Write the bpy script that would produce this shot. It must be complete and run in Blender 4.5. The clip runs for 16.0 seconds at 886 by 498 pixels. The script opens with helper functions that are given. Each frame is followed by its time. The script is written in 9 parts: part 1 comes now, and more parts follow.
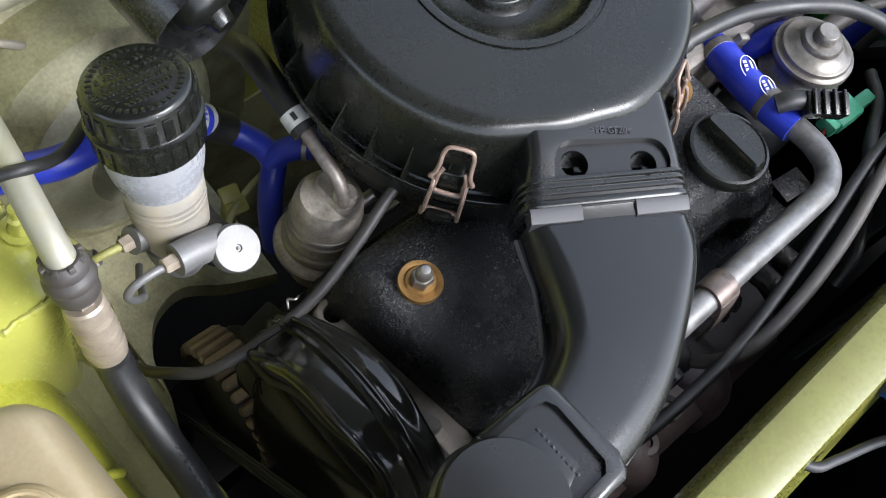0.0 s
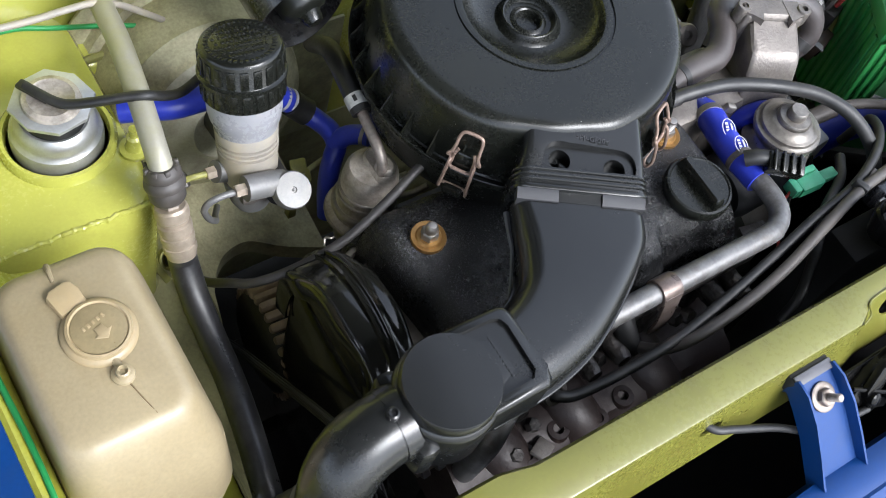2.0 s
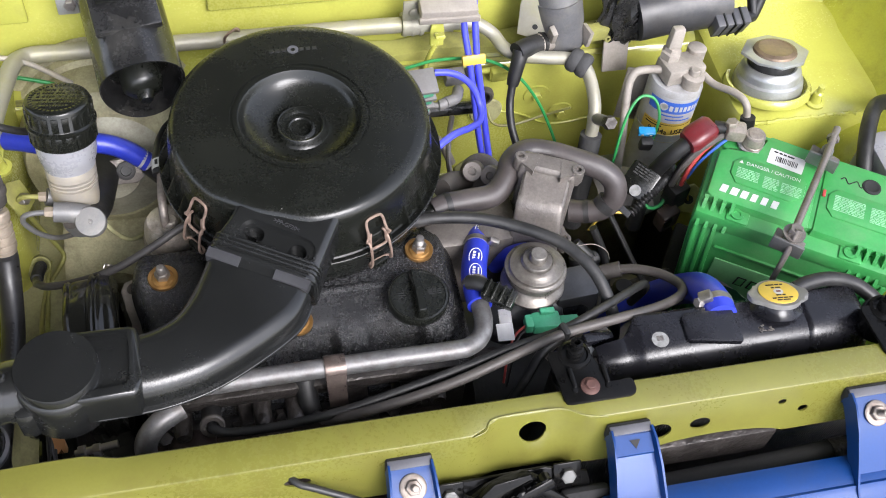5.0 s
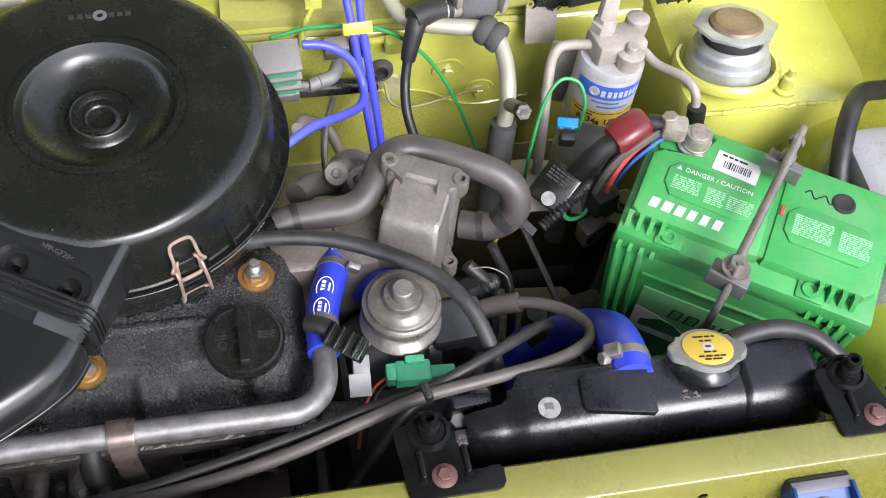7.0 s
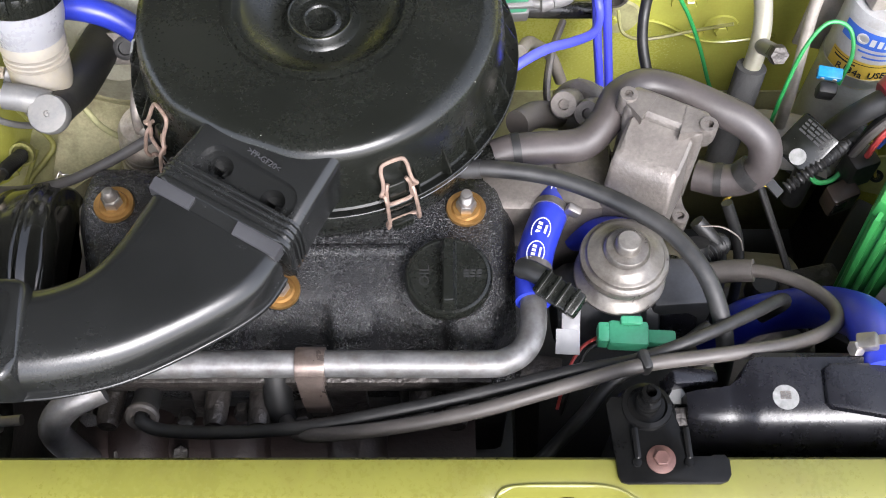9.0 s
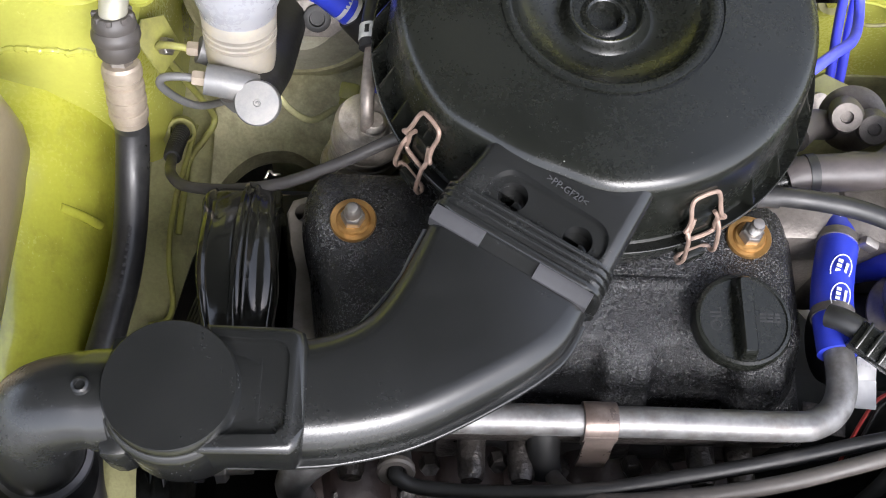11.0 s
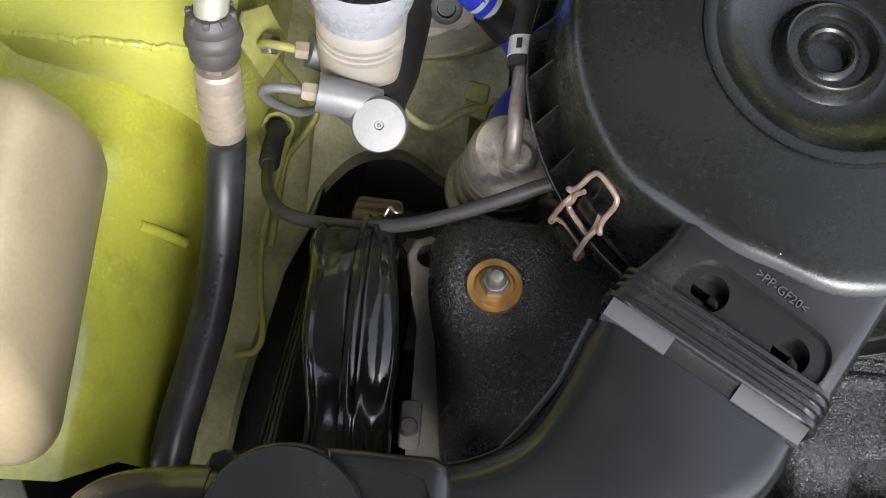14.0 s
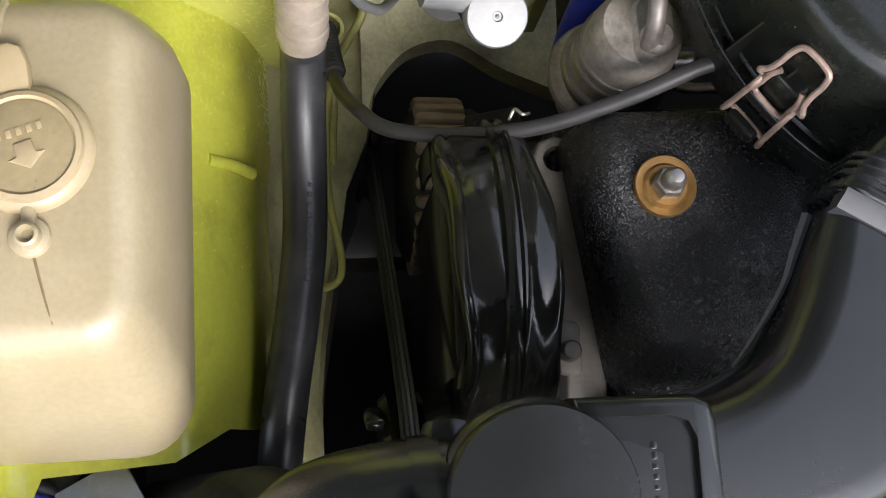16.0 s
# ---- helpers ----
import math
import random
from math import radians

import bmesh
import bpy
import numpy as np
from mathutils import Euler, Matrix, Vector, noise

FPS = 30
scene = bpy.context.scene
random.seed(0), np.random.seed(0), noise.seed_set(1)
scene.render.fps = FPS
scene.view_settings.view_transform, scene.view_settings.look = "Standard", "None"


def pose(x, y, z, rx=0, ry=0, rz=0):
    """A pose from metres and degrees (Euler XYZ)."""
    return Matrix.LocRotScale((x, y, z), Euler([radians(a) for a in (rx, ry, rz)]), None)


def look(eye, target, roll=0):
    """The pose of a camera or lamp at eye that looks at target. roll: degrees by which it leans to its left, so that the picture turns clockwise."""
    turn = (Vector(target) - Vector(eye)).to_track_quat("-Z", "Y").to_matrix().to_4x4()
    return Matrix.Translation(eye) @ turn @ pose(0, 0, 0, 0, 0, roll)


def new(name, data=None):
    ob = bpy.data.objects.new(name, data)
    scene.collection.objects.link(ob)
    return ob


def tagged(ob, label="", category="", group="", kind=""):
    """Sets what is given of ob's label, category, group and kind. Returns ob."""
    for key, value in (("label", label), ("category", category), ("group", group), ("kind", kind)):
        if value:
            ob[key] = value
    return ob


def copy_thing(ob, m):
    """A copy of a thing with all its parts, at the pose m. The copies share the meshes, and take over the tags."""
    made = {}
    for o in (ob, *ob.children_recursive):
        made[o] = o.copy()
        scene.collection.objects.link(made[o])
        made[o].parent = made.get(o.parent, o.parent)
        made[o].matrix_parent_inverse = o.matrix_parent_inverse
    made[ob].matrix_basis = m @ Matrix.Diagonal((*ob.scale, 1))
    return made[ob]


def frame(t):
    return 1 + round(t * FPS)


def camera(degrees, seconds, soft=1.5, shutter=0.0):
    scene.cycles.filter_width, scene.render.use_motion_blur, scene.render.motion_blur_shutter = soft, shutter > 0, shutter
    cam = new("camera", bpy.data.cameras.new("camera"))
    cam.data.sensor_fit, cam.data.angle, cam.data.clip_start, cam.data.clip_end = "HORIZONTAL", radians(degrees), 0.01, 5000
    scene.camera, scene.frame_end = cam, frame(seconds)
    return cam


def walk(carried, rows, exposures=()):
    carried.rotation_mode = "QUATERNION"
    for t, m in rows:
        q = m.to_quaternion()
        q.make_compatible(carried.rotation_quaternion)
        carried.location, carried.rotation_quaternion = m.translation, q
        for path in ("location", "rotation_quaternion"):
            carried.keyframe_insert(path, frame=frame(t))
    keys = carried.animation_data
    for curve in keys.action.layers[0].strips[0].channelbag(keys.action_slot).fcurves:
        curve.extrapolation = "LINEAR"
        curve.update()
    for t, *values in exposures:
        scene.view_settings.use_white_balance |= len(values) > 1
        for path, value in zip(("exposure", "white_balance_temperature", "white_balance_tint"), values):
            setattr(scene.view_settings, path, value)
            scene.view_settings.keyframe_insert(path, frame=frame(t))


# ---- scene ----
# camera
cam = camera(43.8, 16.0, soft=1.0)
ROWS = [
    (0.0, 0.0000, 0.0000, 1.2690, 25.50, -11.20, -42.50),
    (0.5, 0.0103, -0.0574, 1.2945, 26.47, -10.14, -36.62),
    (1.0, -0.0129, -0.1051, 1.3183, 26.68, -9.95, -33.40),
    (1.5, -0.0779, -0.1278, 1.3480, 28.23, -10.85, -32.16),
    (2.0, -0.0765, -0.1493, 1.3789, 29.55, -11.70, -31.90),
    (2.5, -0.0614, -0.1688, 1.4082, 29.91, -11.73, -31.28),
    (3.0, -0.0450, -0.1974, 1.4291, 29.86, -10.49, -29.34),
    (3.5, 0.0656, -0.2819, 1.4731, 31.13, -7.10, -23.12),
    (4.0, 0.2135, -0.3878, 1.5226, 33.01, -4.53, -16.65),
    (4.5, 0.2773, -0.4241, 1.5365, 34.15, -3.90, -13.14),
    (5.0, 0.3118, -0.4380, 1.5387, 34.74, -4.40, -11.59),
    (5.2, 0.3194, -0.4303, 1.5389, 35.00, -5.04, -11.56),
    (7.3, 0.4909, -0.2707, 1.3782, 30.51, -3.58, -9.06),
    (7.5, 0.4883, -0.2599, 1.3668, 29.74, -2.94, -7.40),
    (8.0, 0.4834, -0.2425, 1.3549, 28.97, -1.51, -4.36),
    (8.5, 0.4789, -0.2411, 1.3469, 28.60, -0.61, -2.13),
    (9.0, 0.4532, -0.2436, 1.3357, 27.83, -0.01, -0.05),
    (9.5, 0.4014, -0.2196, 1.3179, 26.53, -0.28, 1.04),
    (10.0, 0.3399, -0.1865, 1.2948, 24.95, -1.50, 0.88),
    (10.2, 0.3248, -0.1675, 1.2948, 24.18, -1.97, 0.67),
    (12.3, 0.2008, -0.1112, 1.2380, 21.38, -3.55, 1.59),
    (12.5, 0.2043, -0.0865, 1.2316, 19.66, -2.83, 1.54),
    (13.0, 0.2011, -0.0637, 1.2228, 18.63, -2.75, 2.47),
    (13.5, 0.1980, -0.0441, 1.2136, 17.84, -2.32, 3.58),
    (14.0, 0.2125, -0.0213, 1.2063, 17.37, -1.60, 4.56),
    (14.5, 0.2187, -0.0023, 1.1957, 16.91, -0.86, 5.32),
    (15.0, 0.1773, 0.0148, 1.1902, 14.54, -1.79, 3.30),
    (15.5, 0.1345, 0.0052, 1.1710, 12.28, -4.40, -0.15),
    (16.0, 0.0945, 0.0086, 1.1427, 11.64, -6.09, -3.37),
]
EXPOSURE = 1.52
SHIFTS = [(0.0, 0.60), (0.5, 0.52), (1.0, 0.60), (2.0, 0.48), (3.5, 0.45), (5.0, 0.40), (7.5, 0.64), (9.0, 0.84), (10.0, 0.88), (12.5, 0.58), (13.5, 0.66), (15.0, 0.62), (16.0, 0.64)]
walk(cam, [(t, pose(x, y, z, rx, ry, rz)) for t, x, y, z, rx, ry, rz in ROWS], exposures=[(t, EXPOSURE + e, 6150 if t < 4 else 6400, 10 if t < 4 else 14 if t < 11 else 13) for t, e in SHIFTS])

# light: an overcast sky in front of an open workshop
world = bpy.data.worlds.new("sky")
scene.world = world
world.use_nodes = True
wn = world.node_tree.nodes
sky = wn.new("ShaderNodeTexSky")
sky.sky_type = 'NISHITA'
sky.sun_disc = False
sky.sun_elevation = radians(48)
sky.sun_rotation = radians(160)
sky.air_density, sky.dust_density, sky.ozone_density = 0.9, 2.0, 0.8
wn["Background"].inputs["Strength"].default_value = 0.145
grey = wn.new("ShaderNodeHueSaturation")
grey.inputs["Saturation"].default_value = 0.45
world.node_tree.links.new(sky.outputs[0], grey.inputs["Color"])
world.node_tree.links.new(grey.outputs[0], wn["Background"].inputs["Color"])
sun_data = bpy.data.lights.new("sun", 'SUN')
sun_data.energy, sun_data.angle, sun_data.color = 1.15, radians(30), (0.98, 0.99, 1.0)
sun = new("sun", sun_data)
sun.matrix_basis = look((1.25, -2.1, 3.0), (0.45, 0.1, 0.7))


# materials
def link(nt, a, b):
    nt.links.new(a, b)


def pbr(name, base, rough=0.5, metal=0.0, var=0.25, scale=30.0, fine=400.0, bump=0.0, bscale=500.0, dirt=None, dirt_amt=0.0, dirt_scale=14.0, coat=0.0, spec=0.5, sss=0.0, rvar=0.12, bdist=0.001, specks=0.0):
    m = bpy.data.materials.new(name)
    m.use_nodes = True
    nt = m.node_tree
    n = nt.nodes
    bs = n["Principled BSDF"]
    tc = n.new("ShaderNodeTexCoord")
    big = n.new("ShaderNodeTexNoise")
    big.inputs["Scale"].default_value, big.inputs["Detail"].default_value = scale, 5
    small = n.new("ShaderNodeTexNoise")
    small.inputs["Scale"].default_value, small.inputs["Detail"].default_value = fine, 3
    link(nt, tc.outputs["Object"], big.inputs["Vector"])
    link(nt, tc.outputs["Object"], small.inputs["Vector"])
    mixn = n.new("ShaderNodeMath")
    mixn.operation = 'MULTIPLY_ADD'
    link(nt, big.outputs["Fac"], mixn.inputs[0])
    mixn.inputs[1].default_value = 0.65
    sm = n.new("ShaderNodeMath")
    sm.operation = 'MULTIPLY'
    link(nt, small.outputs["Fac"], sm.inputs[0])
    sm.inputs[1].default_value = 0.35
    link(nt, sm.outputs[0], mixn.inputs[2])
    ramp = n.new("ShaderNodeMapRange")
    ramp.inputs["From Min"].default_value, ramp.inputs["From Max"].default_value = 0.3, 0.7
    ramp.inputs["To Min"].default_value, ramp.inputs["To Max"].default_value = 1 - var, 1 + var
    link(nt, mixn.outputs[0], ramp.inputs["Value"])
    mul = n.new("ShaderNodeVectorMath")
    mul.operation = 'SCALE'
    mul.inputs[0].default_value = base
    link(nt, ramp.outputs[0], mul.inputs["Scale"])
    col = mul.outputs["Vector"]
    if dirt:
        dn = n.new("ShaderNodeTexNoise")
        dn.inputs["Scale"].default_value, dn.inputs["Detail"].default_value, dn.inputs["Roughness"].default_value = dirt_scale, 8, 0.7
        link(nt, tc.outputs["Object"], dn.inputs["Vector"])
        dr = n.new("ShaderNodeMapRange")
        dr.inputs["From Min"].default_value, dr.inputs["From Max"].default_value = 0.47, 0.72
        dr.inputs["To Min"].default_value, dr.inputs["To Max"].default_value = 0.0, dirt_amt
        link(nt, dn.outputs["Fac"], dr.inputs["Value"])
        mx = n.new("ShaderNodeMix")
        mx.data_type = 'RGBA'
        link(nt, dr.outputs[0], mx.inputs["Factor"])
        link(nt, col, mx.inputs["A"])
        mx.inputs["B"].default_value = (*dirt, 1)
        col = mx.outputs["Result"]
    if specks:
        vo = n.new("ShaderNodeTexVoronoi")
        vo.inputs["Scale"].default_value = 150
        link(nt, tc.outputs["Object"], vo.inputs["Vector"])
        lt = n.new("ShaderNodeMath")
        lt.operation = 'LESS_THAN'
        link(nt, vo.outputs["Distance"], lt.inputs[0])
        pick = n.new("ShaderNodeMapRange")
        sep = n.new("ShaderNodeSeparateColor")
        link(nt, vo.outputs["Color"], sep.inputs[0])
        pick.inputs["From Min"].default_value, pick.inputs["From Max"].default_value = 0.55, 1.0
        pick.inputs["To Min"].default_value, pick.inputs["To Max"].default_value = 0.0, specks
        link(nt, sep.outputs[0], pick.inputs["Value"])
        link(nt, pick.outputs[0], lt.inputs[1])
        ms_ = n.new("ShaderNodeMix")
        ms_.data_type = 'RGBA'
        link(nt, lt.outputs[0], ms_.inputs["Factor"])
        link(nt, col, ms_.inputs["A"])
        ms_.inputs["B"].default_value = (0.32, 0.31, 0.28, 1)
        col = ms_.outputs["Result"]
    link(nt, col, bs.inputs["Base Color"])
    rr = n.new("ShaderNodeMapRange")
    rr.inputs["From Min"].default_value, rr.inputs["From Max"].default_value = 0.3, 0.7
    rr.inputs["To Min"].default_value, rr.inputs["To Max"].default_value = max(0.03, rough - rvar), min(1, rough + rvar)
    link(nt, mixn.outputs[0], rr.inputs["Value"])
    link(nt, rr.outputs[0], bs.inputs["Roughness"])
    bs.inputs["Metallic"].default_value = metal
    bs.inputs["Specular IOR Level"].default_value = spec
    bs.inputs["Coat Weight"].default_value = coat
    bs.inputs["Coat Roughness"].default_value = 0.08
    if sss:
        bs.inputs["Subsurface Weight"].default_value = sss
        bs.inputs["Subsurface Radius"].default_value = (0.01, 0.007, 0.004)
    if bump:
        bn = n.new("ShaderNodeTexNoise")
        bn.inputs["Scale"].default_value, bn.inputs["Detail"].default_value = bscale, 4
        link(nt, tc.outputs["Object"], bn.inputs["Vector"])
        bp = n.new("ShaderNodeBump")
        bp.inputs["Strength"].default_value, bp.inputs["Distance"].default_value = bump, bdist
        link(nt, bn.outputs["Fac"], bp.inputs["Height"])
        link(nt, bp.outputs[0], bs.inputs["Normal"])
    return m


LIME = pbr("lime_paint", (0.425, 0.430, 0.084), 0.22, var=0.10, scale=6, dirt=(0.20, 0.165, 0.035), dirt_amt=0.32, dirt_scale=9, coat=0.6, bump=0.16, bscale=28, bdist=0.005)
LIME_DIRTY = pbr("lime_paint_grimy", (0.29, 0.285, 0.075), 0.5, var=0.2, scale=9, dirt=(0.10, 0.085, 0.05), dirt_amt=0.85, dirt_scale=11, bump=0.15, bscale=30, bdist=0.004)
# Darker lime, about a third of the body paint's base, for the radiator support.
LIME_DARK = pbr("lime_paint_dark", (0.144, 0.141, 0.026), 0.30, var=0.10, scale=8, dirt=(0.10, 0.08, 0.02), dirt_amt=0.45, dirt_scale=22, coat=0.25, bump=0.08, bscale=25, bdist=0.003)
BLACK = pbr("black_plastic", (0.0078, 0.0085, 0.0068), 0.27, var=0.3, scale=18, bump=0.05, bscale=1500, dirt=(0.026, 0.026, 0.020), dirt_amt=0.12, dirt_scale=16, rvar=0.10, specks=0.055, spec=0.45)
BLACK_DUCT = pbr("black_duct_plastic", (0.0098, 0.0102, 0.0100), 0.24, var=0.3, scale=24, bump=0.05, bscale=1500, dirt=(0.035, 0.035, 0.034), dirt_amt=0.08, dirt_scale=30, rvar=0.06, specks=0.045)
GREY_PLAIN = pbr("plain_grey_plastic", (0.080, 0.080, 0.090), 0.5, var=0.2)


def wrinkle_paint(name):
    """Black wrinkle paint: small ridges coloured lighter than the dark pits, stronger in dusty patches."""
    m = pbr(name, (0.0075, 0.0075, 0.0080), 0.26, var=0.4, scale=22, rvar=0.12, spec=0.6)
    nt = m.node_tree
    n = nt.nodes
    bs = n["Principled BSDF"]
    old = bs.inputs["Base Color"].links[0].from_socket
    tc = n.new("ShaderNodeTexCoord")
    cells = n.new("ShaderNodeTexNoise")
    cells.inputs["Scale"].default_value, cells.inputs["Detail"].default_value, cells.inputs["Distortion"].default_value = 980, 1.6, 0.5
    link(nt, tc.outputs["Object"], cells.inputs["Vector"])
    broad = n.new("ShaderNodeTexNoise")
    broad.inputs["Scale"].default_value, broad.inputs["Detail"].default_value = 34, 5
    link(nt, tc.outputs["Object"], broad.inputs["Vector"])
    ridge = n.new("ShaderNodeMapRange")
    ridge.inputs["From Min"].default_value, ridge.inputs["From Max"].default_value = 0.53, 0.68
    link(nt, cells.outputs["Fac"], ridge.inputs["Value"])
    dust = n.new("ShaderNodeMapRange")
    dust.inputs["From Min"].default_value, dust.inputs["From Max"].default_value = 0.35, 0.70
    dust.inputs["To Min"].default_value, dust.inputs["To Max"].default_value = 0.15, 1.0
    link(nt, broad.outputs["Fac"], dust.inputs["Value"])
    both = n.new("ShaderNodeMath")
    both.operation = 'MULTIPLY'
    link(nt, ridge.outputs[0], both.inputs[0])
    link(nt, dust.outputs[0], both.inputs[1])
    mx = n.new("ShaderNodeMix")
    mx.data_type = 'RGBA'
    link(nt, both.outputs[0], mx.inputs["Factor"])
    link(nt, old, mx.inputs["A"])
    mx.inputs["B"].default_value = (0.102, 0.102, 0.106, 1)
    link(nt, mx.outputs["Result"], bs.inputs["Base Color"])
    bp = n.new("ShaderNodeBump")
    bp.inputs["Strength"].default_value, bp.inputs["Distance"].default_value = 1.0, 0.0014
    link(nt, cells.outputs["Fac"], bp.inputs["Height"])
    link(nt, bp.outputs[0], bs.inputs["Normal"])
    return m


CRACKLE = wrinkle_paint("crackle_black")
GLOSS = pbr("oily_black_metal", (0.011, 0.011, 0.009), 0.16, var=0.4, scale=25, bump=0.14, bscale=60, bdist=0.003, rvar=0.08)
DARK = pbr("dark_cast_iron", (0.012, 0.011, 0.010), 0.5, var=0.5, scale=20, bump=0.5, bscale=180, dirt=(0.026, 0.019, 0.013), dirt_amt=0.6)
RUBBER = pbr("black_rubber", (0.010, 0.010, 0.010), 0.5, var=0.3, scale=40, dirt=(0.07, 0.065, 0.06), dirt_amt=0.35, dirt_scale=35)
HOSE_DUSK = pbr("faded_breather_rubber", (0.050, 0.042, 0.040), 0.48, var=0.3, scale=40, dirt=(0.022, 0.019, 0.020), dirt_amt=0.6, dirt_scale=26, bump=0.1, bscale=200)
RUBBER_GREY = pbr("dusty_grey_rubber", (0.068, 0.060, 0.054), 0.52, var=0.25, scale=40, dirt=(0.03, 0.03, 0.03), dirt_amt=0.5, dirt_scale=30)
CABLE_GREY = pbr("dark_cable_rubber", (0.032, 0.030, 0.029), 0.45, var=0.25, scale=40, dirt=(0.06, 0.055, 0.05), dirt_amt=0.5, dirt_scale=30)
TANCAP = pbr("stained_plated_cap", (0.20, 0.145, 0.10), 0.45, metal=0.5, var=0.3, scale=50, dirt=(0.10, 0.065, 0.04), dirt_amt=0.7, dirt_scale=40)
FOAM = pbr("grey_foam_sleeve", (0.05, 0.05, 0.05), 0.85, var=0.2, bump=0.5, bscale=500)
BLUE = pbr("blue_silicone", (0.025, 0.042, 0.42), 0.35, var=0.12, scale=50, rvar=0.05)
BLUE_TUBE = pbr("blue_vacuum_tube", (0.06, 0.07, 0.62), 0.38, var=0.08)
BLUE_PAINT = pbr("blue_metallic_paint", (0.0025, 0.032, 0.140), 0.40, metal=0.12, var=0.14, scale=12, coat=0.08, spec=0.3, dirt=(0.015, 0.035, 0.10), dirt_amt=0.4, dirt_scale=30)
WHITE = pbr("white_print", (0.48, 0.48, 0.48), 0.5, var=0.12, scale=60, dirt=(0.35, 0.34, 0.3), dirt_amt=0.4, dirt_scale=50)
WHITE_PL = pbr("milky_plastic", (0.275, 0.275, 0.290), 0.30, var=0.06, scale=30, sss=0.1, dirt=(0.33, 0.30, 0.24), dirt_amt=0.4)
CREAM_NECK = pbr("cream_sleeve", (0.30, 0.275, 0.235), 0.45, var=0.1, scale=40, dirt=(0.4, 0.33, 0.2), dirt_amt=0.6, dirt_scale=40)
CREAM = pbr("aged_cream_plastic", (0.268, 0.218, 0.130), 0.34, var=0.20, scale=10, rvar=0.03, sss=0.05, dirt=(0.20, 0.150, 0.070), dirt_amt=0.5, dirt_scale=9, bump=0.02, bscale=30, bdist=0.004)
CREAM_CAP = pbr("aged_tan_cap", (0.29, 0.225, 0.125), 0.45, var=0.12, dirt=(0.35, 0.25, 0.12), dirt_amt=0.6, dirt_scale=40)
CAST = pbr("cast_aluminium", (0.170, 0.152, 0.136), 0.44, metal=0.45, var=0.30, scale=35, bump=0.35, bscale=500, dirt=(0.075, 0.066, 0.058), dirt_amt=0.75, dirt_scale=26)
AC_PIPE = pbr("oversprayed_pipe", (0.32, 0.305, 0.245), 0.48, metal=0.3, var=0.12, scale=40, dirt=(0.30, 0.29, 0.10), dirt_amt=0.5, dirt_scale=18)
ALU = pbr("bright_aluminium", (0.175, 0.174, 0.172), 0.5, metal=0.35, var=0.12, scale=40, dirt=(0.32, 0.30, 0.26), dirt_amt=0.6, dirt_scale=25)
PIPE = pbr("brushed_steel_pipe", (0.170, 0.167, 0.166), 0.50, metal=0.6, var=0.35, scale=90, dirt=(0.085, 0.072, 0.055), dirt_amt=0.7, dirt_scale=70, bump=0.1, bscale=300)
DARK_CAST = pbr("grimy_cast_alloy", (0.050, 0.044, 0.040), 0.38, metal=0.35, var=0.45, scale=45, bump=0.7, bscale=170, bdist=0.003, dirt=(0.012, 0.010, 0.008), dirt_amt=0.9, dirt_scale=30)
STEEL = pbr("steel", (0.37, 0.345, 0.32), 0.42, metal=0.9, var=0.25, scale=60, dirt=(0.2, 0.17, 0.13), dirt_amt=0.5, dirt_scale=60)
PUMP = pbr("dull_plated_steel", (0.46, 0.415, 0.36), 0.40, metal=0.55, var=0.35, scale=70, dirt=(0.10, 0.085, 0.06), dirt_amt=0.8, dirt_scale=55, bump=0.15, bscale=300)
EGR = pbr("dull_grey_plating", (0.195, 0.180, 0.160), 0.36, metal=0.6, var=0.35, scale=60, dirt=(0.075, 0.062, 0.05), dirt_amt=0.7, dirt_scale=48, bump=0.12, bscale=260)
RUST_STEEL = pbr("weathered_steel", (0.24, 0.21, 0.185), 0.5, metal=0.6, var=0.35, scale=120, dirt=(0.13, 0.075, 0.045), dirt_amt=0.6, dirt_scale=110)
ZINC = pbr("zinc_plate", (0.45, 0.46, 0.46), 0.4, metal=0.7, var=0.15, scale=45, dirt=(0.25, 0.22, 0.16), dirt_amt=0.5, dirt_scale=30)
GOLD = pbr("passivated_washer", (0.36, 0.20, 0.065), 0.38, metal=0.75, var=0.2, scale=120, dirt=(0.15, 0.09, 0.04), dirt_amt=0.5, dirt_scale=80)
RUST = pbr("rusted_steel", (0.082, 0.038, 0.031), 0.6, metal=0.3, var=0.4, scale=90, dirt=(0.12, 0.075, 0.058), dirt_amt=0.6, dirt_scale=110)
WIRE_RUST = pbr("rusty_spring_wire", (0.245, 0.172, 0.136), 0.5, metal=0.4, var=0.35, scale=150)
MANIFOLD = pbr("heat_tinted_cast_iron", (0.019, 0.012, 0.0105), 0.5, metal=0.2, var=0.35, scale=30, bump=0.4, bscale=250, dirt=(0.024, 0.015, 0.012), dirt_amt=0.6)
BRASS = pbr("crimped_brass_fitting", (0.42, 0.355, 0.28), 0.45, metal=0.5, var=0.2, scale=70, dirt=(0.35, 0.28, 0.22), dirt_amt=0.6, dirt_scale=60)
BAT_GREEN = pbr("green_battery_plastic", (0.034, 0.245, 0.060), 0.40, var=0.16, scale=30, dirt=(0.13, 0.26, 0.12), dirt_amt=0.6, bump=0.12, bscale=160, bdist=0.001)
GREEN_CON = pbr("green_connector_plastic", (0.07, 0.38, 0.21), 0.35, var=0.15, scale=70)
GREEN_WIRE = pbr("green_wire", (0.02, 0.23, 0.06), 0.4, var=0.1)
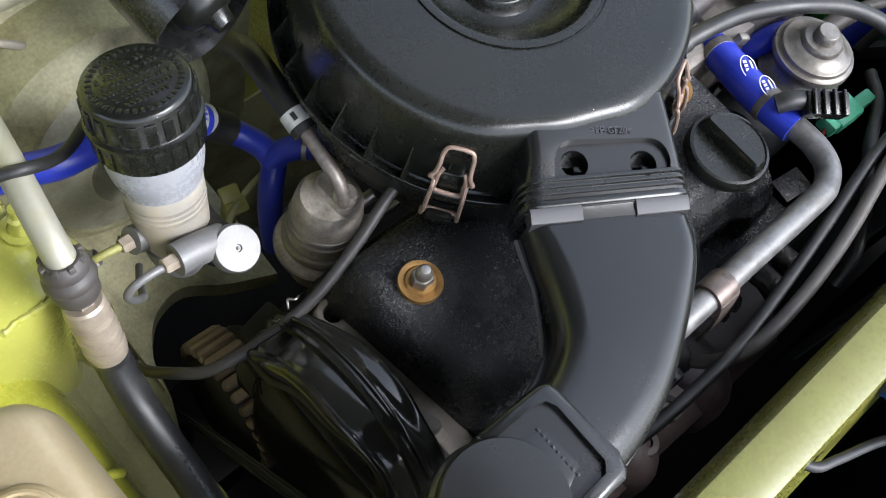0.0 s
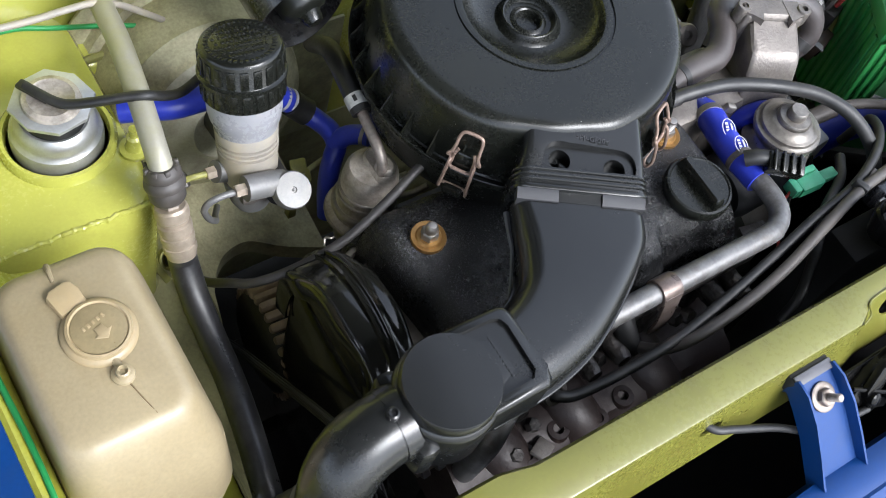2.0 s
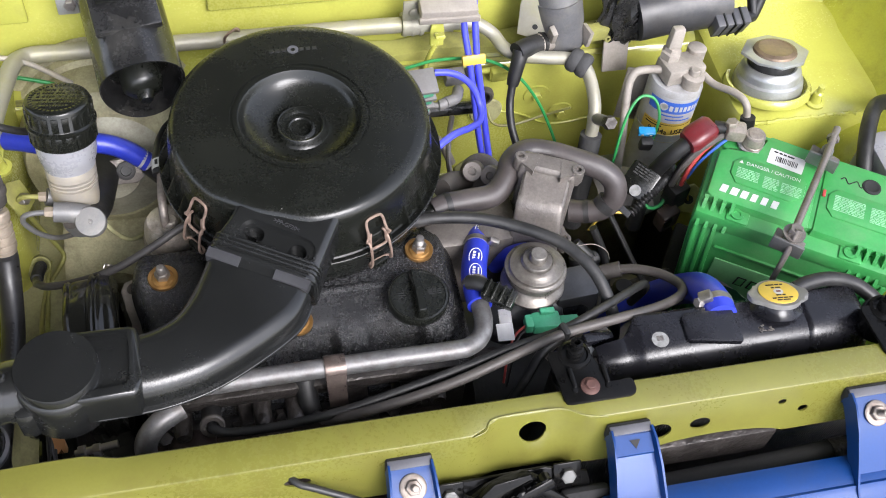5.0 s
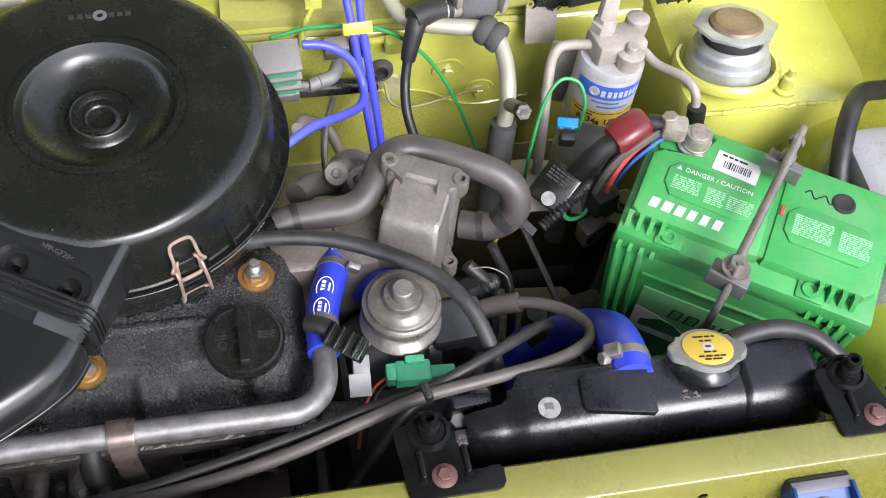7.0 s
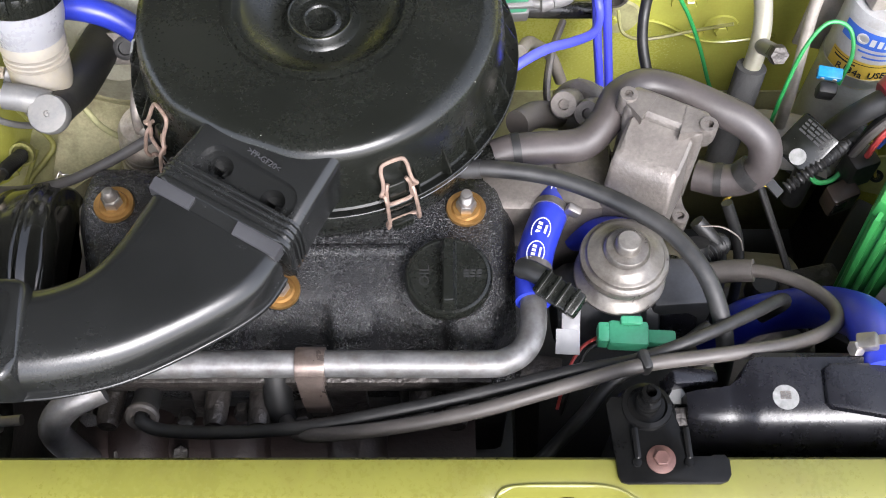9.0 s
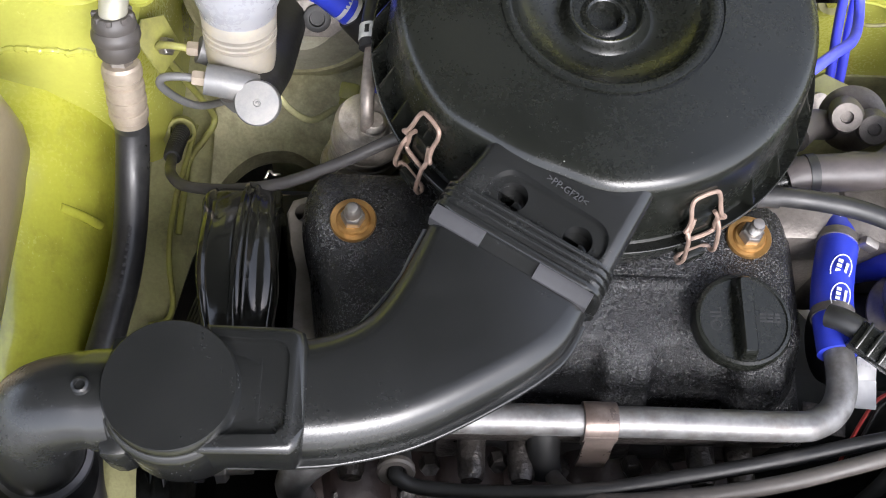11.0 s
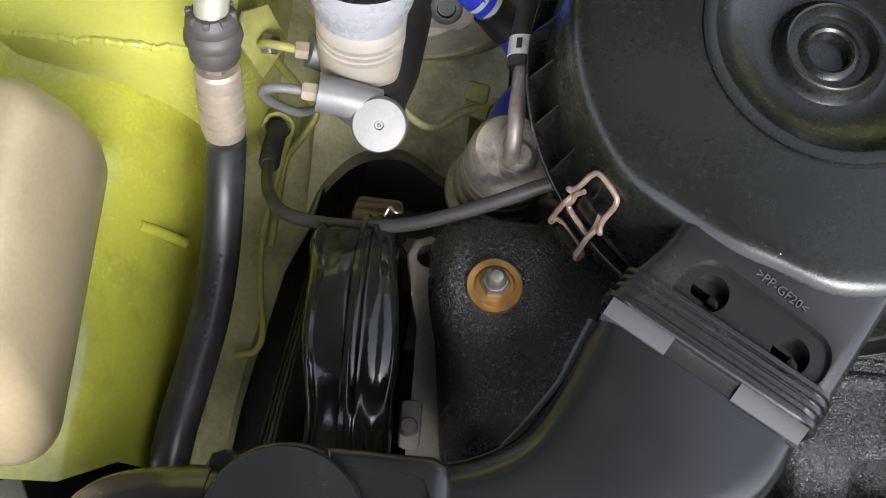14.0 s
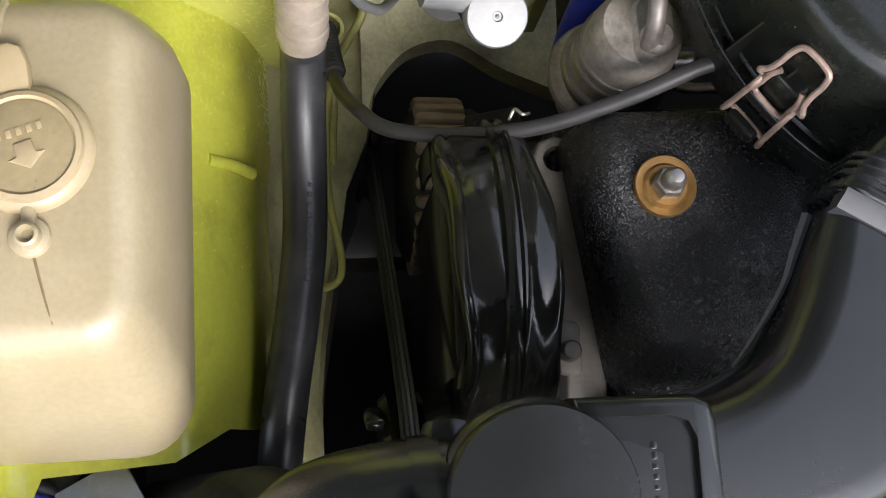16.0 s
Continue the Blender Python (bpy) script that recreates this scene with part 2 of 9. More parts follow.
RED = pbr("dark_red_rubber", (0.115, 0.012, 0.015), 0.35, var=0.2, scale=40, dirt=(0.1, 0.05, 0.05), dirt_amt=0.4, dirt_scale=60)
RED_WIRE = pbr("red_wire", (0.36, 0.045, 0.04), 0.4, var=0.1)
RAD = pbr("satin_black_paint", (0.0075, 0.0075, 0.0100), 0.27, var=0.3, scale=30, dirt=(0.035, 0.035, 0.035), dirt_amt=0.3, rvar=0.08, bump=0.10, bscale=90, bdist=0.002, spec=0.42)
YELLOW = pbr("yellow_label", (0.56, 0.39, 0.06), 0.4, var=0.06)
TAN = pbr("orange_tan_plastic", (0.50, 0.25, 0.10), 0.45, var=0.15)
CLAMP = pbr("dull_dark_steel", (0.17, 0.17, 0.165), 0.46, metal=0.7, var=0.2, scale=60, dirt=(0.1, 0.09, 0.07), dirt_amt=0.5, dirt_scale=50)
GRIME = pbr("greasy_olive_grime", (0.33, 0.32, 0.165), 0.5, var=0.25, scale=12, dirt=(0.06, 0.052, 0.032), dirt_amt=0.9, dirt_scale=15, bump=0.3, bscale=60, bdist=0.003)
# Dusty olive whose base is raised to make up for light the shelf lacks.
DUST_OLIVE_LIFTED = pbr("brightened_dusty_olive", (0.41, 0.385, 0.235), 0.55, var=0.4, scale=14, dirt=(0.085, 0.07, 0.04), dirt_amt=0.9, dirt_scale=13, bump=0.2, bscale=80, bdist=0.002)
DUSTY = pbr("dusty_black_plastic", (0.014, 0.014, 0.014), 0.24, var=0.4, scale=30, dirt=(0.11, 0.105, 0.095), dirt_amt=0.38, dirt_scale=26, rvar=0.12)
DUSTMETAL = pbr("dust_covered_metal", (0.30, 0.27, 0.235), 0.6, metal=0.15, var=0.2, scale=45, bump=0.2, bscale=400, dirt=(0.16, 0.14, 0.115), dirt_amt=0.7, dirt_scale=28)
WING = pbr("lime_wing_paint", (0.405, 0.412, 0.050), 0.22, var=0.12, scale=7, dirt=(0.085, 0.068, 0.018), dirt_amt=0.6, dirt_scale=11, coat=0.6, bump=0.12, bscale=22, bdist=0.005)
BLACKSTEEL = pbr("oily_black_steel", (0.005, 0.005, 0.005), 0.16, var=0.5, scale=40, dirt=(0.012, 0.011, 0.009), dirt_amt=0.3, dirt_scale=30, spec=0.13, rvar=0.08, bump=0.12, bscale=90, bdist=0.002)
PAD = pbr("smooth_black_tab", (0.035, 0.035, 0.038), 0.48, var=0.2)
FLAT_BLACK = pbr("matt_black", (0.012, 0.012, 0.012), 0.8, var=0.2)
CONCRETE = pbr("workshop_concrete", (0.42, 0.415, 0.40), 0.8, var=0.25, scale=3, bump=0.3, bscale=60)
PLASTER = pbr("workshop_wall", (0.090, 0.094, 0.086), 0.8, var=0.12, scale=2, bump=0.2, bscale=40)
BLUE_LABEL = pbr("blue_label", (0.04, 0.12, 0.5), 0.4, var=0.05)
GREY_PRINT = pbr("grey_moulded_print", (0.019, 0.019, 0.019), 0.5, var=0.1)


# mesh helpers
def thing(name, at, label, category, group="", kind=""):
    ob = new(name)
    ob.empty_display_size = 0.02
    ob.location = at
    return tagged(ob, label, category, group, kind)


def part(name, bm, material, parent=None, label="", angle=40):
    me = bpy.data.meshes.new(name)
    bmesh.ops.recalc_face_normals(bm, faces=bm.faces)
    bm.to_mesh(me)
    bm.free()
    me.materials.append(material)
    me.shade_smooth()
    me.set_sharp_from_angle(angle=radians(angle))
    ob = new(name, me)
    if parent:
        ob.parent = parent
        ob.matrix_parent_inverse = Matrix.Translation(-parent.location) if parent.type == 'EMPTY' else Matrix()
    return tagged(ob, label)


def V(*a):
    return Vector(a)


def axis(at, d, up=(0, 0, 1)):
    """A frame at a point whose z runs along d."""
    z = Vector(d).normalized()
    u = Vector(up)
    if abs(z.dot(u)) > 0.98:
        u = Vector((0, 1, 0))
    x = u.cross(z).normalized()
    y = z.cross(x)
    m = Matrix((x, y, z)).transposed().to_4x4()
    m.translation = at
    return m


def smooth_path(pts, n=8):
    p = [Vector(q) for q in pts]
    if len(p) < 3:
        return p
    e = [p[0] * 2 - p[1]] + p + [p[-1] * 2 - p[-2]]
    out = []
    for i in range(1, len(e) - 2):
        a, b, c, d = e[i - 1], e[i], e[i + 1], e[i + 2]
        for k in range(n):
            t = k / n
            out.append(0.5 * ((2 * b) + (c - a) * t + (2 * a - 5 * b + 4 * c - d) * t * t + (3 * b - a - 3 * c + d) * t ** 3))
    out.append(p[-1])
    return out


def tube(pts, r, seg=14, n=8, bm=None, closed=False, smooth=True, inner=0.0):
    bm = bm or bmesh.new()
    p = smooth_path(pts, n) if smooth else [Vector(q) for q in pts]
    k = len(p)
    rad = r if callable(r) else (lambda f: r)
    nrm = None
    rings = []
    for i in range(k):
        t = (p[min(i + 1, k - 1)] - p[max(i - 1, 0)]).normalized()
        if nrm is None:
            nrm = t.orthogonal().normalized()
        nrm = (nrm - t * nrm.dot(t)).normalized()
        bi = t.cross(nrm)
        q = rad(i / (k - 1))
        rings.append([bm.verts.new(p[i] + (nrm * math.cos(a) + bi * math.sin(a)) * q) for a in (2 * math.pi * j / seg for j in range(seg))])
    for a, b in zip(rings, rings[1:]):
        for j in range(seg):
            bm.faces.new((a[j], a[(j + 1) % seg], b[(j + 1) % seg], b[j]))
    if not closed:
        bm.faces.new(rings[0][::-1])
        bm.faces.new(rings[-1])
    return bm


def lathe(profile, m=Matrix(), seg=40, bm=None, wob=None):
    """A turned body: profile of (radius, height) about the z of m."""
    bm = bm or bmesh.new()
    rings = []
    for r, z in profile:
        if r < 1e-6:
            rings.append([bm.verts.new(m @ Vector((0, 0, z)))])
        else:
            rings.append([bm.verts.new(m @ Vector((r * math.cos(a), r * math.sin(a), z))) for a in (2 * math.pi * j / seg for j in range(seg))])
    for a, b in zip(rings, rings[1:]):
        for j in range(seg):
            k = (j + 1) % seg
            if len(a) == 1 and len(b) == 1:
                break
            if len(a) == 1:
                bm.faces.new((a[0], b[k], b[j]))
            elif len(b) == 1:
                bm.faces.new((a[j], a[k], b[0]))
            else:
                bm.faces.new((a[j], a[k], b[k], b[j]))
    for e in (rings[0], rings[-1]):
        if len(e) > 1:
            bm.faces.new(e)
    return bm


def rbox(sx, sy, sz, m=Matrix(), bev=0.002, bm=None, seg=2, taper=1.0):
    """A box with rounded edges, standing on the origin of m."""
    t = bmesh.new()
    bmesh.ops.create_cube(t, size=1.0)
    for v in t.verts:
        k = taper if v.co.z > 0 else 1.0
        v.co = Vector((v.co.x * sx * k, v.co.y * sy * k, (v.co.z + 0.5) * sz))
    if bev:
        bmesh.ops.bevel(t, geom=t.edges[:], offset=min(bev, 0.45 * min(sx, sy, sz)), segments=seg, profile=0.5, affect='EDGES')
    bmesh.ops.transform(t, matrix=m, verts=t.verts)
    if bm is None:
        return t
    return join(bm, t)


def join(bm, other):
    me = bpy.data.meshes.new("tmp")
    other.to_mesh(me)
    other.free()
    bm.from_mesh(me)
    bpy.data.meshes.remove(me)
    return bm


def prism(outline, z0, z1, m=Matrix(), bev=0.0, seg=2):
    """An outline in the plane of m, raised from z0 to z1."""
    bm = bmesh.new()
    a = [bm.verts.new((x, y, z0)) for x, y in outline]
    b = [bm.verts.new((x, y, z1)) for x, y in outline]
    top = bm.faces.new(b)
    bm.faces.new(a[::-1])
    k = len(a)
    for i in range(k):
        bm.faces.new((a[i], a[(i + 1) % k], b[(i + 1) % k], b[i]))
    if bev:
        bmesh.ops.bevel(bm, geom=list(top.edges), offset=bev, segments=seg, profile=0.5, affect='EDGES')
    bmesh.ops.transform(bm, matrix=m, verts=bm.verts)
    return bm


def loft(sections, cap=True, bm=None):
    bm = bm or bmesh.new()
    rings = [[bm.verts.new(p) for p in s] for s in sections]
    k = len(rings[0])
    for a, b in zip(rings, rings[1:]):
        for j in range(k):
            bm.faces.new((a[j], a[(j + 1) % k], b[(j + 1) % k], b[j]))
    if cap:
        bm.faces.new(rings[0][::-1])
        bm.faces.new(rings[-1])
    return bm


def rrect(w, h, r, n=5):
    """A rounded rectangle about the origin."""
    out = []
    for cx, cy, a0 in ((w / 2 - r, h / 2 - r, 0), (-w / 2 + r, h / 2 - r, 90), (-w / 2 + r, -h / 2 + r, 180), (w / 2 - r, -h / 2 + r, 270)):
        for i in range(n + 1):
            a = radians(a0 + 90 * i / n)
            out.append((cx + r * math.cos(a), cy + r * math.sin(a)))
    return out


def strip(profile, x0, x1, n=12, thick=0.002, f=None):
    """A pressed panel: a profile of (y, z) drawn along x."""
    secs = []
    bm = bmesh.new()
    xs = [x0 + (x1 - x0) * i / n for i in range(n + 1)]
    rows = []
    for x in xs:
        rows.append([bm.verts.new(f(x, y, z) if f else (x, y, z)) for y, z in profile])
    for a, b in zip(rows, rows[1:]):
        for j in range(len(profile) - 1):
            bm.faces.new((a[j], a[j + 1], b[j + 1], b[j]))
    solid(bm, thick)
    return bm


def solid(bm, thick):
    bmesh.ops.recalc_face_normals(bm, faces=bm.faces)
    bmesh.ops.solidify(bm, geom=bm.faces[:], thickness=thick)


def hexnut(at, d, r, h, bm=None):
    return lathe([(0, 0), (r, 0), (r, h * 0.85), (r * 0.86, h), (0, h)], axis(at, d), seg=6, bm=bm)


def writing(name, text, size, m, material, parent, depth=0.0003):
    cu = bpy.data.curves.new(name, 'FONT')
    cu.body, cu.size, cu.extrude, cu.align_x = text, size, depth, 'CENTER'
    cu.resolution_u = 2
    ob = bpy.data.objects.new(name, cu)
    me = bpy.data.meshes.new_from_object(ob)
    bpy.data.objects.remove(ob)
    bm = bmesh.new()
    bm.from_mesh(me)
    bmesh.ops.transform(bm, matrix=m, verts=bm.verts)
    return part(name, bm, material, parent)


def cable(name, pts, r, material, label, category, group="", seg=10, n=8):
    ob = part(name, tube(pts, r, seg=seg, n=n), material)
    return tagged(ob, label, category, group)


def cut(ob, cutter):
    """Takes the shape of a cutter mesh out of a part."""
    me = bpy.data.meshes.new("cutter")
    bmesh.ops.recalc_face_normals(cutter, faces=cutter.faces)
    cutter.to_mesh(me)
    cutter.free()
    tool = bpy.data.objects.new("cutter", me)
    scene.collection.objects.link(tool)
    tool.matrix_world = ob.matrix_world
    md = ob.modifiers.new("cut", 'BOOLEAN')
    md.object, md.operation, md.solver = tool, 'DIFFERENCE', 'EXACT'
    bpy.context.view_layer.update()
    tool.matrix_world = ob.matrix_world
    bpy.context.view_layer.update()
    got = bpy.data.meshes.new_from_object(ob.evaluated_get(bpy.context.evaluated_depsgraph_get()))
    ob.modifiers.clear()
    ob.data = got
    got.set_sharp_from_angle(angle=radians(35))
    bpy.data.objects.remove(tool)
    return ob


def bars(bm, m, rows, w, h, gap, jag=0.25, seed=1):
    """Rows of short flat bars that stand for small print."""
    rnd = random.Random(seed)
    for i in range(rows):
        x = -w / 2
        while x < w / 2 - gap:
            l = min(rnd.uniform(2.0, 6.0) * gap, w / 2 - x)
            rbox(l, h, 0.0004, m @ Matrix.Translation((x + l / 2, -i * h * 1.8, 0)), 0, bm)
            x += l + gap * 0.8
    return bm

# setting: the workshop floor, with an unseen wall and canopy added to shape light
def slab(name, a, b, material, label, bev=0.0):
    a, b = Vector(a), Vector(b)
    ob = part(name, rbox(b.x - a.x, b.y - a.y, b.z - a.z, Matrix.Translation(((a.x + b.x) / 2, (a.y + b.y) / 2, a.z)), bev), material)
    return tagged(ob, label, "structure", kind="structure")


slab("floor", (-40, -40, -0.2), (40, 40, 0), CONCRETE, "grey concrete workshop floor under the car")
slab("wall_north", (-5, 2.6, 0.0), (6, 2.8, 3.2), PLASTER, "unseen grey-green wall added behind the car to darken reflections")
slab("sky_blocker", (-5, -1.7, 3.2), (1.10, 2.8, 3.35), PLASTER, "unseen dark canopy added to block the sky over the car")

# ---------------------------------------------------------------- car body
car = thing("car_body", (0.47, 0.4, 0.3), "lime yellow car body with blue front panels around the engine bay", "car")


def step(x, a, b):
    t = min(1.0, max(0.0, (x - a) / (b - a)))
    return t * t * (3 - 2 * t)


def beam_f(x, y, z):
    # pressed recess round the large hole, and the flared end
    k = step(x, 0.474, 0.487) * (1 - step(x, 0.545, 0.570))
    if y < -0.085:
        y += 0.012 * k * (1 if z > 0.72 else 0.4)
    if y > -0.07 and x < 0.20:
        y += 0.006 * (1 - step(x, 0.172, 0.203))
    z -= 0.012 * (1 - step(x, 0.0, 0.16))
    return (x, y, z)


BEAM_TOP = [(-0.062, 0.700), (-0.062, 0.746), (-0.0645, 0.7500), (-0.070, 0.7515), (-0.0905, 0.7513), (-0.0916, 0.7507), (-0.0922, 0.7494)]
BEAM_FACE = [(-0.0922, 0.7494), (-0.0985, 0.725), (-0.1040, 0.705), (-0.1060, 0.698), (-0.1030, 0.690), (-0.094, 0.684)]
beam_bm = strip(BEAM_TOP, -0.07, 1.03, n=90, thick=0.0015, f=beam_f)


join(beam_bm, strip(BEAM_FACE, -0.07, 1.03, n=110, thick=0.0014, f=beam_f))
beam = part("radiator_support", beam_bm, LIME_DARK, car, "lime yellow pressed steel radiator support with round holes")
# holes punched through the face: place along the beam, half width, half height, height
for hx, rx, rz, hz in ((0.522, 0.0115, 0.0115, 0.732), (0.628, 0.0110, 0.0090, 0.7195), (0.664, 0.0090, 0.0066, 0.7222), (0.7355, 0.0036, 0.0032, 0.7335), (0.757, 0.0045, 0.0038, 0.7205)):
    cut(beam, lathe([(0, -0.03), (1.0, -0.03), (1.0, 0.03), (0, 0.03)], axis((hx, -0.096, hz), (0, -1, 0.27)) @ Matrix.Diagonal((rx, rz, 1, 1)), seg=32))
cut(beam, lathe([(0, -0.03), (1.0, -0.03), (1.0, 0.03), (0, 0.03)], axis((0.3300, -0.0975, 0.7290), (0, -1, 0.27)) @ Matrix.Diagonal((0.0105, 0.0046, 1, 1)), seg=24))
# lower edge cut back in a shallow arch
cut(beam, lathe([(0, -0.03), (1.0, -0.03), (1.0, 0.03), (0, 0.03)], axis((0.680, -0.096, 0.686), (0, -1, 0.27)) @ Matrix.Diagonal((0.072, 0.0190, 1, 1)), seg=48))
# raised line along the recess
part("pressed_edge", tube([(0.470, -0.0925, 0.7505), (0.480, -0.089, 0.7515), (0.488, -0.0805, 0.752), (0.52, -0.079, 0.752), (0.545, -0.0805, 0.752), (0.560, -0.088, 0.7515), (0.58, -0.0925, 0.750)], 0.0007, seg=6), LIME_DARK, beam)

# firewall with its ledge
FW = [(0.58, 0.93), (0.47, 0.87), (0.437, 0.80), (0.432, 0.672), (0.428, 0.664), (0.412, 0.660), (0.396, 0.656), (0.388, 0.648), (0.385, 0.62), (0.385, 0.47)]
fire = part("firewall", strip(FW, -0.07, 1.06, n=30, thick=0.002), LIME, car, "lime yellow firewall panel with a pressed ledge")
part("lower_firewall", strip([(0.3845, 0.472), (0.384, 0.35), (0.384, 0.20)], -0.07, 1.06, n=12, thick=0.002), GRIME, fire, "grimy lower firewall")
part("sound_pad", rbox(0.26, 0.16, 0.004, axis((0.20, 0.3805, 0.55), (0, -1, 0)), 0.002), GRIME, fire, "greasy pad on the lower firewall")
part("pressed_panel", rbox(0.19, 0.12, 0.006, axis((0.40, 0.4345, 0.79), (0, -1, 0.03)), 0.0055, seg=3), LIME, fire)
part("pressed_panel", rbox(0.10, 0.13, 0.006, axis((0.08, 0.434, 0.80), (0, -1, 0.03)), 0.0055, seg=3), LIME, fire)
for sx, sz in ((0.699, 0.566), (0.60, 0.58), (0.665, 0.60)):
    b = part("bolt_boss", lathe([(0, -0.002), (0.017, -0.002), (0.015, 0.003), (0, 0.003)], axis((sx, 0.386, sz), (0, -1, 0))), LIME, fire)
    part("bolt", hexnut((sx, 0.383, sz), (0, -1, 0), 0.0062, 0.005), LIME, b)
part("seam", tube([(0.58, 0.383, 0.585), (0.64, 0.383, 0.575), (0.69, 0.383, 0.548), (0.75, 0.383, 0.555)], 0.0016, seg=6), LIME, fire)
part("ledge_lip", tube([(0.10, 0.394, 0.657), (0.4, 0.392, 0.657), (0.66, 0.392, 0.657), (0.75, 0.392, 0.655)], 0.0035, seg=8), LIME_DIRTY, fire)
part("cowl_panel", strip([(0.40, 0.652), (0.404, 0.668), (0.424, 0.672)], 0.46, 0.75, n=16, thick=0.002, f=lambda x, y, z: (x, y, z + 0.003 * math.sin(x * 60))), LIME_DIRTY, fire)

# inner wings
APRON = [(-0.066, 0.745), (-0.062, 0.748), (-0.055, 0.746), (-0.051, 0.738), (-0.047, 0.70), (-0.020, 0.665), (0.030, 0.640), (0.052, 0.615), (0.062, 0.595), (0.072, 0.552)]
RAIL = [(0.070, 0.556), (0.080, 0.540), (0.125, 0.532), (0.133, 0.524)]
RAIL_SIDE = [(0.1335, 0.523), (0.134, 0.36), (0.134, 0.19)]


def apron(name, mx, parent, shape, material, label, front=lambda x, z: -1.0):
    bm = bmesh.new()
    ys = [-0.07 + 0.03 * i for i in range(18)]
    rows = []
    y0, y1 = ys[0], ys[-1]
    for y in ys:
        rows.append([bm.verts.new((mx(x, y), y if front(x, z) < y0 else front(x, z) + (y - y0) * (y1 - front(x, z)) / (y1 - y0), z + 0.004 * math.sin(y * 40 + x * 30) * (1 if 0.5 < z < 0.7 else 0))) for x, z in shape])
    for a, b in zip(rows, rows[1:]):
        for j in range(len(shape) - 1):
            bm.faces.new((a[j], a[j + 1], b[j + 1], b[j]))
    solid(bm, 0.002)
    return part(name, bm, material, parent, label)


def rail_x(x, y):
    """The rail's inner edge widens towards the firewall."""
    e = 0.096 + 0.17 * max(0.0, y - 0.06) + 0.012 * step(y, 0.17, 0.22)
    return x if x < 0.081 else 0.08 + (x - 0.08) * (min(e, 0.134) - 0.08) / 0.054


def torn_front(x, z):
    """The left inner wing ends in a ragged curve behind the lamp."""
    return 0.014 + 0.40 * max(0.0, x - 0.012) + 0.003 * math.sin(x * 160) - 0.09 * step(-x, 0.030, 0.050)


left = apron("inner_wing", lambda x, y: x, car, APRON, WING, "lime yellow inner wing", torn_front)
right = apron("inner_wing", lambda x, y: 1.0 - x, car, APRON, WING, "lime yellow inner wing")
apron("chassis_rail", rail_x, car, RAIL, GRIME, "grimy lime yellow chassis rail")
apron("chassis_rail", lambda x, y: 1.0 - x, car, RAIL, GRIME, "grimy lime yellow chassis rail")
# rail sides take a near-black colour that stands for the cavity's deep shade
apron("rail_side", rail_x, car, RAIL_SIDE, DARK, "chassis rail side coloured black for the shade of the cavity")
apron("rail_side", lambda x, y: 1.0 - x, car, RAIL_SIDE, DARK, "chassis rail side coloured black for the shade of the cavity")
part("dimple", tube([(0.044, 0.162, 0.6195), (0.056, 0.162, 0.606), (0.064, 0.162, 0.592)], 0.0034, seg=12), WING, left, "small pressed dent")
part("square_hole", rbox(0.011, 0.011, 0.0012, axis((0.114, 0.234, 0.5325), (0.05, 0, 1)), 0.001), FLAT_BLACK, left)


shelf_bm = prism([(p.x, p.y) for p in smooth_path([(0.125, 0.204, 0), (0.134, 0.230, 0), (0.154, 0.254, 0), (0.182, 0.262, 0), (0.212, 0.248, 0), (0.25, 0.236, 0)], 6)] + [(0.25, 0.386), (0.125, 0.386)], 0.0, 0.02)
for v in shelf_bm.verts:
    v.co.z += 0.515 - 0.30 * (v.co.x - 0.125) + 0.25 * max(0.0, v.co.y - 0.26)
part("floor_shelf", shelf_bm, DUST_OLIVE_LIFTED, car, "grimy olive lower firewall shelf, brightened to offset its shade")


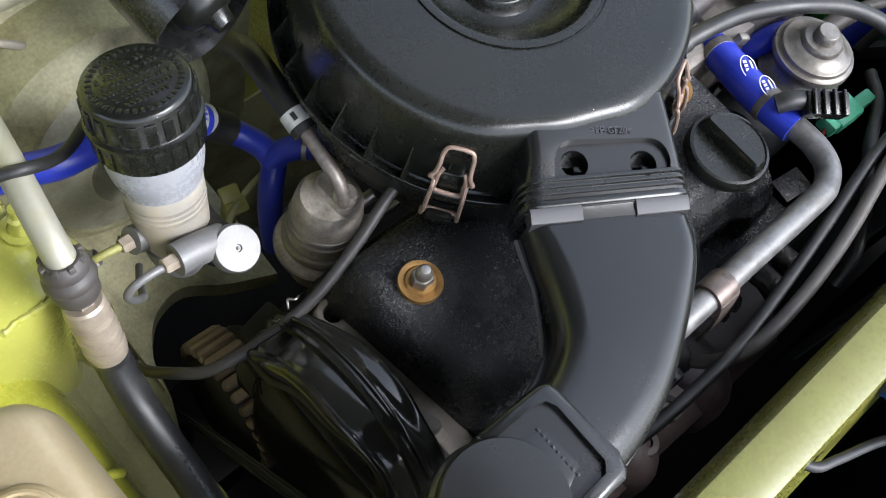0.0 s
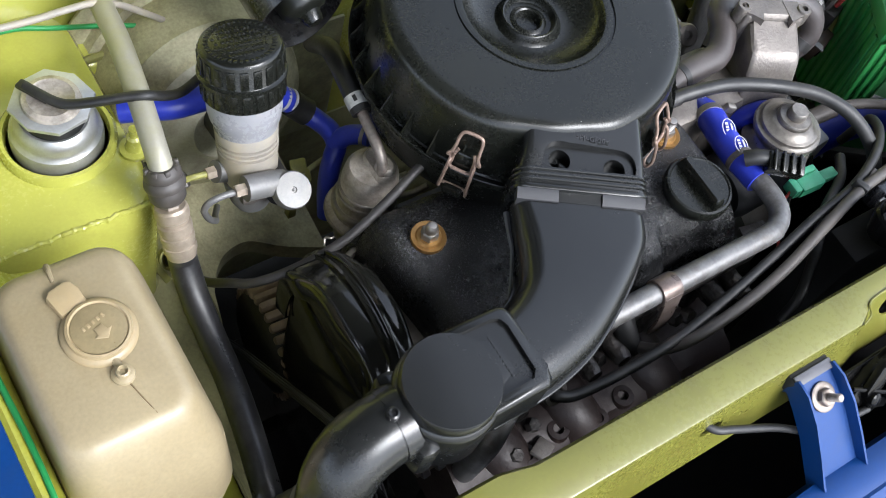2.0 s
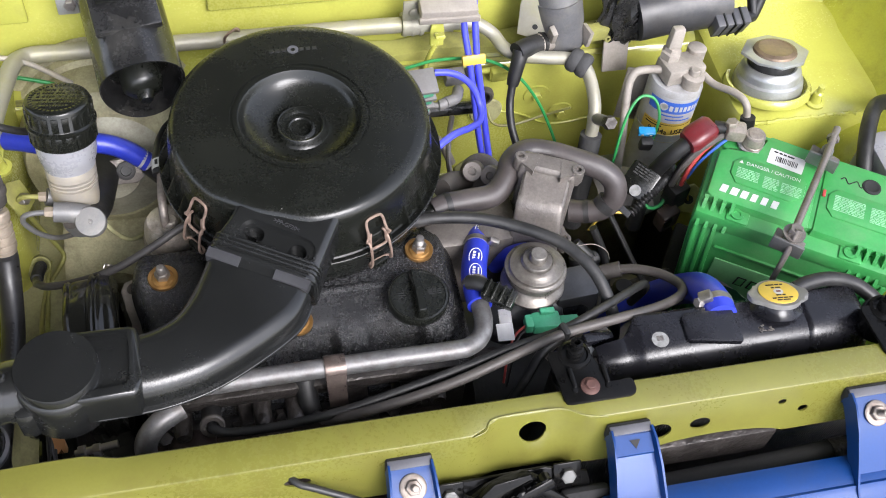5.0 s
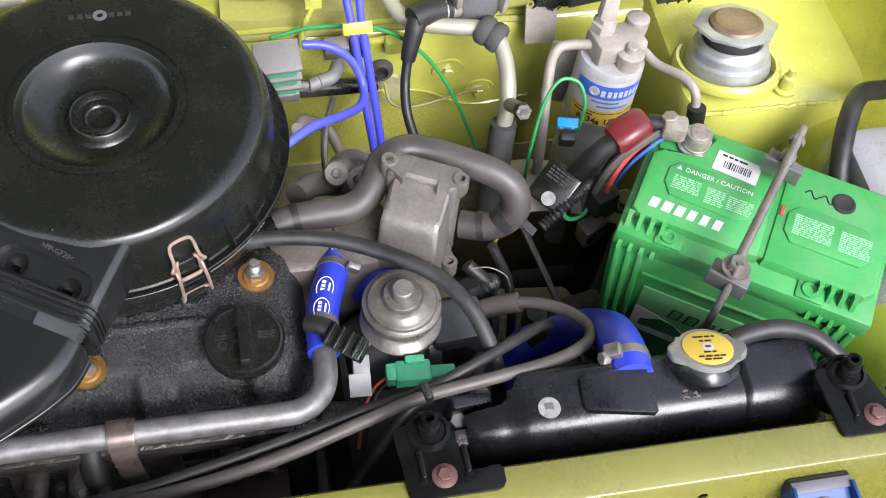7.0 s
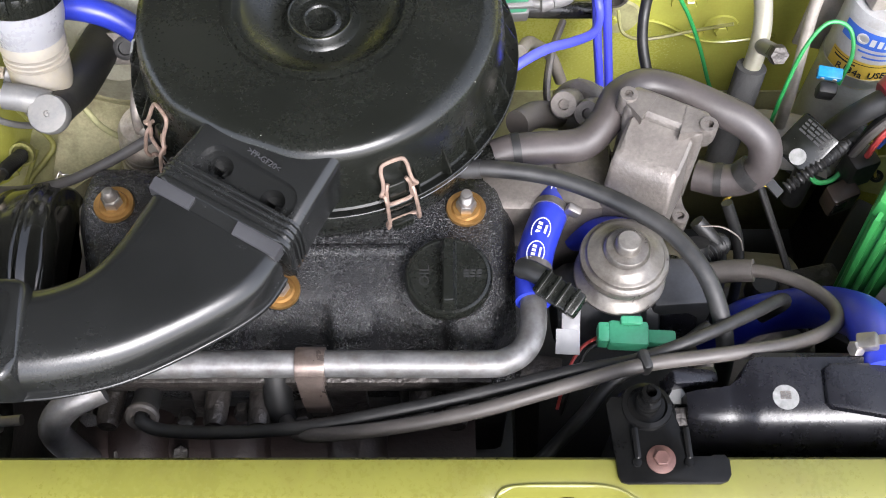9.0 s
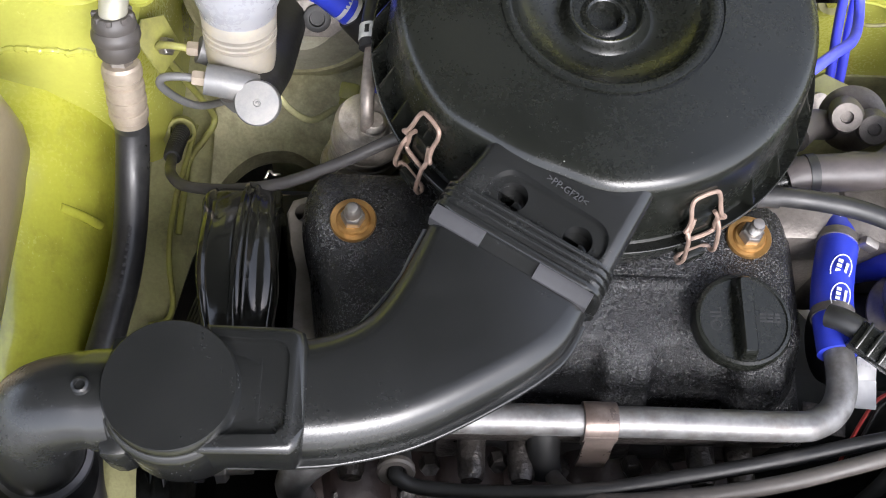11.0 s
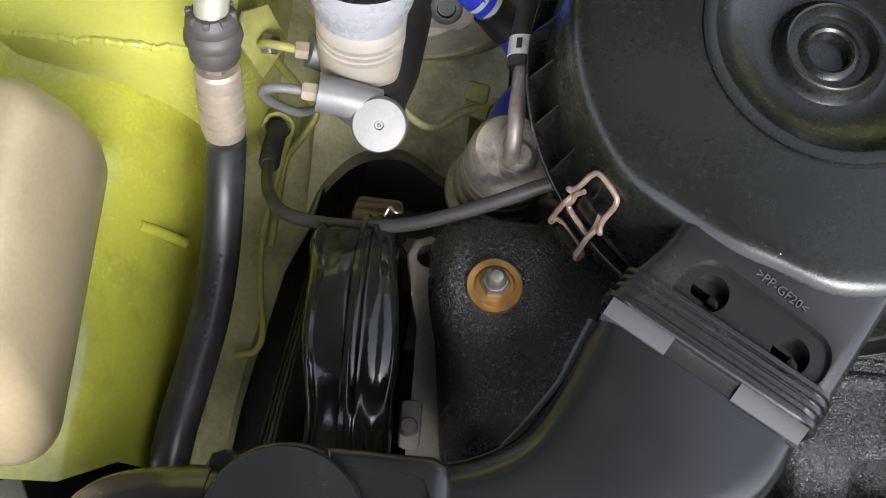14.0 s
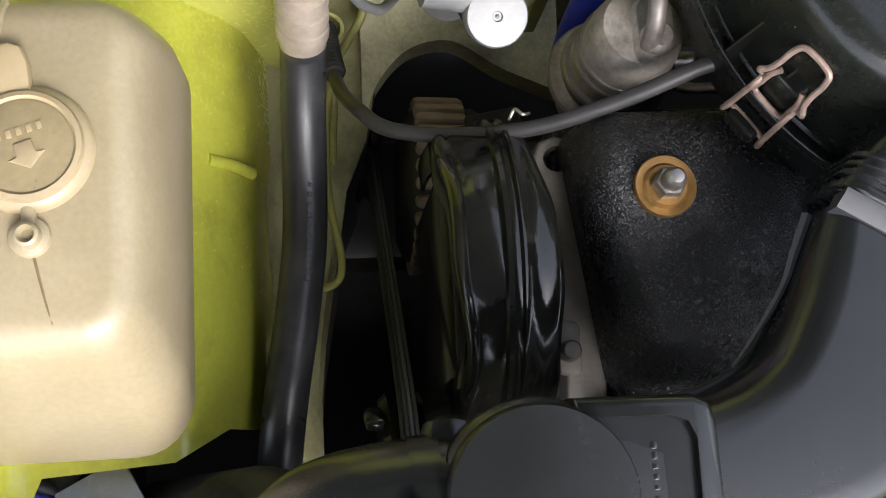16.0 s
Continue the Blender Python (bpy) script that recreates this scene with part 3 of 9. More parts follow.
def tower(x0, x1, y0, y1, ztop, cx, cy, plate_z, side, k=1.0, kp=0.94, lean=0.0):
    secs = []
    for z, s in ((0.42, 0.0), (0.60, 0.0), (ztop - 0.014, 0.0), (ztop - 0.004, 0.004), (ztop, 0.014)):
        w, h = x1 - x0 - 2 * s, y1 - y0 - 2 * s
        secs.append([((x0 + x1) / 2 + px, (y0 + y1) / 2 + py, z) for px, py in rrect(w, h, 0.03, 5)])
    tw = part("strut_tower", loft(secs), LIME, car, "lime yellow strut tower with seam sealer along its edge")
    m = pose(cx, cy, ztop, lean, 0, 0) @ Matrix.Diagonal((k, k, 1, 1))
    part("tower_lip", lathe([(0.050, 0.0), (0.0495, 0.005), (0.047, 0.008), (0.044, 0.008), (0.042, 0.003), (0.042, 0.0)], m), LIME, tw)
    dome = part("mount_dome", lathe([(0.039, -0.004), (0.0392, 0.008), (0.0380, 0.0145), (0.0350, 0.0165), (0.0343, 0.019), (0.0345, 0.0225), (0.0330, 0.0270), (0.0285, 0.0300), (0.026, 0.029), (0.024, 0.024), (0.0, 0.024)], m), ZINC, tw, "bare zinc strut mount dome")
    part("mount_rubber", lathe([(0.0, 0.024), (0.0255, 0.024), (0.0265, plate_z - ztop - 0.006), (0.024, plate_z - ztop - 0.002), (0, plate_z - ztop - 0.002)], m), RUBBER, dome)
    octo = [(0.036 * math.cos(radians(22.5 + 45 * i)) * (1.08 if i % 2 else 1.0), 0.036 * math.sin(radians(22.5 + 45 * i))) for i in range(8)]
    pl = part("mount_plate", prism(octo, plate_z - ztop - 0.003, plate_z - ztop, m @ pose(0, 0, 0, 0, 0, 12) @ Matrix.Diagonal((kp, kp, 1, 1)), 0.0008), ZINC, tw, "octagonal zinc plate")
    part("centre_cap", lathe([(0.0, 0), (0.0245, 0.0), (0.0235, 0.0025), (0.019, 0.004), (0.017, 0.003), (0, 0.003)], m @ Matrix.Translation((0, 0, plate_z - ztop))), TANCAP if side else PUMP, pl, "brown stained centre cap")
    for dx, dy in ((0.047 * side * 1.0, -0.028),) if side > 0 else ((0.045, -0.030),):
        bm = lathe([(0.011, 0), (0.011, 0.003), (0.007, 0.004), (0.0055, 0.010), (0.0055, 0.016), (0.0035, 0.018), (0.0035, 0.026), (0, 0.026)], Matrix.Translation((cx + dx * 1.0, cy + dy, ztop)), seg=12)
        part("tower_stud", bm, LIME, tw)
    # lumpy seam sealer
    rnd = random.Random(3)
    pts = [(x0 + 0.012 + (x1 - x0 - 0.024) * i / 24, y0 + 0.006 + rnd.uniform(-0.001, 0.001), ztop - 0.004 + rnd.uniform(-0.0007, 0.0007)) for i in range(25)]
    part("seam_sealer", tube(pts, lambda f: 0.0024 + 0.0005 * math.sin(f * 211) * math.sin(f * 57 + 1), seg=8, n=5), LIME, tw)
    return tw


tower(-0.075, 0.098, 0.236, 0.44, 0.684, 0.0485, 0.316, 0.730, 0, 0.84, 0.92)
tower(0.850, 1.035, 0.250, 0.44, 0.668, 0.899, 0.303, 0.713, -1, 0.97, 1.0, -15)
part("inner_wing_upper", rbox(0.02, 0.56, 0.32, pose(1.050, 0.17, 0.45, 0, 2, 0), 0.006), LIME, car)
part("front_valance", rbox(1.06, 0.02, 0.45, Matrix.Translation((0.5, -0.215, 0.19)), 0.004), FLAT_BLACK, car, "black valance behind the grille panel")
for sx in (-0.06, 1.06):
    part("side_shield", rbox(0.02, 0.82, 0.40, Matrix.Translation((sx, 0.19, 0.19)), 0.004), FLAT_BLACK, car)
# blue outer panels
part("wing", strip([(-0.40, 0.745), (-0.39, 0.749), (0.55, 0.80), (0.60, 0.81)], 0, 1, n=1, thick=0.002, f=lambda x, y, z: ((-0.066 if x > 0.5 else -0.12) + (0 if x > 0.5 else -0.03), y, z - (0.0 if x > 0.5 else 0.02))), BLUE_PAINT, car, "blue metallic wing edge")
part("wing", strip([(-0.40, 0.73), (0.6, 0.80)], 0, 1, n=1, thick=0.002, f=lambda x, y, z: ((1.06 if x < 0.5 else 1.14), y, z - (0.0 if x < 0.5 else 0.03))), BLUE_PAINT, car, "blue metallic wing edge")

# blue grille panel in front, with its three brackets
grille = thing("grille_panel", (0.5, -0.17, 0.6), "blue metallic grille panel with three bolted brackets", "car panel")
GP = [(-0.140, 0.655), (-0.136, 0.690), (-0.139, 0.700), (-0.150, 0.704), (-0.1640, 0.7000), (-0.1665, 0.7012), (-0.1700, 0.6978), (-0.1880, 0.6908), (-0.1905, 0.6918), (-0.1940, 0.6880), (-0.2140, 0.6735), (-0.2165, 0.6740), (-0.2190, 0.6700), (-0.23, 0.660), (-0.26, 0.58), (-0.262, 0.45)]


def gp_f(x, y, z):
    k = step(x, 0.52, 0.575)
    return (x, y - 0.024 * (1 - k) - 0.03 * (1 - step(x, 0.1, 0.4)), z - 0.004 * (1 - k))


part("panel", strip(GP, -0.05, 1.05, n=60, thick=0.002, f=gp_f), BLUE_PAINT, grille)


def bracket(x, w, y0, z0, bolted):
    """A folded channel: a sunk floor between two thin upright flanges."""
    pr = [(y0 + 0.002, z0 - 0.005), (y0, z0 - 0.001), (y0 - 0.003, z0), (y0 - 0.012, z0 - 0.002), (y0 - 0.030, z0 - 0.013), (y0 - 0.050, z0 - 0.030), (y0 - 0.066, z0 - 0.044), (y0 - 0.085, z0 - 0.056), (y0 - 0.110, z0 - 0.074)]
    flange = (0.002, 0.0045, 0.0060, 0.0098, 0.0112, 0.0112, 0.0100, 0.0070, 0.0040)
    secs = []
    for i, ((a, b), lip) in enumerate(zip(pr, flange)):
        h = w / 2 * (1 + 0.28 * step(i, 2, 7)) + 0.001
        f = b - 0.0050 * step(i, 1, 3)
        secs.append([(x - h - 0.001, a, f - 0.012), (x - h, a, f + lip), (x - h + 0.0018, a, f + lip), (x - h + 0.0026, a, f), (x + h - 0.0026, a, f), (x + h - 0.0018, a, f + lip), (x + h, a, f + lip), (x + h + 0.001, a, f - 0.012)])
    br = part("bracket", loft(secs), BLUE_PAINT, grille, angle=28)
    # black block added for the shadow beside the bracket's top
    part("shade_block", rbox(w + 0.003, 0.010, 0.016, pose(x, y0 + 0.0030, z0 - 0.0160), 0.002), FLAT_BLACK, br, "black block standing in for the bracket's shaded side")
    part("edge_wear", rbox(w + 0.001, 0.0075, 0.0016, pose(x, y0 + 0.0008, z0 - 0.0006, 12, 0, 0), 0.0006), GREY_PLAIN, br, "scuffed grey top edge")
    if not bolted:
        part("stop_tab", loft([[(x - w * 0.46, y0 - 0.006, z0 - 0.004), (x + w * 0.46, y0 - 0.006, z0 - 0.004), (x + w * 0.46, y0 - 0.004, z0 - 0.001), (x - w * 0.46, y0 - 0.004, z0 - 0.001)], [(x - w * 0.46, y0 - 0.019, z0 - 0.0085), (x + w * 0.46, y0 - 0.019, z0 - 0.0085), (x + w * 0.46, y0 - 0.0185, z0 - 0.0068), (x - w * 0.46, y0 - 0.0185, z0 - 0.0068)]]), BLUE_PAINT, br)
        part("arrow_mark", prism([(-0.0045, 0.0035), (0.0045, 0.0035), (0.0, -0.0035)], 0, 0.0006, axis((x + 0.001, y0 - 0.0115, z0 - 0.0034), (0, -0.40, 0.92)), 0), FLAT_BLACK, br)
        return br
    d = (0, -0.45, 0.89)
    m = axis((x, y0 - 0.016, z0 - 0.0085), d)
    part("washer", lathe([(0, 0), (0.0108, 0), (0.0108, 0.0012), (0.0095, 0.0020), (0.0060, 0.0016), (0, 0.0016)], m, seg=32), RUST_STEEL, br, "dull steel washer with surface rust")
    bm = hexnut(m @ V(0, 0, 0.0016), d, 0.0066, 0.0048)
    for k in range(7):
        lathe([(0.0022, 0), (0.0031, 0.0008), (0.0022, 0.0016)], m @ Matrix.Translation((0, 0, 0.0064 + 0.0016 * k)), seg=10, bm=bm)
    lathe([(0, 0), (0.0024, 0), (0.0024, 0.0125), (0, 0.0130)], m @ Matrix.Translation((0, 0, 0.005)), seg=10, bm=bm)
    part("bolt", bm, RUST_STEEL, br)
    return br


bracket(0.417, 0.034, -0.102, 0.741, True)
bracket(0.5975, 0.034, -0.1035, 0.743, False)
bracket(0.812, 0.040, -0.103, 0.741, True)

# bonnet latch and what lies behind the grille
latch = thing("bonnet_latch", (0.50, -0.13, 0.66), "black oily bonnet latch with bolts and links", "latch")
ml = axis((0.498, -0.1185, 0.699), (0, -0.82, 0.57))
part("backplate", prism([(-0.060, -0.030), (-0.02, -0.034), (0.045, -0.030), (0.070, -0.012), (0.066, 0.006), (0.030, 0.016), (-0.056, 0.014)], 0, 0.003, ml, 0.001), BLACKSTEEL, latch)
part("latch_body", prism([(-0.044, -0.020), (-0.030, -0.026), (0.014, -0.024), (0.034, -0.006), (0.030, 0.010), (0.010, 0.018), (-0.020, 0.012), (-0.040, 0.002)], 0.003, 0.013, ml, 0.003), BLACKSTEEL, latch)
part("hook", prism([(-0.030, -0.012), (-0.012, -0.020), (0.000, -0.010), (-0.006, -0.004), (-0.014, -0.010), (-0.022, -0.002), (-0.010, 0.010), (0.016, 0.016), (0.014, 0.022), (-0.016, 0.018), (-0.032, 0.004)], 0.013, 0.019, ml, 0.002), BLACKSTEEL, latch)
part("link", rbox(0.052, 0.009, 0.005, ml @ pose(0.008, 0.004, 0.019, 0, 0, 24), 0.002), BLACKSTEEL, latch)
part("link", rbox(0.036, 0.008, 0.005, ml @ pose(0.030, 0.000, 0.014, 0, 0, -38), 0.002), BLACKSTEEL, latch)
for px, py in ((-0.026, -0.004), (0.006, 0.004), (0.026, 0.012)):
    part("rivet", lathe([(0, 0.012), (0.0060, 0.012), (0.0056, 0.022), (0.0035, 0.0235), (0, 0.0235)], ml @ Matrix.Translation((px, py, 0)), seg=18), BLACKSTEEL, latch)
part("spring", tube([ml @ V(0.018 + 0.0012 * i * 0.5, -0.012 + 0.004 * math.cos(i * 1.25), 0.018 + 0.004 * math.sin(i * 1.25)) for i in range(36)], 0.0008, seg=5, n=2), BLACKSTEEL, latch)
part("return_rod", tube([ml @ V(-0.04, 0.008, 0.012), ml @ V(-0.01, -0.004, 0.022), ml @ V(0.02, -0.014, 0.022), ml @ V(0.04, -0.010, 0.012)], 0.0018, seg=8), BLACKSTEEL, latch)
for bx, bz in ((-0.050, 0.006), (0.048, 0.008)):
    b = part("tab", rbox(0.024, 0.022, 0.003, ml @ pose(bx, bz, 0.003), 0.004), BLACKSTEEL, latch)
    part("bolt", hexnut(ml @ V(bx, bz, 0.006), (0, -0.82, 0.57), 0.0066, 0.005), CLAMP, b)
part("guide_block", rbox(0.042, 0.026, 0.012, ml @ pose(0.062, -0.018, 0.002), 0.005), FLAT_BLACK, latch)
cable("latch_cable", [(0.318, -0.075, 0.733), (0.328, -0.098, 0.7335), (0.345, -0.106, 0.7300), (0.38, -0.118, 0.7180), (0.42, -0.135, 0.703), (0.47, -0.140, 0.697)], 0.0030, RUBBER, "thin black bonnet release cable through the support", "cable")
part_rod = thing("horn_bar", (0.70, -0.13, 0.66), "dusty black horn tube behind the grille", "horn")
part("tube", tube([(0.60, -0.128, 0.664), (0.70, -0.127, 0.668), (0.82, -0.124, 0.674)], 0.012, seg=18), FLAT_BLACK, part_rod)
part("end_bracket", rbox(0.016, 0.028, 0.030, pose(0.625, -0.127, 0.650, 0, 0, 8), 0.004), FLAT_BLACK, part_rod)
part("end_cap", tube([(0.790, -0.125, 0.6725), (0.806, -0.1245, 0.6732)], 0.0132, seg=18), DARK_CAST, part_rod)
cond = thing("condenser", (0.70, -0.10, 0.45), "grey finned condenser behind the grille", "condenser")
bm = rbox(0.34, 0.008, 0.33, Matrix.Translation((0.74, -0.0765, 0.408)), 0.002)
part("core", bm, FLAT_BLACK, cond)
part("top_rail", rbox(0.122, 0.012, 0.040, Matrix.Translation((0.680, -0.1000, 0.657)), 0.003), DARK_CAST, cond, "grimy grey condenser rail")
bm = bmesh.new()
for i in range(130):
    rbox(0.0009, 0.003, 0.31, pose(0.58 + i * 0.0025, -0.0815, 0.425), 0, bm)
tagged(part("finned_face", bm, ALU, cond), kind="stuff")

# ---------------------------------------------------------------- engine
engine = thing("engine_block", (0.36, 0.1, 0.202), "grimy dark cast engine block and cylinder head", "engine")
part("block", rbox(0.30, 0.20, 0.32, Matrix.Translation((0.36, 0.10, 0.202)), 0.01), DARK, engine)
part("cylinder_head", rbox(0.286, 0.165, 0.11, Matrix.Translation((0.356, 0.095, 0.52)), 0.006), DARK, engine)
part("bellhousing", lathe([(0.11, 0), (0.12, 0.02), (0.10, 0.08), (0.08, 0.16), (0.0, 0.17)], axis((0.51, 0.12, 0.40), (1, 0, 0))), DARK, engine)
hf = part("head_flange", prism([(0.2034, 0.030), (0.2044, 0.062), (0.2043, 0.108), (0.2020, 0.126), (0.1972, 0.138), (0.1957, 0.146), (0.1990, 0.1545), (0.207, 0.1575), (0.216, 0.1545), (0.222, 0.145), (0.222, 0.03)], 0.640, 0.6600, Matrix(), 0.0025, 3), DUSTMETAL, engine, "bare aluminium head edge with a bolt eye")
cut(hf, lathe([(0, 0.60), (0.0062, 0.60), (0.0062, 0.70), (0, 0.70)], Matrix.Translation((0.2070, 0.1460, 0)), seg=28))
part("bolt_pad", rbox(0.0110, 0.024, 0.008, pose(0.2052, 0.058, 0.6570), 0.003), DUSTMETAL, engine)
part("head_bolt", lathe([(0, 0), (0.0048, 0), (0.0048, 0.006), (0.0036, 0.0085), (0, 0.0095)], Matrix.Translation((0.2045, 0.056, 0.6640)), seg=18), DUSTMETAL, engine)

vc = thing("valve_cover", (0.356, 0.09, 0.63), "black crackle-painted valve cover with brass-coloured washers", "valve cover")
CY = [(0.020, 0.628), (0.021, 0.662), (0.0255, 0.680), (0.034, 0.693), (0.047, 0.7005), (0.062, 0.703), (0.095, 0.7035), (0.128, 0.7025), (0.148, 0.696), (0.158, 0.684), (0.163, 0.66), (0.164, 0.628)]


CYS = [(p.y, p.z) for p in smooth_path([(0, y, z) for y, z in CY], 4)]
STEP_LINE = [(0.20, 0.1120), (0.228, 0.1065), (0.236, 0.1030), (0.251, 0.1005), (0.259, 0.0905), (0.268, 0.0870), (0.278, 0.0900), (0.31, 0.0920)]


def vc_place(x, y, z):
    """The left end is cut back in a curve and a raised pad carries the rear stud."""
    e = 0.2208 - 0.0128 * step(y, 0.060, 0.128)
    pad = step(y - float(np.interp(x, *zip(*STEP_LINE))), -0.003, 0.006) * (1 - step(x, 0.262, 0.305)) * step(z, 0.66, 0.70)
    boss = (1 - step(math.hypot(x - 0.457, y - 0.064), 0.026, 0.034)) * step(z, 0.67, 0.70)
    return V(x + (e - 0.213) * (1 - step(x, 0.213, 0.262)), y, z + 0.0088 * pad + 0.0035 * boss)


def vc_section(x):
    e = min(x - 0.213, 0.502 - x)
    k = 1 - (1 - min(1, e / 0.016)) ** 2.2 * 0.30
    out = []
    bump = 0.0
    for c in (0.311, 0.396, 0.472):
        bump = max(bump, 1 - step(abs(x - c), 0.0100, 0.0200))
    for y, z in CYS:
        zz = 0.628 + (z - 0.628) * k
        inset = (1 - k) * 0.03
        w = step(z, 0.636, 0.655) * (1 - step(y, 0.036, 0.060)) * (1 - bump)
        y += 0.0105 * w
        zz -= 0.0045 * w
        y = y + inset if y < 0.09 else y - inset
        out.append(vc_place(x, y, zz))
    return out


xs = [0.213, 0.2135, 0.215, 0.218, 0.222, 0.227] + [0.23 + 0.0025 * i for i in range(105)] + [0.492, 0.497, 0.500, 0.5015, 0.502]
cover = part("cover", loft([vc_section(x) for x in xs]), CRACKLE, vc, angle=60)
part("cover_flange", prism([(0.2175, 0.012), (0.508, 0.012), (0.508, 0.172), (0.2150, 0.172), (0.2085, 0.164), (0.2055, 0.140), (0.2075, 0.120), (0.2125, 0.103), (0.2170, 0.080)], 0.640, 0.652, Matrix(), 0.002), CRACKLE, vc)
part("raised_strip", loft([[(0.340 + 0.0915 * i, 0.0895 + py * k_, 0.7030 + pz) for py, pz in ((-0.0052, -0.002), (-0.0040, 0.0012), (-0.0020, 0.0024), (0.0020, 0.0024), (0.0040, 0.0012), (0.0052, -0.002))] for i, k_ in ((0, 1.0), (0.96, 1.0), (1.0, 0.55))]), CRACKLE, cover, "raised rib dulled by dust")
part("stud_pad", lathe([(0, 0), (0.0200, 0), (0.0180, 0.0015), (0.0155, 0.0022), (0, 0.0022)], Matrix.Translation((0.4688, 0.1195, 0.7010)), seg=32), CRACKLE, cover)
for i in range(6):
    part("cast_mark", rbox(0.0065, 0.0018, 0.0016, Matrix.Translation((0.385 + 0.0095 * i, 0.1035, 0.7030)), 0.0005), CRACKLE, cover)
    part("cast_mark", rbox(0.0055, 0.0018, 0.0016, Matrix.Translation((0.385 + 0.0095 * i, 0.0985, 0.7030)), 0.0005), CRACKLE, cover)
for nx, ny, nz in ((0.2392, 0.1175, 0.7120), (0.4688, 0.1195, 0.703), (0.3500, 0.0600, 0.703)):
    w = part("washer", lathe([(0.0, 0.0), (0.0130, 0.0), (0.0133, 0.0028), (0.0128, 0.0036), (0.0112, 0.0034), (0.0098, 0.0030), (0.0086, 0.0046), (0.0, 0.0046)], Matrix.Translation((nx, ny, nz)), seg=32), GOLD, vc, "brass-coloured plated washer")
    if ny < 0.07:
        part("seal", lathe([(0, 0), (0.0125, 0), (0.0125, 0.003), (0, 0.003)], Matrix.Translation((nx, ny, nz - 0.002))), RUBBER, w)
    bm = hexnut((nx, ny, nz + 0.004), (0, 0, 1), 0.0068, 0.0075)
    if nx < 0.3:
        lathe([(0, 0), (0.0048, 0), (0.0048, 0.0035), (0.0042, 0.0062), (0.0028, 0.0080), (0.0, 0.0086)], Matrix.Translation((nx, ny, nz + 0.0112)), seg=18, bm=bm)
    else:
        lathe([(0, 0), (0.0036, 0), (0.0036, 0.002), (0.0042, 0.0026), (0.0036, 0.0034), (0.0042, 0.0044), (0.0036, 0.0052), (0.0042, 0.0062), (0.0036, 0.0070), (0.0042, 0.0080), (0.0036, 0.0088), (0.0034, 0.0105), (0.0, 0.0110)], Matrix.Translation((nx, ny, nz + 0.0112)), seg=14, bm=bm)
    part("nut", bm, STEEL, w, "steel nut on a stud")

cap = thing("oil_cap", (0.457, 0.0645, 0.70), "black plastic oil filler cap with a raised grip", "oil cap")
m = Matrix.Translation((0.457, 0.0645, 0.702)) @ Matrix.Diagonal((1.05, 1.05, 1, 1))
part("cap_disc", lathe([(0.0, 0), (0.0225, 0), (0.0245, 0.004), (0.0262, 0.0065), (0.0265, 0.0125), (0.0252, 0.0150), (0.0235, 0.0155), (0.0228, 0.0145), (0, 0.0140)], m, seg=48), BLACK, cap)
part("grip", loft([[(m @ V(px * s, py * s2, z)) for px, py in rrect(0.0092, 0.047, 0.0025, 4)] for z, s, s2 in ((0.013, 1.15, 1.0), (0.019, 0.95, 0.97), (0.0238, 0.80, 0.90), (0.0250, 0.62, 0.86))]), BLACK, cap)
writing("lettering", "OIL", 0.009, m @ pose(-0.0115, 0.0, 0.0142, 0, 0, 90), GREY_PRINT, cap)
bm = bars(bmesh.new(), m @ pose(0.0145, 0.0035, 0.0142), 3, 0.011, 0.0011, 0.0012, seed=4)
part("moulded_mark", bm, GREY_PRINT, cap)

# steel water pipe along the front of the head
wp = thing("water_pipe", (0.37, 0.005, 0.69), "grey steel water pipe with a bolted clamp", "pipe")
part("pipe", tube([(0.195, 0.002, 0.715), (0.22, 0.003, 0.717), (0.30, 0.0045, 0.717), (0.40, 0.005, 0.717), (0.475, 0.005, 0.716), (0.492, 0.0075, 0.715), (0.5035, 0.016, 0.7145), (0.509, 0.030, 0.714), (0.510, 0.052, 0.7125)], 0.0083, seg=22), PIPE, wp)
STRAP = pbr("browned_strap_steel", (0.17, 0.135, 0.118), 0.36, metal=0.6, var=0.35, scale=60, dirt=(0.07, 0.045, 0.032), dirt_amt=0.7, dirt_scale=70)
cl = part("clamp", tube([(0.3655, 0.0045, 0.717), (0.3665, 0.0045, 0.717), (0.3815, 0.0045, 0.717), (0.3825, 0.0045, 0.717)], lambda f: 0.0100 + 0.0008 * math.sin(f * math.pi), seg=26), STRAP, wp, "browned steel clamp strap")
part("clamp_tail", loft([[(x, y, z), (x + 0.016, y, z), (x + 0.016, y - 0.002, z), (x, y - 0.002, z)] for x, y, z in ((0.366, -0.0035, 0.722), (0.366, -0.006, 0.708), (0.367, -0.008, 0.692), (0.368, -0.008, 0.672))]), STRAP, cl)
part("clamp_ear", rbox(0.018, 0.003, 0.012, pose(0.374, -0.0045, 0.706, -15, 0, 0), 0.001), STRAP, cl)
part("return_pipe", tube([(0.245, -0.004, 0.700), (0.226, -0.014, 0.698), (0.214, -0.022, 0.685), (0.211, -0.024, 0.66), (0.212, -0.02, 0.60), (0.214, -0.01, 0.52)], 0.0095, seg=16), PIPE, wp, "dull steel elbow going down")

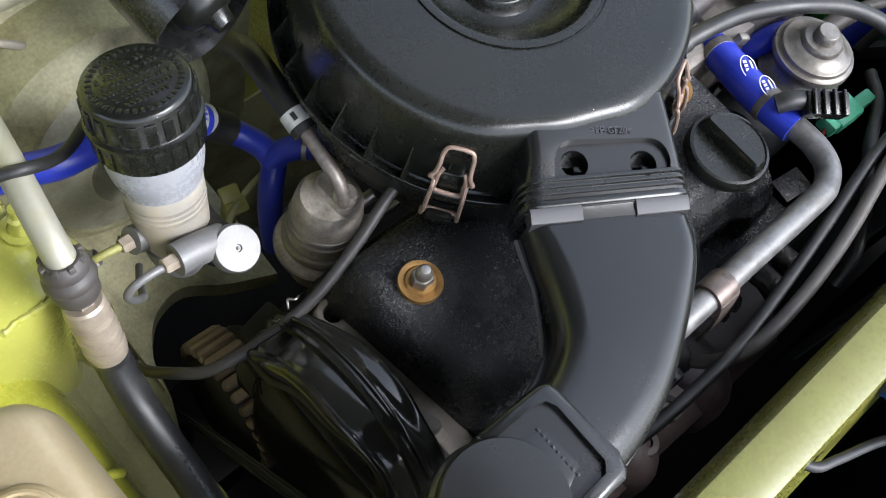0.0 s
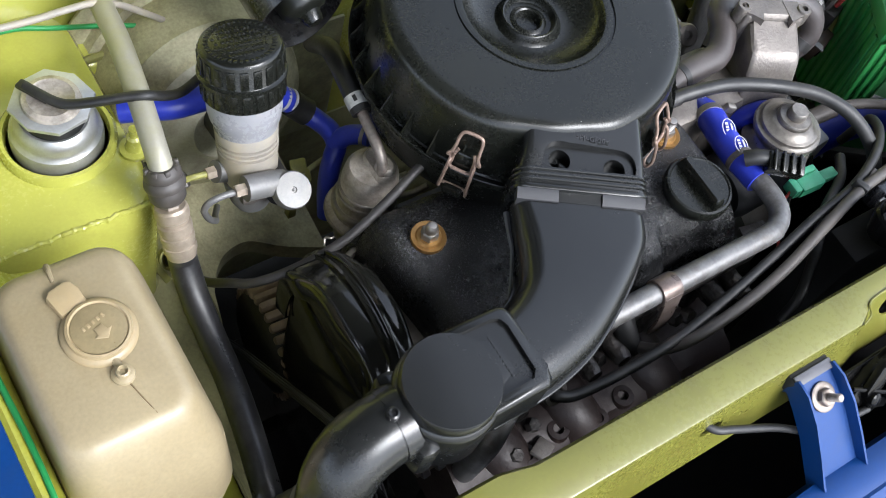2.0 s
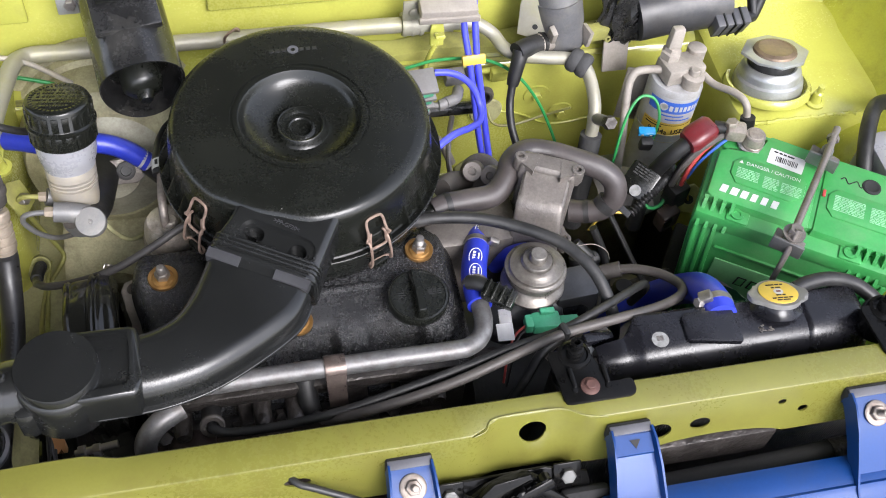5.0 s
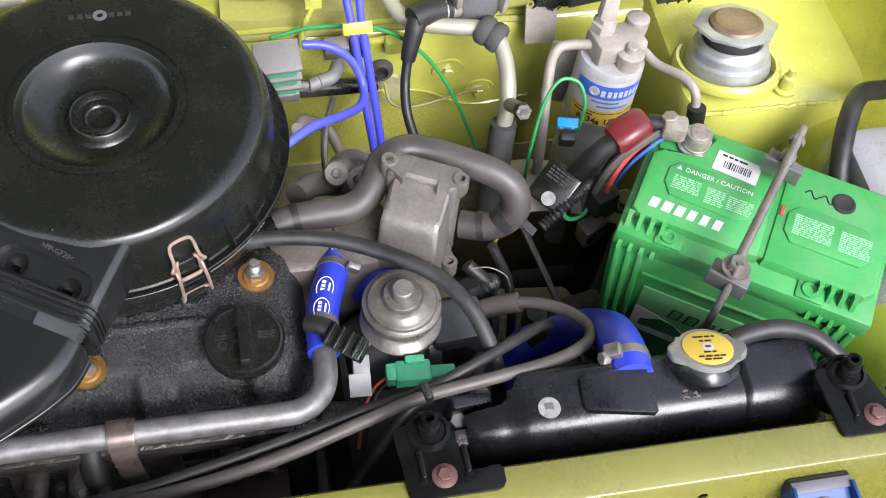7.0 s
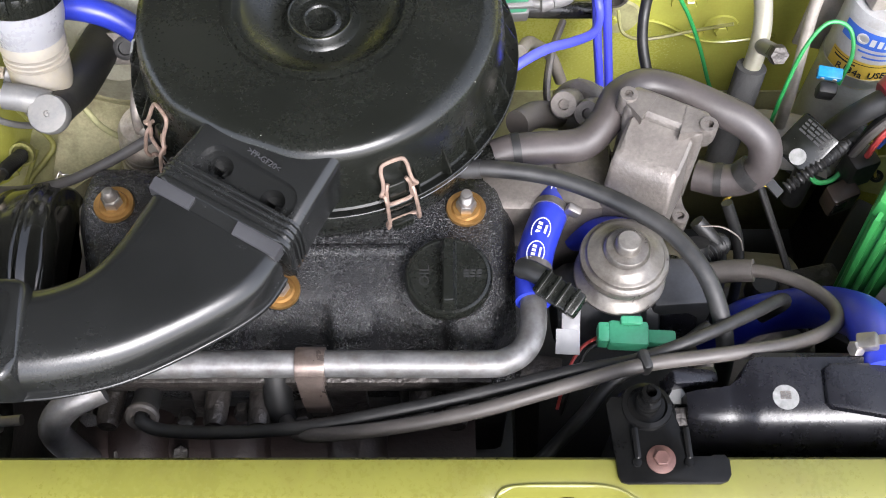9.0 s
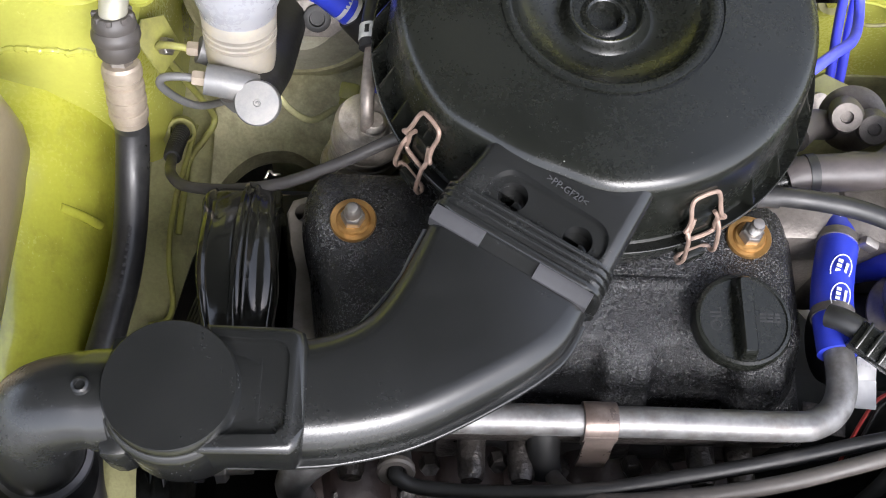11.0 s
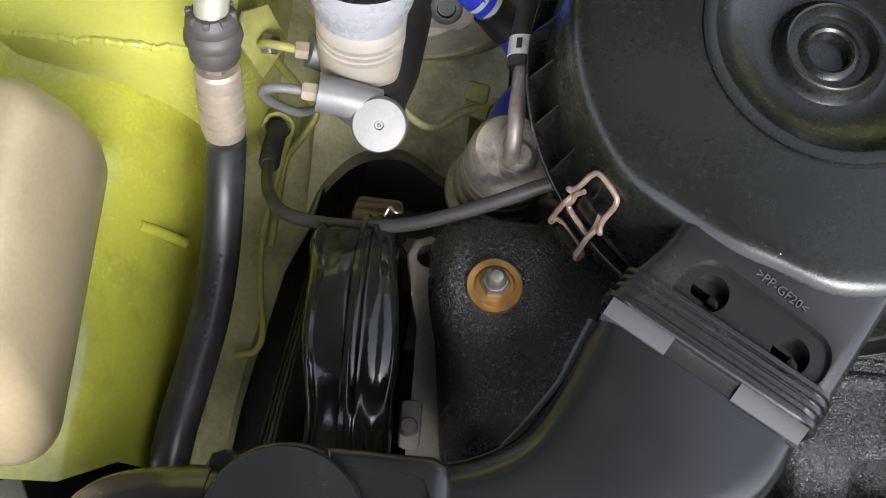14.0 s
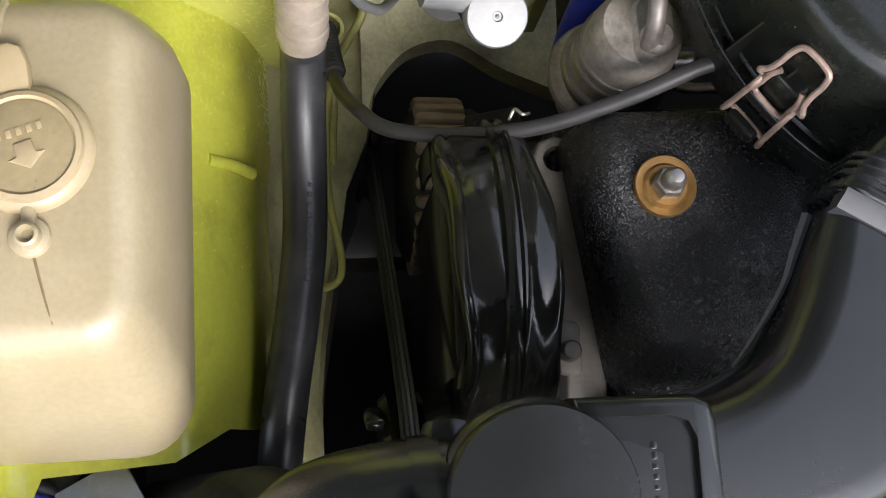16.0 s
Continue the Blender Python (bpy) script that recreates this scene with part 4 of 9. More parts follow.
# exhaust side below the pipe
man = thing("exhaust_manifold", (0.35, -0.02, 0.5), "brown heat-tinted cast iron exhaust manifold", "manifold")
part("shield", loft([[(x, -0.045 + 0.006 * math.sin(x * 50), 0.525), (x, -0.05, 0.575 + 0.004 * math.sin(x * 70)), (x, -0.035, 0.598), (x, -0.012, 0.606), (x, 0.012, 0.600), (x, 0.014, 0.53)] for x in [0.20 + 0.012 * i for i in range(24)]]), MANIFOLD, man, "dark brown heat shield")
for px in (0.245, 0.315, 0.395):
    part("runner", tube([(px, 0.03, 0.60), (px, -0.01, 0.598), (px + 0.01, -0.035, 0.575), (px + 0.02, -0.04, 0.52)], 0.022, seg=16), MANIFOLD, man)
for px, py in ((0.296, -0.028), (0.262, -0.034), (0.330, -0.036), (0.36, -0.03)):
    b = part("boss", lathe([(0, 0), (0.010, 0), (0.009, 0.006), (0.0045, 0.0065), (0.004, 0.002), (0, 0.002)], Matrix.Translation((px, py, 0.597)), seg=16), MANIFOLD, man)
for px, py in ((0.250, -0.030), (0.235, -0.018), (0.275, -0.016)):
    part("stud_nut", hexnut((px, py, 0.607), (0.2, -0.3, 1), 0.0060, 0.007), DARK_CAST, man)
part("lug", rbox(0.018, 0.014, 0.004, pose(0.274, -0.036, 0.602, 0, 12, 25), 0.001), CAST, man)
for i, px in enumerate((0.243, 0.310, 0.338, 0.44, 0.462)):
    part("head_lug", lathe([(0, 0), (0.0085, 0), (0.0075, 0.028), (0.006, 0.032), (0, 0.032)], axis((px, 0.012, 0.668), (0, -1, 0.15)), seg=16), DARK_CAST, engine)
for px, pz, rr in ((0.226, 0.655, 0.0070), (0.287, 0.650, 0.0060), (0.325, 0.662, 0.0055), (0.362, 0.648, 0.0065), (0.402, 0.660, 0.0060), (0.424, 0.645, 0.0070), (0.450, 0.655, 0.0055)):
    part("stud_nut", hexnut((px, -0.004, pz), (0.1, -0.8, 0.6), rr, 0.008), DARK_CAST, engine)
for px, w in ((0.300, 0.020), (0.392, 0.026), (0.435, 0.018)):
    part("cast_rib", rbox(w, 0.010, 0.030, pose(px, 0.004, 0.640, -20, 0, 8), 0.004), DARK_CAST, engine)
part("head_rail", rbox(0.27, 0.012, 0.016, Matrix.Translation((0.35, 0.008, 0.676)), 0.003), DARK_CAST, engine, "rough cast rail below the pipe")

# plug leads
lead1 = thing("plug_lead", (0.27, -0.018, 0.68), "black plug lead with a grey-ringed rubber boot", "ignition lead", "plug leads")
part("wire", tube([(0.2678, -0.0150, 0.685), (0.2690, -0.0215, 0.6880), (0.282, -0.0265, 0.6868), (0.32, -0.0290, 0.690), (0.37, -0.028, 0.697), (0.425, -0.020, 0.703), (0.48, -0.010, 0.709), (0.53, 0.000, 0.716), (0.572, 0.006, 0.722), (0.61, 0.020, 0.724), (0.645, 0.040, 0.712), (0.672, 0.060, 0.690), (0.680, 0.066, 0.670), (0.672, 0.068, 0.645)], 0.0042, seg=12), RUBBER, lead1)
bt = part("boot", tube([(0.2666, 0.010, 0.671), (0.2675, -0.004, 0.6785), (0.2680, -0.0170, 0.6862)], lambda f: 0.0094 - 0.0008 * math.sin(f * math.pi), seg=20), RUBBER, lead1)
part("ring", lathe([(0.0040, -0.001), (0.0104, -0.001), (0.0106, 0.0020), (0.0094, 0.0034), (0.0062, 0.0030), (0.0048, 0.0012), (0.0040, -0.001)], axis((0.2680, -0.0170, 0.6864), (0.02, -1, 0.60)), seg=28), RUBBER_GREY, bt, "grey rubber ring")
lead2 = thing("plug_lead", (0.37, -0.03, 0.70), "dusty grey plug lead looping over to the distributor", "ignition lead", "plug leads")
part("wire", tube([(0.352, -0.010, 0.668), (0.362, -0.026, 0.684), (0.380, -0.034, 0.700), (0.425, -0.032, 0.709), (0.475, -0.024, 0.715), (0.53, -0.010, 0.722), (0.572, 0.000, 0.727), (0.62, 0.006, 0.729), (0.665, 0.016, 0.722), (0.695, 0.032, 0.710), (0.703, 0.050, 0.698), (0.693, 0.070, 0.688), (0.672, 0.085, 0.679), (0.650, 0.091, 0.670), (0.625, 0.092, 0.660)], 0.0046, seg=12), RUBBER_GREY, lead2)
part("boot", tube([(0.662, 0.089, 0.675), (0.645, 0.092, 0.667), (0.622, 0.092, 0.658)], 0.0078, seg=14), RUBBER_GREY, lead2)
part("plug_boot", tube([(0.349, 0.012, 0.690), (0.350, -0.004, 0.675), (0.352, -0.012, 0.666)], 0.0095, seg=14), RUBBER, lead2)
lead3 = thing("plug_lead", (0.53, -0.03, 0.66), "black plug lead curving down under the others", "ignition lead", "plug leads")
part("wire", tube([(0.500, -0.045, 0.640), (0.515, -0.038, 0.662), (0.540, -0.016, 0.680), (0.562, 0.006, 0.690), (0.60, 0.025, 0.688), (0.625, 0.045, 0.68)], 0.0046, seg=12), RUBBER, lead3)
clip = part("lead_clip", rbox(0.007, 0.014, 0.014, pose(0.573, 0.002, 0.7195, 0, 0, 15), 0.004), RUBBER)
tagged(clip, "small black plastic clip holding two plug leads", "clip")

# ---------------------------------------------------------------- air cleaner
AC = V(0.3750, 0.2185, 0)
air = thing("air_cleaner", (AC.x, AC.y, 0.70), "round black plastic air cleaner with a dished lid and wire clips", "air cleaner")
mA = Matrix.Translation(AC)
lid_bm = lathe([(0.1285, 0.7400), (0.1294, 0.7412), (0.1294, 0.7446), (0.1290, 0.7450), (0.1283, 0.7446), (0.1272, 0.7434), (0.1225, 0.7412), (0.1213, 0.7425), (0.1188, 0.7690), (0.1167, 0.7840), (0.1152, 0.7893), (0.1128, 0.7926), (0.1090, 0.7945), (0.1030, 0.7950), (0.0622, 0.7952), (0.0618, 0.7938), (0.0602, 0.7938), (0.0598, 0.7950), (0.0560, 0.7952), (0.0545, 0.7948), (0.0532, 0.7930), (0.0520, 0.7900), (0.0490, 0.7862), (0.0430, 0.7820), (0.0360, 0.7785), (0.0290, 0.7762), (0.0255, 0.7765), (0.0228, 0.7790), (0.0215, 0.7825), (0.0206, 0.7832), (0.0196, 0.7828), (0.0186, 0.7790), (0.0175, 0.7772), (0.0140, 0.7770), (0.0122, 0.7782), (0.0108, 0.7785), (0.0096, 0.7775), (0.0084, 0.7720), (0.0, 0.7715)], mA, seg=128)
# the rim is drawn in where the neck joins it
for v in lid_bm.verts:
    q = v.co - AC
    w = 1 - step(abs(math.degrees(math.atan2(q.y, q.x)) % 360 - 244), 8, 26)
    if w > 0 and q.z > 0.76:
        k = 1 - 0.040 * w * step(math.hypot(q.x, q.y), 0.085, 0.112)
        v.co.x, v.co.y = AC.x + q.x * k, AC.y + q.y * k
lid = part("lid", lid_bm, BLACK, air, angle=32)
rib_mesh = None
for i in range(34):
    a = radians(360 * i / 34 + 4)
    if 222 < (math.degrees(a) % 360) < 292:
        continue
    m = mA @ Matrix.Rotation(a, 4, 'Z')
    if rib_mesh is None:
        rb_ = bmesh.new()
        v = [rb_.verts.new(q) for q in (V(0.1186, -0.0004, 0.7660), V(0.1186, 0.0004, 0.7660), V(0.1282, 0.0005, 0.7456), V(0.1282, -0.0005, 0.7456), V(0.1200, -0.0034, 0.7405), V(0.1200, 0.0034, 0.7405), V(0.1280, -0.0013, 0.7422), V(0.1280, 0.0013, 0.7422))]
        for f in ((0, 1, 2, 3), (0, 3, 6, 4), (1, 5, 7, 2), (0, 4, 5, 1), (3, 2, 7, 6), (4, 6, 7, 5)):
            rb_.faces.new([v[k] for k in f])
        rib_mesh = bpy.data.meshes.new("rib")
        bmesh.ops.recalc_face_normals(rb_, faces=rb_.faces)
        rb_.to_mesh(rib_mesh)
        rb_.free()
        rib_mesh.materials.append(BLACK)
    ro = new("rib", rib_mesh)
    ro.parent = lid
    ro.matrix_basis = m
base = part("base", lathe([(0.0, 0.690), (0.085, 0.690), (0.112, 0.696), (0.1195, 0.704), (0.1225, 0.716), (0.1240, 0.7345), (0.1275, 0.7360), (0.1280, 0.7392), (0.1255, 0.7398), (0.0, 0.7398)], mA, seg=96), BLACK, air)
part("rim", tube([(AC.x + 0.1288 * math.cos(radians(a)), AC.y + 0.1288 * math.sin(radians(a)), 0.7395) for a in range(300, 326, 4)], 0.0004, seg=6), GREY_PLAIN, base, "thin pale line along the edge of the lower bowl")
part("throat", lathe([(0.05, 0.63), (0.05, 0.692), (0, 0.692)], mA), DARK, air)
for i, (tx, w) in enumerate(((-0.0195, 0.004), (-0.0135, 0.004), (-0.0075, 0.004), (0.0085, 0.004), (0.0145, 0.004), (0.0205, 0.004))):
    part("lid_mark", rbox(w, 0.0042, 0.0005, pose(AC.x + 0.003 + tx, AC.y + 0.0800, 0.7949), 0.0001), GREY_PRINT, lid)
part("lid_mark", lathe([(0.0022, 0), (0.0052, 0), (0.0052, 0.0005), (0.0022, 0.0005), (0.0022, 0)], Matrix.Translation((AC.x + 0.0035, AC.y + 0.0800, 0.7950)), seg=24), GREY_PLAIN, lid)

# spring wire clips
first = thing("air_cleaner_clip", (0, 0, 0), "bent rusty wire spring clip on the air cleaner rim", "wire clip", "air cleaner clips")
part("wire", tube([(0.1330, -0.0105, 0.7270), (0.1345, -0.0100, 0.7340), (0.1325, -0.0096, 0.7440), (0.1300, -0.0092, 0.7520), (0.1262, -0.0095, 0.7560), (0.1275, -0.0120, 0.7590), (0.1262, -0.0098, 0.7620), (0.1240, -0.0088, 0.7670), (0.1205, -0.0084, 0.7735), (0.1186, -0.0056, 0.7775), (0.1186, 0.0056, 0.7775), (0.1205, 0.0084, 0.7735), (0.1240, 0.0088, 0.7670), (0.1262, 0.0098, 0.7620), (0.1275, 0.0120, 0.7590), (0.1262, 0.0095, 0.7560), (0.1300, 0.0092, 0.7520), (0.1325, 0.0096, 0.7440), (0.1345, 0.0100, 0.7340), (0.1330, 0.0105, 0.7270), (0.1290, 0.0085, 0.7270), (0.1290, -0.0085, 0.7270), (0.1330, -0.0105, 0.7270)], 0.0013, seg=8, n=5), WIRE_RUST, first)
part("hook", tube([(0.1240, -0.0060, 0.7640), (0.1262, -0.0078, 0.7600), (0.1270, -0.0080, 0.7530), (0.1285, -0.0076, 0.7480), (0.1290, 0.0, 0.7475), (0.1285, 0.0076, 0.7480), (0.1270, 0.0080, 0.7530), (0.1262, 0.0078, 0.7600), (0.1240, 0.0060, 0.7640)], 0.0013, seg=8, n=4), WIRE_RUST, first)
part("hinge_block", rbox(0.010, 0.015, 0.008, Matrix.Translation((0.1285, 0, 0.7200)), 0.0015), BLACK, first, "black plastic hinge block")
part("catch_lug", rbox(0.012, 0.014, 0.014, pose(0.1215, 0, 0.7450, 0, -14, 0), 0.0020), BLACK, first, "black plastic catch lug")
first.location = (AC.x, AC.y, 0)
first.matrix_basis = Matrix.Translation(AC) @ Matrix.Rotation(radians(217), 4, 'Z')
copy_thing(first, Matrix.Translation(AC) @ Matrix.Rotation(radians(294), 4, 'Z'))
copy_thing(first, Matrix.Translation(AC) @ Matrix.Rotation(radians(80), 4, 'Z'))

# intake duct
duct = thing("intake_duct", (0.24, 0.02, 0.72), "black plastic intake duct curving from the air cleaner", "intake duct")


def duct_sections(rows):
    out = []
    for (lx, ly), (rx, ry), zt, zb, rad in rows:
        l, r = V(lx, ly, 0), V(rx, ry, 0)
        c, d = (l + r) / 2, (r - l)
        w = d.length
        d.normalize()
        out.append([V(c.x + d.x * px, c.y + d.y * px, (zt + zb) / 2 + py) for px, py in rrect(w, zt - zb, rad, 6)])
    return out


def resample(rows, n):
    """Smooth stations between the given ones."""
    flat = [(*a, *b, c, d, e) for a, b, c, d, e in rows]
    out = []
    k = len(flat)
    for i in range(k - 1):
        p0, p1, p2, p3 = flat[max(i - 1, 0)], flat[i], flat[i + 1], flat[min(i + 2, k - 1)]
        for j in range(n):
            t = j / n
            q = [0.5 * (2 * b + (c - a) * t + (2 * a - 5 * b + 4 * c - d) * t * t + (3 * b - a - 3 * c + d) * t ** 3) for a, b, c, d in zip(p0, p1, p2, p3)]
            out.append(((q[0], q[1]), (q[2], q[3]), q[4], q[5], q[6]))
    out.append(rows[-1])
    return out


# left edge, right edge, top, bottom, corner radius: from the joint to the housing
D = [((0.2815, 0.0945), (0.3600, 0.0455), 0.7760, 0.7340, 0.010),
     ((0.2740, 0.0790), (0.3475, 0.0250), 0.7775, 0.7345, 0.013),
     ((0.2650, 0.0610), (0.3180, 0.0040), 0.7790, 0.7350, 0.015),
     ((0.2520, 0.0420), (0.2780, -0.0170), 0.7810, 0.7370, 0.016),
     ((0.2330, 0.0310), (0.2440, -0.0265), 0.7830, 0.7390, 0.017),
     ((0.2130, 0.0270), (0.2160, -0.0295), 0.7845, 0.7400, 0.017),
     ((0.1880, 0.0270), (0.1870, -0.0305), 0.7860, 0.7400, 0.018)]
part("duct", loft(duct_sections(resample(D, 6))), BLACK_DUCT, duct, angle=50)
# seam flange round the duct
S = [((a[0] + (a[0] - b[0]) / math.dist(a, b) * 0.0025, a[1] + (a[1] - b[1]) / math.dist(a, b) * 0.0025), (b[0] + (b[0] - a[0]) / math.dist(a, b) * 0.0025, b[1] + (b[1] - a[1]) / math.dist(a, b) * 0.0025), 0.7535, 0.7505, 0.0014) for a, b, c, d, e in D]
part("seam_flange", loft(duct_sections(resample(S, 6))), BLACK_DUCT, duct)
part("pale_edge", tube([(0.2795, 0.0945, 0.7545), (0.2722, 0.0792, 0.7545), (0.2665, 0.0672, 0.7545), (0.2540, 0.0500, 0.7545), (0.2440, 0.0385, 0.7545)], lambda f: 0.0022 - 0.0014 * f, seg=6), GREY_PLAIN, duct, "pale grey edge of the seam flange")
# neck from the lid to the joint
N = [((0.3140, 0.1405), (0.4060, 0.1260), 0.7930, 0.7520, 0.007),
     ((0.3040, 0.1232), (0.3920, 0.1010), 0.7902, 0.7480, 0.007),
     ((0.2922, 0.1108), (0.3760, 0.0720), 0.7852, 0.7430, 0.008),
     ((0.2820, 0.0990), (0.3640, 0.0500), 0.7795, 0.7390, 0.009)]
neck = part("neck", loft(duct_sections(resample(N, 5))), BLACK_DUCT, duct, angle=45)
jl, jr = V(0.2820, 0.0985, 0), V(0.3640, 0.0495, 0)
du = (jr - jl).normalized()
jm = Matrix((du, V(-du.y, du.x, 0), V(0, 0, 1))).transposed().to_4x4()
jm.translation = (jl + jr) / 2
for off, grow, h in ((0.0152, 0.0014, 0.0442), (0.0118, 0.0018, 0.0440), (0.0084, 0.0022, 0.0438), (0.0032, 0.0034, 0.0440)):
    bm = bmesh.new()
    a = [(px, py) for px, py in rrect(0.0955 + grow, h, 0.011, 5)]
    w_ = 0.0013 if off > 0.005 else 0.0022
    secs = [[jm @ V(px * s, off + o * w_, 0.7590 + 0.27 * off + py * s) for px, py in a] for o, s in ((-1.0, 0.965), (-0.55, 1.0), (0.55, 1.0), (1.0, 0.965))]
    part("joint_rib", loft(secs, bm=bm), BLACK_DUCT, neck)
for u0, u1 in ((-0.0462, -0.0172), (0.0138, 0.0445)):
    slope = [(0.0010, 0.7804), (-0.0014, 0.7800), (-0.0066, 0.7776), (-0.0070, 0.7700), (0.0010, 0.7700)]
    part("sloping_tab", loft([[jm @ V(u, v, z) for v, z in slope] for u in (u0, u0 + 0.0005, u1 - 0.0005, u1)]), PAD, duct, "smooth sloping tab at the joint", angle=20)
part("moulded_step", loft([[jm @ V(u, v, z) for v, z in ((0.0010, 0.7790), (-0.0014, 0.7778), (-0.0060, 0.7766), (-0.0062, 0.7700), (0.0010, 0.7700))] for u in (-0.0172, 0.0138)]), BLACK_DUCT, duct, angle=20)


def bend(a, b, c, n=9):
    """Points of a rounded corner from a to c round b."""
    return [tuple((1 - t) ** 2 * p + 2 * t * (1 - t) * q + t * t * r for p, q, r in zip(a, b, c)) for t in (k / n for k in range(n + 1))]


arch = [(-0.0300, 0.0140), (0.0372, 0.0140)] + bend((0.0386, 0.0205), (0.0385, 0.0338), (0.0255, 0.0342)) + bend((-0.0150, 0.0354), (-0.0265, 0.0356), (-0.0288, 0.0240))
tilt = Matrix(((1, 0, 0, 0), (0, 1, 0, 0), (0, 0.13, 1, 0), (0, 0, 0, 1)))
cut(neck, prism(arch, 0.7786, 0.81, jm @ tilt))
for px, py in ((-0.0157, 0.0245), (0.0236, 0.0212)):
    round_ = [(px + 0.0078 * math.cos(2 * math.pi * i / 28), py + 0.0078 * math.sin(2 * math.pi * i / 28)) for i in range(28)]
    cut(neck, prism(round_, 0.7735, 0.81, jm))
    half = [(px - 0.0074, py - 0.0016), (px + 0.0074, py - 0.0026), (px + 0.0074, py + 0.0018), (px - 0.0074, py + 0.0028)]
    cut(neck, prism(half, 0.7600, 0.81, jm))
    part("eye_tab", prism([(px + 0.0010, py - 0.0022), (px + 0.0070, py - 0.0030), (px + 0.0072, py + 0.0010), (px + 0.0012, py + 0.0020)], 0.7700, 0.7762, jm, 0.0005), BLACK_DUCT, neck)
writing("lettering", ">PP-GF20<", 0.0052, jm @ pose(0.0066, 0.0374, 0.7893, 12, 0, -5), PAD, neck, 0.0004)
# raised clamp frame beside the housing, with a sunk panel
fr = part("flange_frame", prism([(0.176, -0.0325), (0.2190, -0.0320), (0.2235, -0.0285), (0.2245, -0.020), (0.2245, 0.0190), (0.2225, 0.0260), (0.2170, 0.0285), (0.176, 0.0290)], 0.7525, 0.7885, Matrix(), 0.0045, 3), BLACK_DUCT, duct)
cut(fr, prism([(0.170, -0.0250), (0.2120, -0.0235), (0.2160, -0.0190), (0.2165, 0.0140), (0.2140, 0.0195), (0.2090, 0.0215), (0.170, 0.0225)], 0.7850, 0.80))
rnd = random.Random(12)
for i in range(9):
    part("moulded_mark", rbox(0.0022, rnd.uniform(0.0016, 0.0026), 0.0006, pose(0.2025, -0.0150 + 0.0034 * i, 0.7847), 0.0002), BLACK_DUCT, duct)
vh = part("valve_housing", lathe([(0.0, 0.735), (0.030, 0.735), (0.0335, 0.740), (0.0340, 0.780), (0.0330, 0.7840), (0.0315, 0.7855), (0.0312, 0.7935), (0.0302, 0.7955), (0.0, 0.7965)], Matrix.Translation((0.1635, -0.0035, 0)), seg=64), BLACK_DUCT, duct, "round valve housing with a flat disc lid")
part("stiffener", rbox(0.016, 0.060, 0.036, Matrix.Translation((0.1370, -0.0035, 0.7400)), 0.006), BLACK_DUCT, vh)
el = part("elbow", tube([(0.1420, -0.0035, 0.7655), (0.1300, -0.0035, 0.7660), (0.1150, -0.0045, 0.7650), (0.0990, -0.0075, 0.7590), (0.0890, -0.0125, 0.7450), (0.0855, -0.0170, 0.7250), (0.0850, -0.0185, 0.7060)], 0.0232, seg=32, n=8), BLACK_DUCT, duct)
part("elbow_band", tube([(0.1240, -0.0040, 0.7655), (0.1340, -0.0035, 0.7660)], 0.0242, seg=32), BLACK_DUCT, el)
part("peg", lathe([(0, 0), (0.0045, 0), (0.0040, 0.0042), (0.0028, 0.0048), (0.0022, 0.0030), (0, 0.0028)], axis((0.1230, -0.0040, 0.7882), (0, 0, 1)), seg=18), BLACK_DUCT, el)
part("elbow_rim", lathe([(0.0225, 0), (0.0255, 0), (0.0260, 0.005), (0.0235, 0.008), (0.0225, 0)], axis((0.0850, -0.0185, 0.7030), (0.02, 0.08, 1)), seg=40), GREY_PLAIN, el, "pale grey cuff on the elbow")
bm = bmesh.new()
lathe([(0.022, 0.0)] + [(0.0245 + min(i, 8) * 0.0012 if i % 2 else 0.0215 + min(i, 8) * 0.0012, 0.0055 * i) for i in range(1, 40)], axis((0.085, -0.0185, 0.703), (-0.38, -0.02, -1)), seg=28, bm=bm)
hose = part("corrugated_hose", bm, RUBBER)
tagged(hose, "black corrugated intake hose hanging under the elbow", "hose")
tagx = thing("spring_tag", (0.140, 0.004, 0.64), "orange-tan plastic clip hanging under the housing", "clip")
part("body", prism([(-0.006, 0.0), (0.005, 0.0), (0.004, 0.016), (0.007, 0.030), (0.006, 0.038), (-0.003, 0.038), (-0.005, 0.028), (-0.002, 0.016)], 0, 0.006, axis((0.140, 0.000, 0.650), (0, -1, 0.2)), 0.0015), TAN, tagx)
sb = thing("stay_bolt", (0.165, -0.02, 0.67), "steel bolt and nuts beneath the intake housing", "bolt")
part("shank", tube([(0.155, -0.018, 0.672), (0.190, -0.016, 0.676)], 0.0035, seg=10), STEEL, sb)
for px in (0.158, 0.170):
    part("nut", hexnut((px, -0.018, 0.6725), (1, 0.05, 0.1), 0.0065, 0.006), STEEL, sb)

# ---------------------------------------------------------------- master cylinder
mc = thing("master_cylinder", (0.17, 0.24, 0.64), "master cylinder with a milky fluid reservoir and ribbed black cap", "brake fluid reservoir")
up = V(0.03, 0.295, 1).normalized()
R0 = V(0.1625, 0.2385, 0.6760)
mr = axis(R0, up)
part("reservoir", lathe([(0.0, 0.046), (0.0228, 0.046), (0.0232, 0.051), (0.0255, 0.057), (0.0268, 0.064), (0.0272, 0.082), (0.0, 0.082)], mr, seg=48), WHITE_PL, mc, "milky white plastic fluid reservoir")
rings = [(0.0, -0.004), (0.0180, -0.004), (0.0200, 0.002), (0.0212, 0.008), (0.0218, 0.014), (0.0222, 0.026)]
